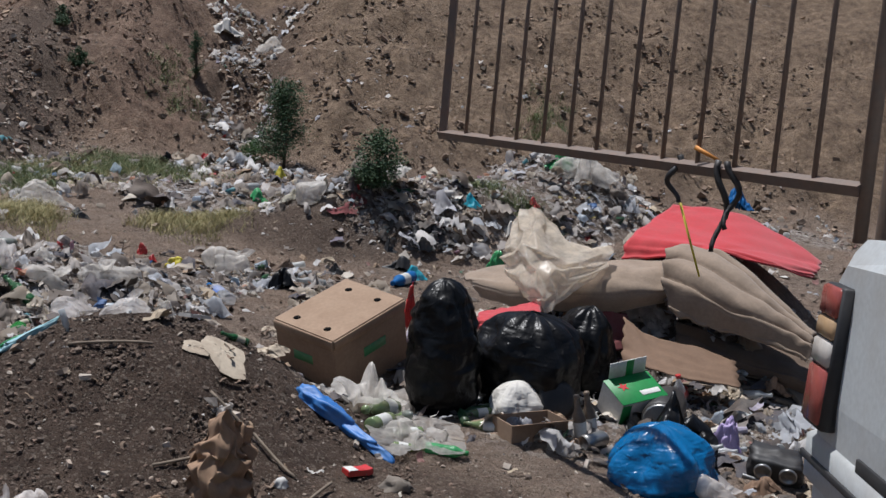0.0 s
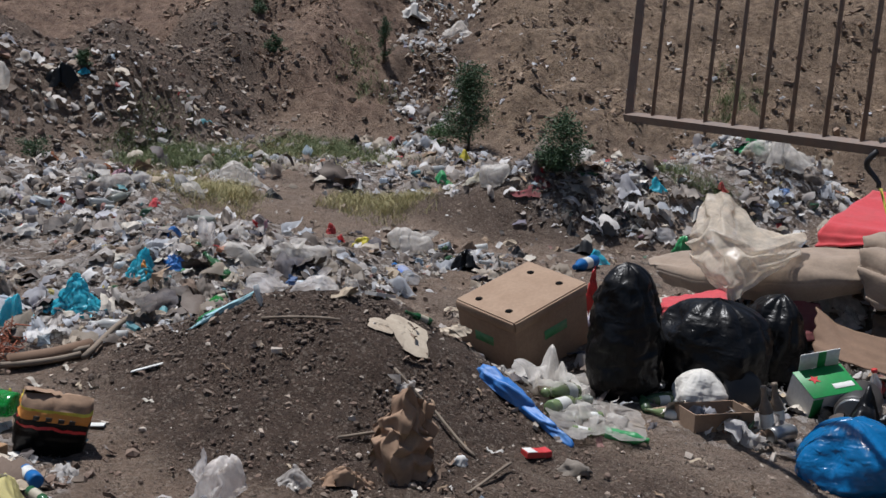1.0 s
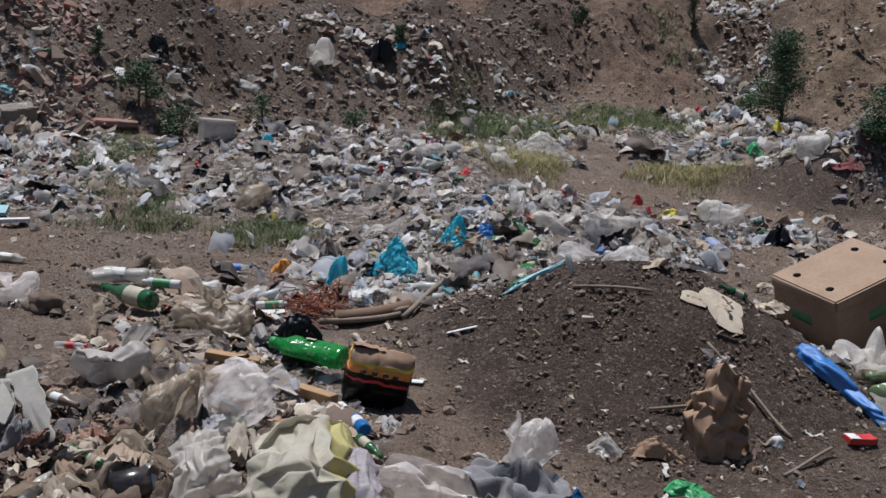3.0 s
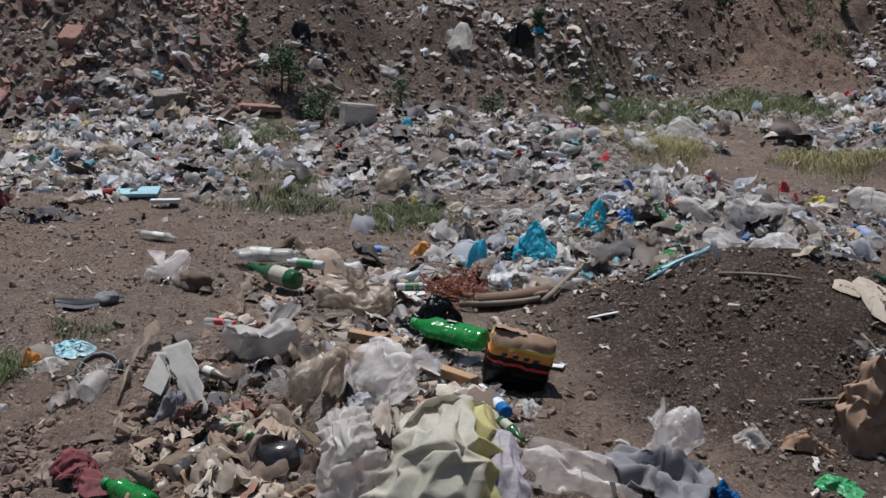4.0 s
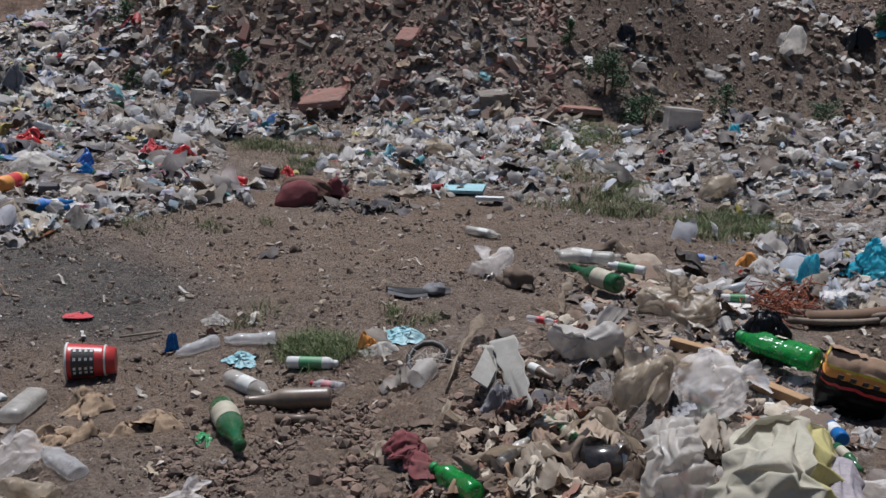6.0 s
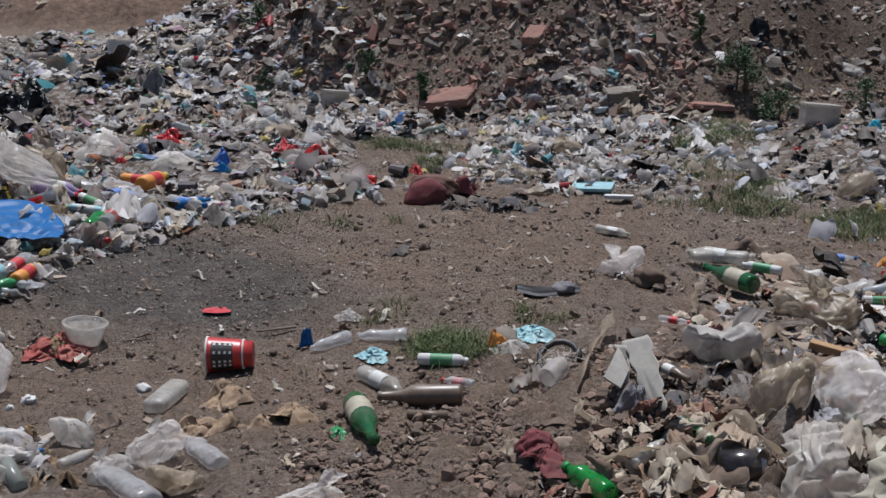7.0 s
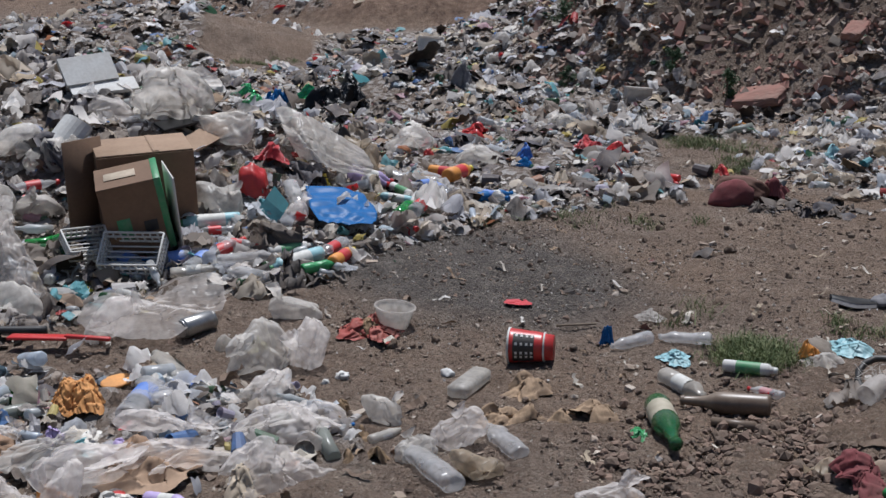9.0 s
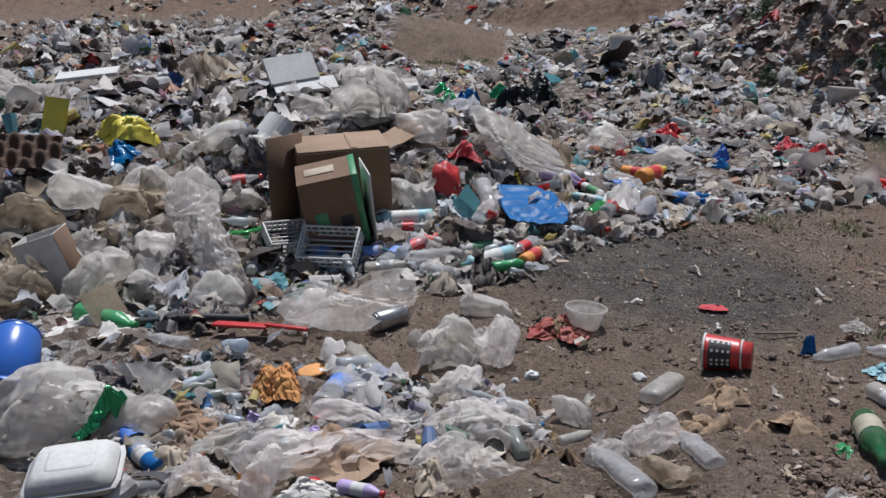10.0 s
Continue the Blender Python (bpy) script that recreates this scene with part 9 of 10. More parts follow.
x, y, wide, tall, facing = -4.109, -0.968, 0.234, 0.313, -256.748
pail = thing("bucket", "shiny blue plastic bucket lying upside down in rubbish", "bucket", Matrix.Translation(on(x, y, tall * 0.9 + 0.01)) @ pose(0, 0, 0, 0, 0, facing) @ pose(0, 0.06, -0.04, 128, 24, 0))
part("wall", upright(lathe([(0, wide * 0.3), (0.008, wide * 0.34), (0.03, wide * 0.37), (tall * 0.9, wide * 0.48), (tall * 0.9, wide * 0.465), (0.004, wide * 0.345)], 28, closed=False)), M["blue_bright"], pail)
part("bottom", upright(lathe([(0, wide * 0.35), (0.006, wide * 0.355)], 28)), M["blue_bright"], pail)
part("rim", upright(lathe([(tall * 0.86, wide * 0.48), (tall * 0.86, wide * 0.51), (tall * 0.91, wide * 0.51), (tall * 0.91, wide * 0.47)], 28, closed=False)), M["blue_bright"], pail)
part("paper_label", ([(1.01 * a, 1.01 * b, c) for a, b, c in upright(lathe([(tall * 0.2, wide * 0.39), (tall * 0.55, wide * 0.43)], 28, closed=False))[0]], [(k, k + 1, 28 + k + 1, 28 + k) for k in range(14, 22)]), M["label_white"], pail, "white torn label")


# ---- middle distance: heaps beyond the soil mound ----
for x, y, wide, tall, facing, material, words in (
    (-3.411, 9.112, 0.529, 0.232, 20.525, "film_white", "large white woven sack on dry grass"), (-1.777, 5.817, 0.312, 0.178, 16.986, "film_white", "bulging white plastic sack in rubbish"),
    (-2.049, 5.628, 0.232, 0.144, 20.001, "film_white", "white plastic bag in rubbish"), (-1.505, 4.474, 0.186, 0.124, 18.591, "film_clear", "clear plastic bag behind a soil mound"),
    (-1.311, 4.507, 0.197, 0.113, 16.22, "film_clear", "clear plastic bag behind a soil mound"), (-1.419, 7.196, 0.329, 0.188, 11.157, "film_white", "torn white plastic bag in rubbish"),
    (-3.119, 7.527, 0.19, 0.118, 22.507, "film_white", "white plastic bag on dry grass"), (-2.384, 5.564, 0.304, 0.126, 23.191, "film_beige", "long beige plastic sheet in rubbish"),
    (-2.281, 5.685, 0.096, 0.179, 21.862, "film_clear", "stiff clear plastic sheet standing up"), (-2.118, 5.797, 0.113, 0.129, 20.068, "film_white", "white bag corner standing up")):
    bag(x, y, wide, tall, facing, material, words, "plastic_bag", 0.6, rough=0.2, scale=1.8, level=5 if wide > 0.3 else 4)
for x, y, wide, tall, facing, material, words in (
    (-1.163, 4.574, 0.087, 0.089, 14.266, "film_white", "white plastic cup crushed on earth"), (-2.085, 7.493, 0.093, 0.101, 15.549, "red_plastic", "small red plastic cap pot"), (-1.942, 7.298, 0.094, 0.071, 14.902, "red_plastic", "small red plastic lid"),
    (-1.748, 7.186, 0.177, 0.104, 13.671, "yellow_plastic", "pale yellow plastic bag scrap"), (-2.582, 4.75, 0.337, 0.228, 28.521, "teal_film", "bright turquoise plastic bag in rubbish"), (-2.718, 4.504, 0.156, 0.189, 31.111, "teal_film", "torn turquoise plastic bag"),
    (-2.499, 5.291, 0.215, 0.209, 25.282, "teal_film", "torn turquoise plastic sheet"), (-2.371, 5.418, 0.211, 0.118, 23.632, "blue_tarp", "torn bright blue plastic sheet"), (-2.47, 5.324, 0.117, 0.135, 24.892, "orange_plastic", "orange plastic bag scrap"),
    (-2.51, 5.709, 0.137, 0.104, 23.736, "blue_tarp", "bright blue plastic tub")):
    bag(x, y, wide, tall, facing, material, words, "plastic_scrap", 0.7, sharp=0.065, level=5 if wide > 0.2 else 4)
film(-1.627, 4.9, 0.05, 0.42, 18.032, "green_film", "bright green plastic film on soil", "plastic_film", 0.06, 8, 0.4)
bundle(-1.653, 4.31, 0.353, -130.125, 0.05, 0.025, "teal_pale", "pale green striped plastic strip on soil", "plastic_strip", "plastic film", 0.01, 0.35, 2.4)
bundle(-1.677, 4.318, 0.203, -150.272, 0.04, 0.02, "green_film", "torn green plastic strip on soil", "plastic_strip", "plastic film", 0.01, 0.35, 2.4)
film(-1.246, 5.1, 0.04, 0.2, 13.536, "green_film", "green and white packet on earth", "packet", 0.03, 9, 0.3, category="packet")
board(-1.052, 4.651, 0.173, 71.579, 0.06, "card_white", "white card packet on earth", "packet", 0.015, 0, 0.01, "packet")
for style, x, y, long, heading in (("beer", -2.157, 5.528, 0.247, 146.788), ("beer", -2.365, 5.695, 0.142, 142.08), ("beer", -2.029, 5.332, 0.14, 50.435), ("green", -1.898, 4.866, 0.963, -63.648), ("water", -1.317, 6.442, 0.326, 124.071), ("beer", -0.86, 4.558, 0.07, -148.162),
                                   ("dull", -2.078, 5.426, 0.127, -137.285), ("clear", -2.654, 4.91, 0.241, 144.344), ("water", -2.701, 4.509, 0.099, 168.084), ("beer", -2.604, 5.229, 0.09, 42.267), ("green", -2.322, 5.438, 0.124, 38.221)):
    bottle(style, x, y, long, heading, "behind a soil mound")
bag(1.209, 9.927, 0.661, 0.3, -6.944, "film_white", "large white plastic bag on top of a heap", "plastic_bag", 0.7, rough=0.24, level=4)
bag(1.013, 10.028, 0.26, 0.166, -5.77, "green_film", "pale green plastic bag on top of a heap", "plastic_bag", 0.6, up=0.06)
for x, y, wide, tall, facing, material, words in (
    (-0.215, 8.475, 0.3, 0.2, 1.451, "black_matt", "black cloth rag hanging on an earth heap"), (-0.432, 8.386, 0.16, 0.12, 2.95, "black_matt", "black plastic pot on an earth heap"), (-0.011, 8.623, 0.26, 0.14, 0.07, "black_matt", "dark dusty rag on an earth heap"),
    (-0.729, 8.605, 0.38, 0.174, 4.843, "maroon_cloth", "dark red cloth on an earth heap"), (-0.727, 8.735, 0.113, 0.091, 4.76, "red_cloth", "red cloth scrap on a heap"), (0.179, 8.664, 0.18, 0.18, -1.185, "carpet_dark", "dusty brown rag on a heap"),
    (-1.014, 6.93, 0.238, 0.154, 8.324, "black_plastic", "torn black plastic bag on earth"), (-0.305, 8.124, 0.275, 0.127, 2.148, "black_matt", "dark leather bag on earth"), (-0.749, 7.634, 0.16, 0.1, 5.607, "black_matt", "black shoe in rubbish"),
    (-0.183, 7.831, 0.155, 0.114, 1.341, "teal_film", "turquoise plastic bottle end"), (0.743, 9.461, 0.147, 0.118, -4.489, "red_cloth", "magenta plastic scrap on a heap"), (0.554, 9.032, 0.174, 0.155, -3.511, "card_white", "white card scrap on a heap"),
    (0.194, 9.031, 0.21, 0.14, -1.233, "teal_film", "turquoise scrap on a heap"), (-1.654, 9.865, 0.207, 0.145, 9.515, "green_film", "dark green plastic bag in rubbish"), (-1.987, 13.065, 0.184, 0.157, 8.646, "yellow_plastic", "yellow plastic bag in rubbish"),
    (-3.399, 13.252, 0.247, 0.155, 14.384, "black_plastic", "black bag on a slope"), (-3.05, 13.799, 0.19, 0.146, 12.464, "red_cloth", "red plastic bag on a slope"), (-1.078, 8.683, 0.249, 0.204, 7.077, "film_white", "white sack in rubbish"),
    (-1.218, 8.782, 0.229, 0.115, 7.897, "sack", "pale sack in rubbish"), (-2.89, 8.624, 0.165, 0.104, 18.526, "black_matt", "dark rag on dry grass")):
    bag(x, y, wide, tall, facing, material, words, "rag", 0.6, category="rag", rough=0.3, scale=1.9, level=3)
bottle("blue", -0.27, 7.566, 0.317, -113.485, "on earth behind boxes")

# things on the flat beyond the path
bag(-5.47, 3.5, 0.27, 0.17, 57.5, "maroon_cloth", "brown stuffed sack beside rags", "sack", 0.7, category="sack", boxy=0.08, rough=0.12)
for x, y, wide, tall, facing, material, words, name in (
    (-5.4, 3.72, 0.2, 0.17, 56, "maroon_cloth", "dark red cloth beside a sack", "cloth"),
    (-5.952, 3.789, 0.109, 0.072, 57.52, "red_plastic", "small red plastic tub", "tub"), (-6.881, 3.343, 0.234, 0.148, 64.088, "red_cloth", "bright red cloth in rubbish", "cloth"),
    (-6.877, 3.54, 0.182, 0.099, 62.764, "red_plastic", "red plastic bottle in rubbish", "plastic_pot"), (-7.791, 2.793, 0.291, 0.135, 70.276, "red_plastic", "red plastic bag in rubbish", "plastic_bag"), (-6.751, 2.811, 0.194, 0.112, 67.394, "blue_plastic", "bright blue plastic bag in rubbish", "plastic_bag"),
    (-6.729, 3.247, 0.168, 0.061, 64.241, "yellow_plastic", "yellow plastic tub in rubbish", "tub"), (-6.241, 2.897, 0.218, 0.063, 65.104, "orange_plastic", "orange plate on rubbish", "plate"), (-5.782, 2.947, 0.113, 0.126, 62.991, "film_white", "white cloth strip at a heap's edge", "cloth"),
    (-9.243, 3.817, 0.163, 0.082, 67.56, "blue_plastic", "small blue plastic lid", "lid"), (-9.2, 2.371, 0.266, 0.29, 75.551, "black_plastic", "crumpled black bin bag on a heap", "bin_bag"), (-10.195, 2.195, 0.265, 0.09, 77.85, "green_film", "green plastic bag on a heap", "plastic_bag"),
    (-6.802, 1.078, 0.139, 0.118, 80.993, "green_film", "bright green bag on a heap", "plastic_bag"), (-10.126, 1.836, 0.193, 0.183, 79.724, "blue_plastic", "blue packet on a heap", "packet"), (-9.413, 3.391, 0.305, 0.305, 70.191, "grey_cloth", "grey rag standing on a heap", "rag"),
    (-8.084, 3.726, 0.272, 0.182, 65.258, "film_white", "white plastic sack in rubbish", "plastic_sack"), (-6.366, 1.516, 0.332, 0.239, 76.609, "film_beige", "yellowed plastic sheet over a heap", "plastic_sheet"),
    (-9.049, 2.332, 0.223, 0.067, 75.55, "red_plastic", "small red bottle in rubbish", "plastic_pot"), (-7.425, 2.355, 0.119, 0.095, 72.401, "red_plastic", "small red bottle in rubbish", "plastic_pot"), (-7.421, 4.986, 0.137, 0.078, 56.107, "orange_plastic", "orange plastic scrap in rubbish", "plastic_scrap")):
    bag(x, y, wide, tall, facing, material, words, name, 0.7, category=name.replace("_", " "), rough=0.28, scale=1.9)
for x, y, wide, tall, facing, material, words, name in (
    (-5.043, 5.994, 0.153, 0.097, 40.076, "teal_film", "turquoise plastic pot on earth", "plastic_pot"), (-4.787, 6.075, 0.112, 0.072, 38.238, "red_plastic", "red plastic pot on earth", "plastic_pot"), (-4.508, 6.532, 0.143, 0.11, 34.612, "teal_film", "turquoise plastic bag in rubbish", "plastic_bag"),
    (-4.043, 5.659, 0.234, 0.18, 35.545, "film_beige", "beige and white plastic bag on a heap", "plastic_bag"), (-4.386, 5.775, 0.15, 0.169, 37.218, "black_plastic", "black bag with tin on a heap", "bin_bag"), (-3.666, 6.615, 0.078, 0.098, 29, "red_cloth", "red plastic scrap on a heap", "plastic_scrap"),
    (-3.992, 6.373, 0.155, 0.136, 32.064, "film_white", "white plastic bag on a heap", "plastic_bag"), (-3.715, 7.029, 0.164, 0.144, 27.858, "film_white", "white plastic bag on a heap", "plastic_bag"), (-3.533, 7.046, 0.265, 0.163, 26.632, "film_white", "white plastic sack on a heap", "plastic_sack"),
    (-4.129, 6.629, 0.121, 0.133, 31.918, "purple_plastic", "violet plastic scrap on a heap", "plastic_scrap"), (-6.062, 5.185, 0.287, 0.164, 49.462, "film_beige", "beige plastic bag on a heap", "plastic_bag"), (-5.734, 5.134, 0.139, 0.139, 48.162, "film_white", "white plastic bag on a heap", "plastic_bag"),
    (-6.168, 4.773, 0.201, 0.14, 52.265, "teal_pale", "pale blue plastic bag on a heap", "plastic_bag"), (-4.778, 4.802, 0.158, 0.098, 44.857, "black_plastic", "dark blue plastic bag on earth", "plastic_bag"), (-3.142, 7.53, 0.19, 0.156, 22.651, "film_white", "white plastic bag on dry grass", "plastic_bag"),
    (-4.12, 5.005, 0.118, 0.077, 39.462, "carpet_dark", "dark brown clod on earth", "clod"), (-3.103, 4.545, 0.144, 0.101, 34.324, "orange_plastic", "orange and red plastic wrapper", "wrapper"), (-3.658, 4.214, 0.247, 0.087, 40.966, "carpet_dark", "flat dark rag on earth", "rag"),
    (-3.019, 5.365, 0.16, 0.09, 29.366, "film_white", "white plastic scrap on earth", "plastic_scrap"), (-2.545, 5.716, 0.124, 0.091, 24.003, "blue_tarp", "bright blue plastic tub in rubbish", "tub"), (-3.209, 7.026, 0.16, 0.088, 24.547, "red_cloth", "red rag on a heap", "rag"),
    (-3.742, 4.025, 0.186, 0.049, 42.916, "paper", "flat pale scrap on earth", "paper_scrap"), (-5.573, 4.346, 0.164, 0.135, 52.05, "film_beige", "pale plastic sheet on a heap", "plastic_scrap"), (-7.392, 4.939, 0.182, 0.078, 56.249, "orange_plastic", "orange plastic scrap in rubbish", "plastic_scrap")):
    bag(x, y, wide, tall, facing, material, words, name, 0.7, category=name.replace("_", " "), rough=0.28, scale=1.9, level=3)
bundle(-5.53, 3.6, 0.36, 34, 0.17, 0.16, "sack_brown", "stuffed brown sack lying at the edge of bare earth", "stuffed_sack", "sack", 0.0, 0.14, 1.3, 5)
for x, y, wide, deep, tall, turn, material, words in ((-7.93, 2.87, 0.3, 0.2, 0.13, 60, "red_plastic", "torn red plastic bag on rubbish"), (-7.14, 3.42, 0.26, 0.2, 0.13, 20, "red_cloth", "crumpled dark red cloth on rubbish"), (-6.97, 3.62, 0.2, 0.12, 0.1, 80, "red_plastic", "torn red plastic bag on rubbish"),
                                                     (-5.97, 3.39, 0.16, 0.1, 0.07, 40, "red_plastic", "red plastic scrap on bare earth"), (-6.03, 3.83, 0.12, 0.1, 0.08, 0, "red_plastic", "red plastic scrap on bare earth"), (-7.68, 2.45, 0.16, 0.1, 0.08, 50, "red_cloth", "small red cloth on rubbish"),
                                                     (-6.89, 2.84, 0.17, 0.12, 0.15, 30, "blue_bright", "bright blue plastic bag on rubbish"), (-9.97, 2.16, 0.36, 0.2, 0.16, 70, "green_foil", "torn green plastic bag on a heap"), (-9.64, 2.42, 0.5, 0.3, 0.26, 10, "black_plastic", "torn black bin bag on a heap"),
                                                     (-6.95, 1.06, 0.3, 0.2, 0.13, 15, "green_foil", "torn green plastic bag on a heap")):
    single("torn_bag", torn_bag(wide, deep, tall, next(SEEDS), 34, 0.05), M[material], words, "plastic bag" if "bag" in words else "cloth" if "cloth" in words else "plastic", Matrix.Translation(on(x, y, 0.02)) @ pose(0, 0, 0, 0, 0, turn))
strewn("burnt_rags", ("flap", "crushed", "bit", "strip"), spots(150, -5.2, 3.78, 0.3, 0.16, 40), sizes(150, 0.03, 0.13), M["lit_dark"], "black burnt rags and ash beside a sack", "rags", 0.3, 0.15, smooth=True)
strewn("burnt_rags", ("flap", "strip", "strip", "bit"), spots(160, -7.6, 5.4, 0.7, 0.26, 30), sizes(160, 0.05, 0.22), M["lit_dark"], "black burnt rags and sticks on a heap", "rags", 0.3, 0.15, smooth=True)
board(-5.022, 4.414, 0.248, 38.384, 0.16, "teal_pale", "pale teal foam board lying on earth", "foam_board", 0.02, 8, 0.02, "foam")
board(-4.799, 4.433, 0.167, 41.367, 0.06, "styrofoam", "white foam strip on earth", "foam_strip", 0.02, 0, 0.02, "foam")


def plain_box(x, y, wide, tall, facing, material, words, deep=0.7, tip=0.0):
    ob = thing("box", words, "box", Matrix.Translation(on(x, y, 0.0)) @ pose(0, 0, 0, 0, 0, facing + 14) @ pose(0, 0, 0, tip, 4, 0))
    part("carton", moved(slab(wide * 0.9, wide * deep, tall * 0.92, 0.05), pose(0, wide * deep / 2, 0)), M[material], ob, smooth=False)
    part("lid", moved(slab(wide * 0.93, wide * (deep + 0.03), tall * 0.1, 0.1), pose(0, wide * deep / 2, tall * 0.9)), M["film_grey"], ob, smooth=False)


plain_box(-8.847, 4.858, 0.247, 0.165, 61.228, "film_grey", "small grey and white carton on rubbish")
plain_box(-12.854, 4.315, 0.318, 0.263, 71.444, "card_white", "white foam block standing on a heap", 0.3, -12)
plain_box(-4.994, 6.583, 0.268, 0.17, 37.186, "film_grey", "white plastic bucket with lid on grass")


# ---- ridge, hillside and plants ----
def leaf_cloud(rnd, centre, radius, n, size):
    """Small leaves scattered round a centre."""
    verts, faces = [], []
    for _ in range(n):
        p = centre + Vector((rnd.gauss(0, 1), rnd.gauss(0, 1), rnd.gauss(0, 0.8))) * radius
        a = Vector((rnd.gauss(0, 1), rnd.gauss(0, 1), rnd.gauss(0, 0.6))).normalized() * size * rnd.uniform(0.6, 1.3)
        b = a.cross(Vector((rnd.gauss(0, 1), rnd.gauss(0, 1), rnd.gauss(0, 1)))).normalized() * size * 0.4
        k = len(verts)
        verts += [tuple(p - a), tuple(p + b), tuple(p + a), tuple(p - b)]
        faces.append((k, k + 1, k + 2, k + 3))
    return verts, faces


def shrub(x, y, wide, tall, facing, label, name="shrub", slim=False, material="leaf", n=16):
    """A young tree or bush with trunk, limbs and a ragged crown of leaves."""
    seed = next(SEEDS)
    rnd = random.Random(seed)
    ob = thing(name, label, "shrub" if not slim else "tree", Matrix.Translation(on(x, y, -0.02)))
    part("trunk", tube([(0, 0, 0), (0.03 * wide, 0, tall * 0.4), (-0.02 * wide, 0.02 * wide, tall * 0.8), (0, 0, tall)], 0.018 * tall + 0.004, 7, 0.2), M["bark"], ob)
    clouds = []
    for k in range(n):
        f = rnd.uniform(0.12, 0.97)
        reach = wide * 0.5 * ((1 - f) ** 0.7 * 0.95 + 0.1 if slim else math.sin(math.pi * min(f + 0.12, 1)) ** 0.6) * rnd.uniform(0.55, 1.05)
        a = rnd.uniform(0, 6.28)
        root = Vector((0, 0, tall * f * 0.85))
        tip = Vector((reach * math.cos(a), reach * math.sin(a), tall * min(f + 0.12, 1.0)))
        part("limb", tube([root, root.lerp(tip, 0.5) + Vector((0, 0, -0.02 * tall)), tip], 0.006 * tall + 0.002, 5, 0.3), M["bark"], ob)
        for q in (0.45, 0.75, 1.0):
            clouds.append(leaf_cloud(rnd, root.lerp(tip, q), wide * 0.09, 48, 0.01 + 0.009 * wide))
    part("crown", joined(*clouds), M[material], ob, "ragged crown of small dark green leaves", smooth=False)
    return ob


shrub(-2.123, 14.215, 0.779, 1.098, 8.495, "slim dark green sapling growing among rubbish", "sapling", True, "leaf_dark", 64)
shrub(-0.551, 8.778, 0.432, 0.468, 3.595, "dense dark green bush beside a slope", "bush", False, "leaf_dark", 40)
shrub(-2.543, 14.43, 0.378, 0.303, 9.995, "small bright green weed bush", "bush", False, "leaf", 14)
for x, y, wide, tall, facing in ((-6.578, 7.549, 0.346, 0.429, 41.067), (-5.893, 8.432, 0.399, 0.319, 34.948), (-6.296, 7.587, 0.255, 0.204, 39.687), (-5.369, 9.235, 0.331, 0.293, 30.173), (-5.6, 10.644, 0.186, 0.217, 27.752), (-7.098, 7.638, 0.188, 0.268, 42.901),
                                 (-6.535, 7.594, 0.463, 0.386, 40.714), (-6.18, 7.638, 0.496, 0.253, 38.979), (-10.953, 5.112, 0.32, 0.308, 64.98), (-9.013, 5.278, 0.187, 0.373, 59.645), (-8.423, 5.47, 0.205, 0.282, 57), (-9.544, 4.5, 0.161, 0.296, 64.758)):
    shrub(x, y, wide, tall, facing, "dark green weed bush on a rubble slope", "bush", False, "leaf_dark", 7)
for x, y, wide, tall, facing in ((-5.586, 15.801, 0.303, 0.19, 19.47), (-4.983, 14.745, 0.257, 0.241, 18.672), (-3.734, 16.15, 0.256, 0.615, 13.02), (-5.674, 10.714, 0.156, 0.169, 27.905), (-4.952, 14.801, 0.241, 0.209, 18.498), (-5.681, 16.096, 0.264, 0.247, 19.439), (-3.749, 16.141, 0.256, 0.683, 13.075)):
    shrub(x, y, wide, tall, facing, "small green weed on the hillside", "weed", False, "leaf_dark", 9)


def grass_patch(n, cx, cy, across, along, turn, tall, material, label):
    """Blades of grass in clumps, as stuff."""
    n = int(n * 1.6)
    xy = spots(n, cx, cy, across, along, turn, 0.6)
    hub = xy[RNG.randint(0, max(n // 22, 1), n)]
    xy = hub + (xy - hub) * 0.12 + RNG.normal(0, 0.03, xy.shape)
    z = height(xy[:, 0], xy[:, 1])
    h = tall * RNG.uniform(0.4, 1.15, n)
    lean = RNG.normal(0, 0.75, (n, 2)) * h[:, None]
    w = (0.001 + 0.001 * RNG.rand(n) + 0.004 * tall) * max(1.0, math.hypot(cx, cy) / 8)
    a = RNG.uniform(0, 6.28, n)
    side = np.stack([np.cos(a) * w, np.sin(a) * w], -1)
    p0, p1 = np.concatenate([xy - side, z[:, None]], 1), np.concatenate([xy + side, z[:, None]], 1)
    m0 = np.concatenate([xy - side * 0.7 + lean * 0.4, (z + h * 0.6)[:, None]], 1)
    m1 = np.concatenate([xy + side * 0.7 + lean * 0.4, (z + h * 0.6)[:, None]], 1)
    tip = np.concatenate([xy + lean, (z + h)[:, None]], 1)
    v = np.stack([p0, p1, m1, m0, tip], 1).reshape(-1, 3)
    k = np.arange(n) * 5
    f = [tuple(q) for q in np.stack([k, k + 1, k + 2, k + 3], -1).tolist()] + [tuple(q) for q in np.stack([k + 3, k + 2, k + 4], -1).tolist()]
    single("grass", (v.tolist(), f), M[material], label, "grass", kind="stuff", smooth=False)


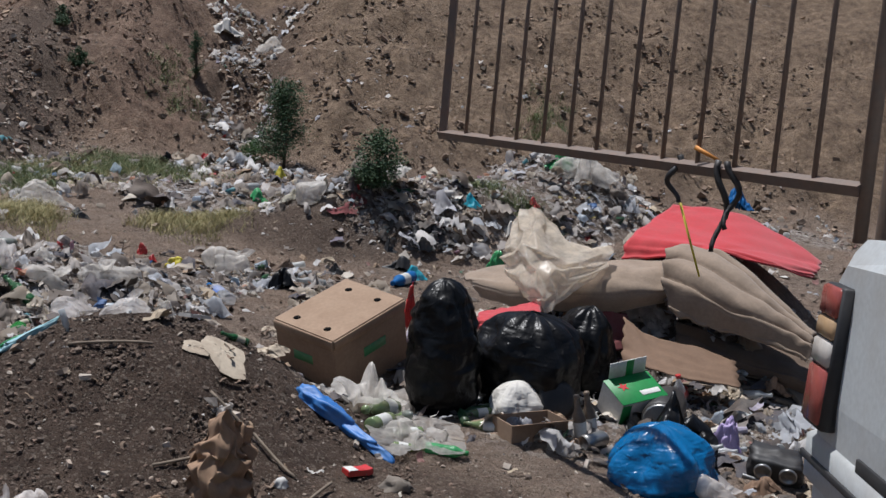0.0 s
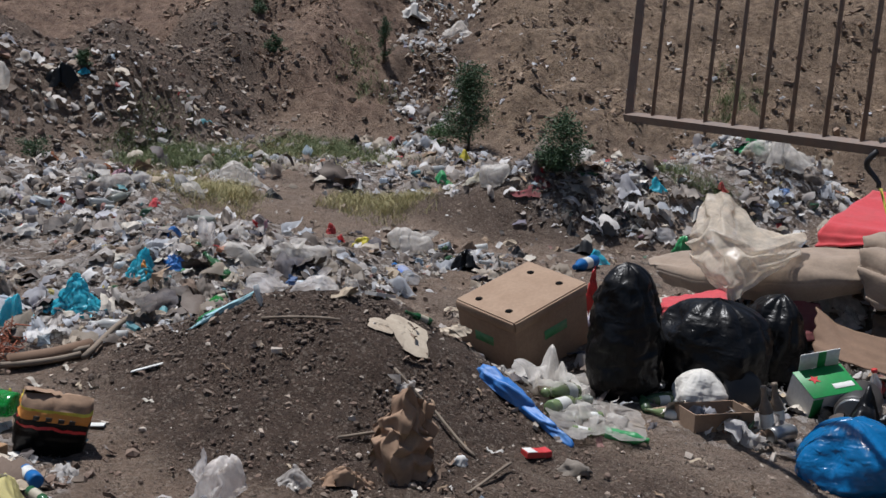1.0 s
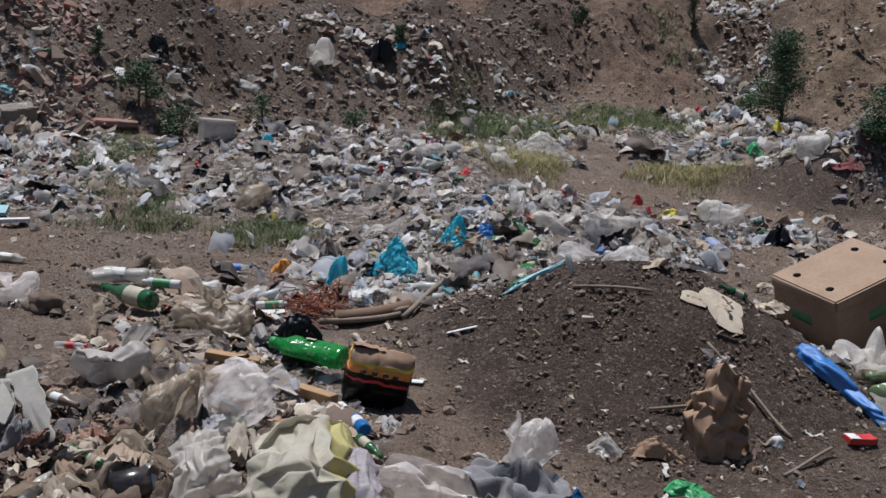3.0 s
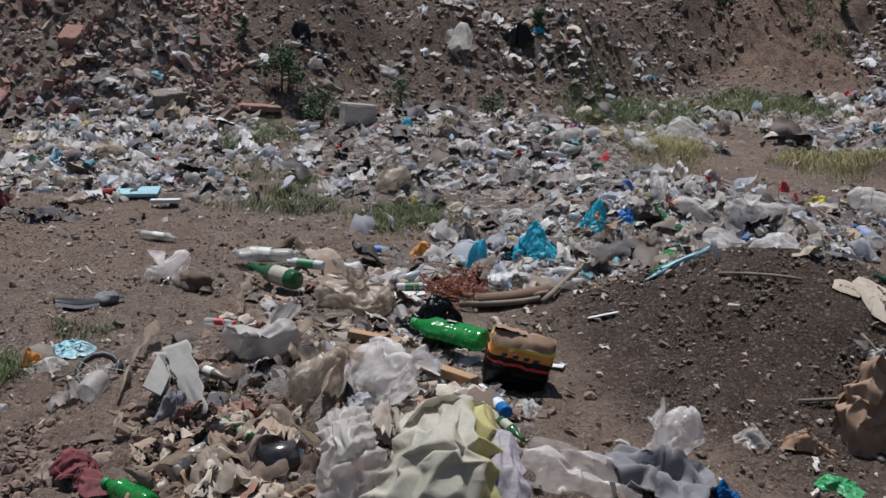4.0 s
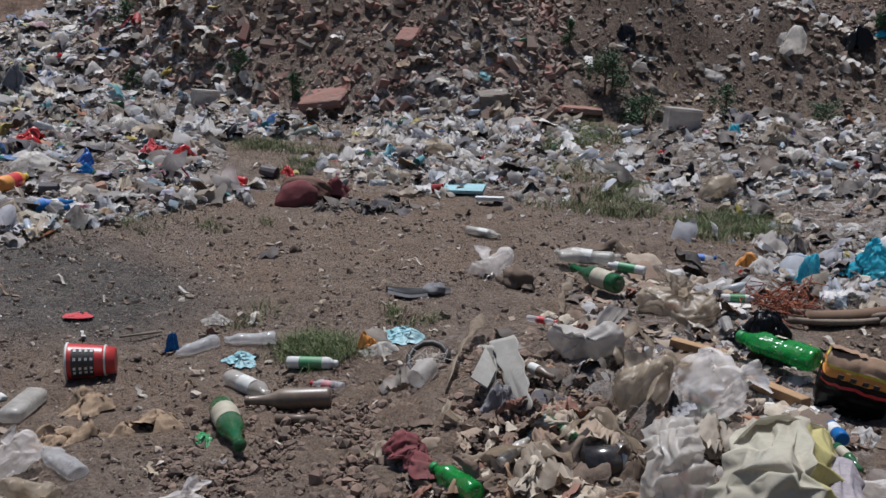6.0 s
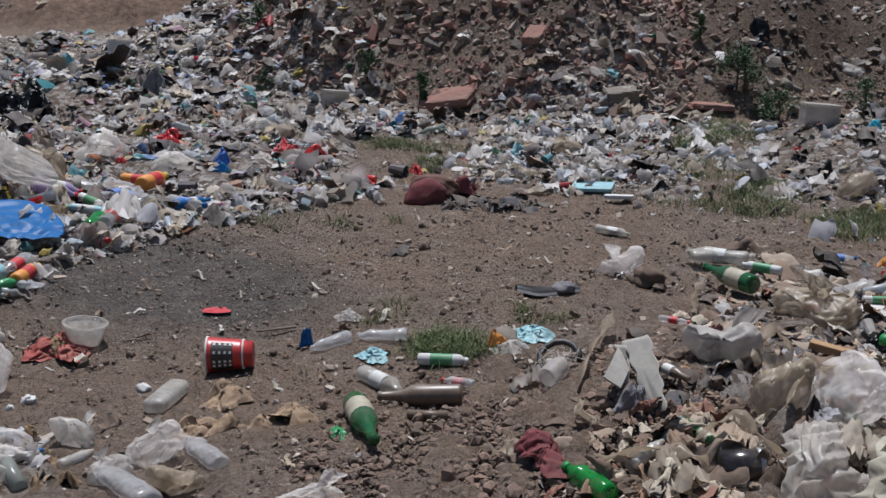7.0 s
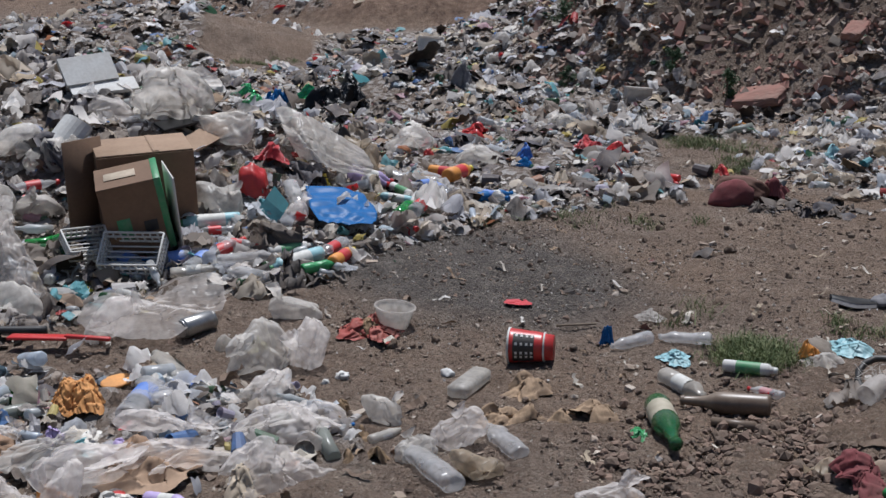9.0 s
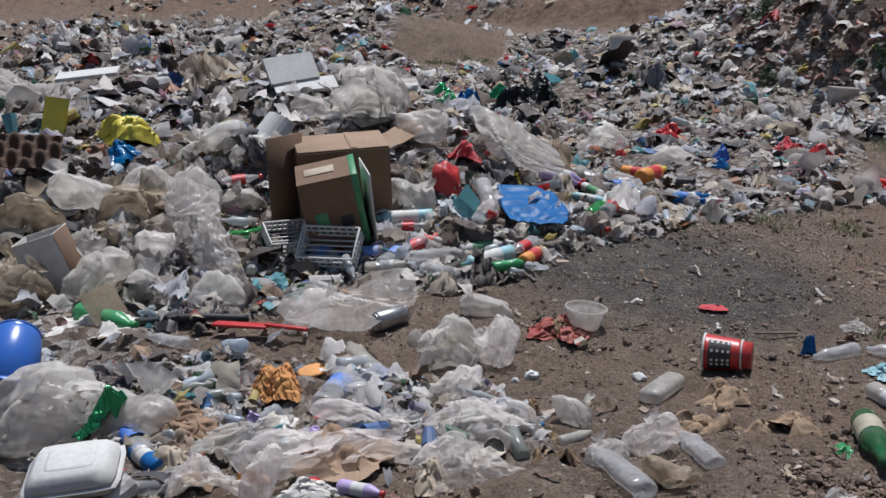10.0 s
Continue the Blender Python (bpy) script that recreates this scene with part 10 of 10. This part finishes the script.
for n, x, y, across, along, turn in ((2200, -3.406, 8.18, 0.505, 1.128, 22.604), (2200, -2.018, 8.887, 0.485, 0.621, 12.793), (1500, -3.344, 11.2, 0.906, 1.318, 16.624), (900, -3.437, 8.455, 0.568, 1.291, 22.124), (900, -3.174, 8.315, 0.231, 1.024, 20.895)):
    grass_patch(n, x, y, across, along, turn, 0.09, "grass_dry", "dry yellow grass on a rubbish dump")
for n, x, y, across, along, turn in ((1200, -4.563, 10.237, 0.521, 0.657, 24.025), (1800, -3.353, 12.361, 0.794, 1.13, 15.177), (1500, -4.31, 10.601, 0.71, 1.026, 22.124), (1200, -3.551, 11.638, 0.975, 0.87, 16.97), (700, -5.947, 6.548, 0.32, 0.733, 42.246), (1200, -3.671, 5.256, 0.318, 0.366, 34.935),
                                     (700, -4.424, 5.216, 0.321, 0.255, 40.304), (900, -5.978, 6.561, 0.32, 0.77, 42.338), (500, -3.584, 5.215, 0.379, 0.363, 34.504), (400, -4.493, 5.401, 0.309, 0.307, 39.756)):
    grass_patch(n, x, y, across, along, turn, 0.1 if y > 8 else 0.055, "grass", "sparse green grass among rubbish")
for n, x, y, across, along, turn in ((900, -4.302, 9.996, 0.759, 1.035, 23.285), (900, -6.025, 6.553, 0.344, 0.757, 42.598), (500, -7.159, 4.309, 0.171, 0.275, 58.953), (400, -6.244, 3.977, 0.171, 0.187, 57.509), (700, -12.155, 0.103, 0.429, 1.463, 89.514), (600, -13.342, 2.374, 0.447, 0.63, 79.91), (500, -5.924, 0.867, 0.127, 0.067, 81.672),
                                     (260, -5.732, 2.556, 0.434, 0.46, 65.97), (60, -3.565, 2.735, 0.153, 0.141, 52.504), (60, -3.783, 2.323, 0.22, 0.118, 58.454), (900, 0.443, 9.451, 0.489, 0.241, -2.681)):
    grass_patch(n if y > 8 else n * 2 // 3, x, y, across, along, turn, 0.09 if y > 8 else 0.05, "grass", "sparse green grass and weeds on earth")
for n, x, y, across, along, turn in ((700, 1.391, 16.043, 0.353, 0.627, -4.955), (500, -3.847, 15.584, 0.414, 1.068, 13.868), (1100, -4.423, 10.642, 0.804, 0.889, 22.571), (900, -3.693, 12.247, 0.76, 1.082, 16.782)):
    grass_patch(n, x, y, across, along, turn, 0.1, "grass", "fresh green weeds below a hillside")
grass_patch(2200, -3.427, 2.228, 0.15, 0.135, 56.972, 0.04, "grass", "low dense tuft of green grass")
for x, y, n in ((-5.98, 2.39, 90), (-5.6, 2.6, 70), (-5.32, 2.8, 60), (-5.75, 2.2, 60), (-5.2, 3.1, 40), (-3.96, 2.22, 50)):
    grass_patch(n, x, y, 0.16, 0.12, 40, 0.05, "grass", "sparse grey green weeds on earth")
for x, y, n, across, along in ((-5.6, 6.05, 700, 0.5, 0.25), (-5.0, 5.5, 500, 0.35, 0.25), (-4.3, 4.95, 600, 0.45, 0.2), (-6.9, 4.45, 500, 0.5, 0.22), (-6.35, 4.15, 260, 0.3, 0.15)):
    grass_patch(n, x, y, across, along, 40, 0.06, "grass", "dusty yellow green grass between rubbish heaps")
grass_patch(110, -3.522, 2.722, 0.111, 0.142, 52.304, 0.045, "grass", "low sparse green weeds")

# rubbish on the ridge and up the gully
litter_field("dark", 26, -6.563, 8.277, 1.143, 0.581, 38.409, 0.04, 0.16)
litter_field("dark", 26, -5.219, 10.37, 1.347, 0.447, 26.715, 0.04, 0.16)
litter_field("grey", 34, -5.931, 10.499, 1.429, 0.476, 29.466, 0.05, 0.2)
litter_field("heap", 26, -6.058, 9.736, 0.679, 0.252, 31.892, 0.05, 0.2)
litter_field("grey", 26, -5.776, 10.524, 0.712, 0.577, 28.758, 0.05, 0.18)
litter_field("dark", 24, -6.491, 8.802, 1.067, 0.598, 36.407, 0.04, 0.16)
litter_field("white", 90, -3.431, 18.745, 0.935, 0.548, 10.373, 0.05, 0.22)
litter_field("white", 60, -3.158, 17.414, 0.502, 1.015, 10.279, 0.05, 0.18)
litter_field("grey", 36, -3.023, 15.503, 0.692, 0.87, 11.034, 0.04, 0.16)
litter_field("white", 50, -9.434, 5.389, 0.637, 0.201, 60.261, 0.04, 0.16)
litter_field("white", 60, -8.437, 6.114, 0.48, 0.16, 54.073, 0.04, 0.16)
for x, y, wide, tall, facing, material, words in (
    (-6.004, 9.618, 0.268, 0.326, 31.973, "film_white", "white cloth hanging on a rubbish ridge"), (-5.706, 10.28, 0.369, 0.29, 29.034, "black_plastic", "black bin bag on a rubbish ridge"), (-6.822, 8.214, 0.455, 0.329, 39.708, "black_plastic", "black burnt cabinet on a rubbish ridge"),
    (-5.585, 10.592, 0.148, 0.092, 27.804, "teal_film", "turquoise bag on a rubbish ridge"), (-5.675, 10.034, 0.16, 0.166, 29.492, "film_white", "white bag on a rubbish ridge"), (-6.436, 8.084, 0.239, 0.117, 38.525, "stone", "pale stone on a slope"),
    (-6.669, 8.099, 0.215, 0.145, 39.468, "film_grey", "grey bag on a slope"), (-6.385, 8.849, 0.337, 0.14, 35.811, "film_grey", "grey bag on a slope"), (-2.85, 17.671, 0.554, 0.286, 9.163, "film_white", "white plastic sack in a gully"),
    (-3.728, 18.054, 0.571, 0.286, 11.666, "card_white", "broken white crate in a gully"), (-2.796, 17.11, 0.215, 0.179, 9.282, "card_white", "white board in a gully"), (5.418, 20.421, 0.548, 0.088, -14.859, "film_white", "white scrap on the hillside")):
    bag(x, y, wide, tall, facing, material, words, "rubbish", 0.6, category="rubbish", rough=0.3, level=3)

litter_field("grey", 60, -3.229, 17.304, 0.59, 0.944, 10.569, 0.05, 0.2)
litter_field("grey", 60, -2.908, 15.55, 0.571, 0.883, 10.592, 0.05, 0.18)

# broken brick on the ridge
rubble = thing("brick_rubble", "heap of broken red bricks and mortar on a ridge", "rubble", Matrix())
BRICKS = []
for k in range(10):
    v, f = brick_bit(k + 20)
    BRICKS.append(mesh_of("brick", v.tolist(), f.tolist(), M["brick"] if k % 3 else M["stone"], False))
r_rng = random.Random(8)
for k in range(290):
    a, past = r_rng.uniform(46, 64.5), 0.3 + 2.8 * r_rng.random() ** 0.9
    r = float(np.interp(a, RIDGE_A, RIDGE_FOOT)) + past
    x, y = -r * math.sin(radians(a)), r * math.cos(radians(a))
    s = 0.06 + 0.17 * r_rng.random() ** 1.6
    ob = new("brick", BRICKS[k % 10])
    ob.parent = rubble
    ob.matrix_basis = Matrix.Translation(on(x, y, -0.42 * s)) @ Euler((r_rng.gauss(0, 0.6), r_rng.gauss(0, 0.6), r_rng.uniform(0, 6.3))).to_matrix().to_4x4() @ Matrix.Scale(s, 4)
n = 4200
aa = np.radians(RNG.uniform(43, 67, n))
rr = np.interp(np.degrees(aa), RIDGE_A, RIDGE_FOOT) + 3.0 * RNG.rand(n) ** 1.1
strewn("brick_bits", ("brick", "stone", "brick"), np.stack([-rr * np.sin(aa), rr * np.cos(aa)], -1), sizes(n, 0.025, 0.13), M["lit_brick"], "small broken brick and mortar on a ridge", "rubble", 0.5, 0.4)
n = 2600
aa = np.radians(RNG.uniform(17, 48, n))
rr = np.interp(np.degrees(aa), RIDGE_A, RIDGE_FOOT) + 3.2 * RNG.rand(n)
strewn("ridge_stones", ("brick", "grit", "stone"), np.stack([-rr * np.sin(aa), rr * np.cos(aa)], -1), sizes(n, 0.02, 0.11), M["lit_ridge"], "grey brown stones on a rubbish ridge", "stones", 0.5, 0.25)
def broken_slab(x, y, long, heading, wide, thick, material, label, name, category, tip=0.0):
    """A rough flat piece of masonry with chipped edges."""
    shape = crumple(long, wide, thick, next(SEEDS), 4, 0.1, 2.2, boxy=0.8)
    single(name, shape, M[material], label, category, lie(x, y, long, heading, -0.02) @ pose(0, 0, 0, tip), smooth=False)


broken_slab(-8.17, 5.643, 0.456, 34.205, 0.34, 0.09, "brick", "broken slab of red brickwork on a slope", "brick_slab", "brick slab", 24)
broken_slab(-7.023, 6.6, 0.301, 62.222, 0.22, 0.12, "stone", "broken concrete block on rubbish", "concrete_block", "concrete", 12)
broken_slab(-6.569, 7.217, 0.431, 62.153, 0.2, 0.05, "brick", "flat red brick slab on grass", "brick_slab", "brick slab", 6)
broken_slab(-6.524, 6.518, 0.213, 43.278, 0.2, 0.07, "brick", "broken red brick piece on grass", "brick_slab", "brick slab", 14)
broken_slab(-7.909, 6.381, 0.209, 25.19, 0.26, 0.08, "brick", "broken slab of red brickwork on a ridge", "brick_slab", "brick slab", 30)
n = 2600
aa = np.radians(RNG.uniform(17, 68, n))
rr = np.interp(np.degrees(aa), RIDGE_A, RIDGE_FOOT) + 0.1 + 3.2 * RNG.rand(n)
strewn("ridge_clods", ("stone", "grit", "grit"), np.stack([-rr * np.sin(aa), rr * np.cos(aa)], -1), sizes(n, 0.03, 0.14), M["lit_clod"], "brown earth clods on a rubbish ridge", "clods", 0.4, 0.35)


# ---- stones, clods and grass ----
def ring(n, r0, r1, a0, a1):
    """Places spread over a sector of the plan."""
    r, a = np.sqrt(RNG.uniform(r0 * r0, r1 * r1, n)), np.radians(RNG.uniform(a0, a1, n))
    return np.stack([-r * np.sin(a), r * np.cos(a)], -1)


def littered_open(n):
    """Places over the open ground alone."""
    xy = ring(n * 6, 2.6, 8.5, 40, 104)
    keep = inside(CLEAR[0], xy[:, 0], xy[:, 1])
    xy = xy[keep]
    return xy[np.arange(n) % len(xy)] + RNG.normal(0, 0.004, (n, 2))


strewn("pebbles", ("stone", "grit", "brick", "grit"), ring(6000, 2.6, 6.5, -24, 104), sizes(6000, 0.006, 0.045), M["lit_stone"], "loose grey pebbles and clods on dry earth", "pebbles", 0.3, 0.25)
strewn("pebbles", ("stone", "grit", "brick", "grit"), ring(2200, 6.5, 14, -24, 104), sizes(2200, 0.015, 0.07), M["lit_stone"], "loose grey pebbles and clods on dry earth", "pebbles", 0.3, 0.25)
strewn("clods", ("grit", "stone", "grit"), ring(5200, 2.7, 6.2, 20, 104), sizes(5200, 0.01, 0.042), M["lit_clod"], "brown crumbly clods on dry earth", "clods", 0.4, 0.3)
strewn("grit", ("grit",), ring(6500, 2.6, 5.5, -24, 104), sizes(6500, 0.005, 0.022), M["lit_crumb"], "fine pale and dark grit on dry earth", "grit", 0.4, 0.2)
strewn("grit", ("grit", "chip"), ring(3500, 5.5, 9, -24, 104), sizes(3500, 0.008, 0.03), M["lit_crumb"], "fine pale and dark grit on dry earth", "grit", 0.4, 0.2)
strewn("soil_clods", ("stone", "grit"), spots(4500, -1.25, 4.45, 0.95, 0.8, 20), sizes(4500, 0.005, 0.035), M["lit_soil"], "dark crumbly soil clods on a mound", "soil", 0.3, 0.25)
strewn("soil_clods", ("grit", "stone", "grit"), spots(2600, -0.7, 3.75, 1.2, 0.75, 0), sizes(2600, 0.005, 0.03), M["lit_clod"], "brown crumbly clods before a soil mound", "soil", 0.3, 0.25)
strewn("dark_grit", ("grit", "brick"), littered_open(2200), sizes(2200, 0.004, 0.02), M["lit_soil"], "dark dung and cinder crumbs on bare earth", "grit", 0.4, 0.15)
strewn("straw", ("strip",), ring(1500, 2.6, 9, -24, 104), sizes(1500, 0.03, 0.11), M["lit_paper"], "dry straw and splinters on earth", "straw", 0.25, 0.0)
strewn("clods", ("stone", "grit", "stone"), spots(2600, -2.72, 1.75, 0.5, 0.6, 30), sizes(2600, 0.01, 0.05), M["lit_clod"], "lumpy brown earth clods at the foot of a bank", "clods", 0.4, 0.25)
strewn("clods", ("stone", "grit", "grit"), spots(5600, -2.15, 2.35, 0.9, 1.0, 30), sizes(5600, 0.006, 0.065), M["lit_clod"], "lumpy grey earth clods on a bank", "clods", 0.4, 0.25)
strewn("hill_stones", ("grit", "grit", "brick", "grit"), ring(6500, 13.5, 21, -24, 60), sizes(6500, 0.02, 0.1), M["lit_hill"], "small brown stones on the hillside", "stones", 0.3, 0.3)
strewn("ash_grit", ("grit",), spots(3800, -4.9, 1.75, 0.95, 1.05, 60), sizes(3800, 0.004, 0.016), M["lit_ash"], "pale and dark ash crumbs on burnt ground", "ash", 0.4, 0.2)
strewn("slope_litter", ("bit", "flap"), ring(420, 14.2, 17.5, -12, 12), sizes(420, 0.03, 0.13), M["lit_film"], "few pale scraps on the hillside", "litter", 0.4, 0.1)
strewn("slope_stones", ("grit", "brick", "grit"), ring(5200, 13.4, 19.5, -18, 24), sizes(5200, 0.03, 0.11), M["lit_hill"], "small brown stones and clods on the hillside", "stones", 0.4, 0.3)
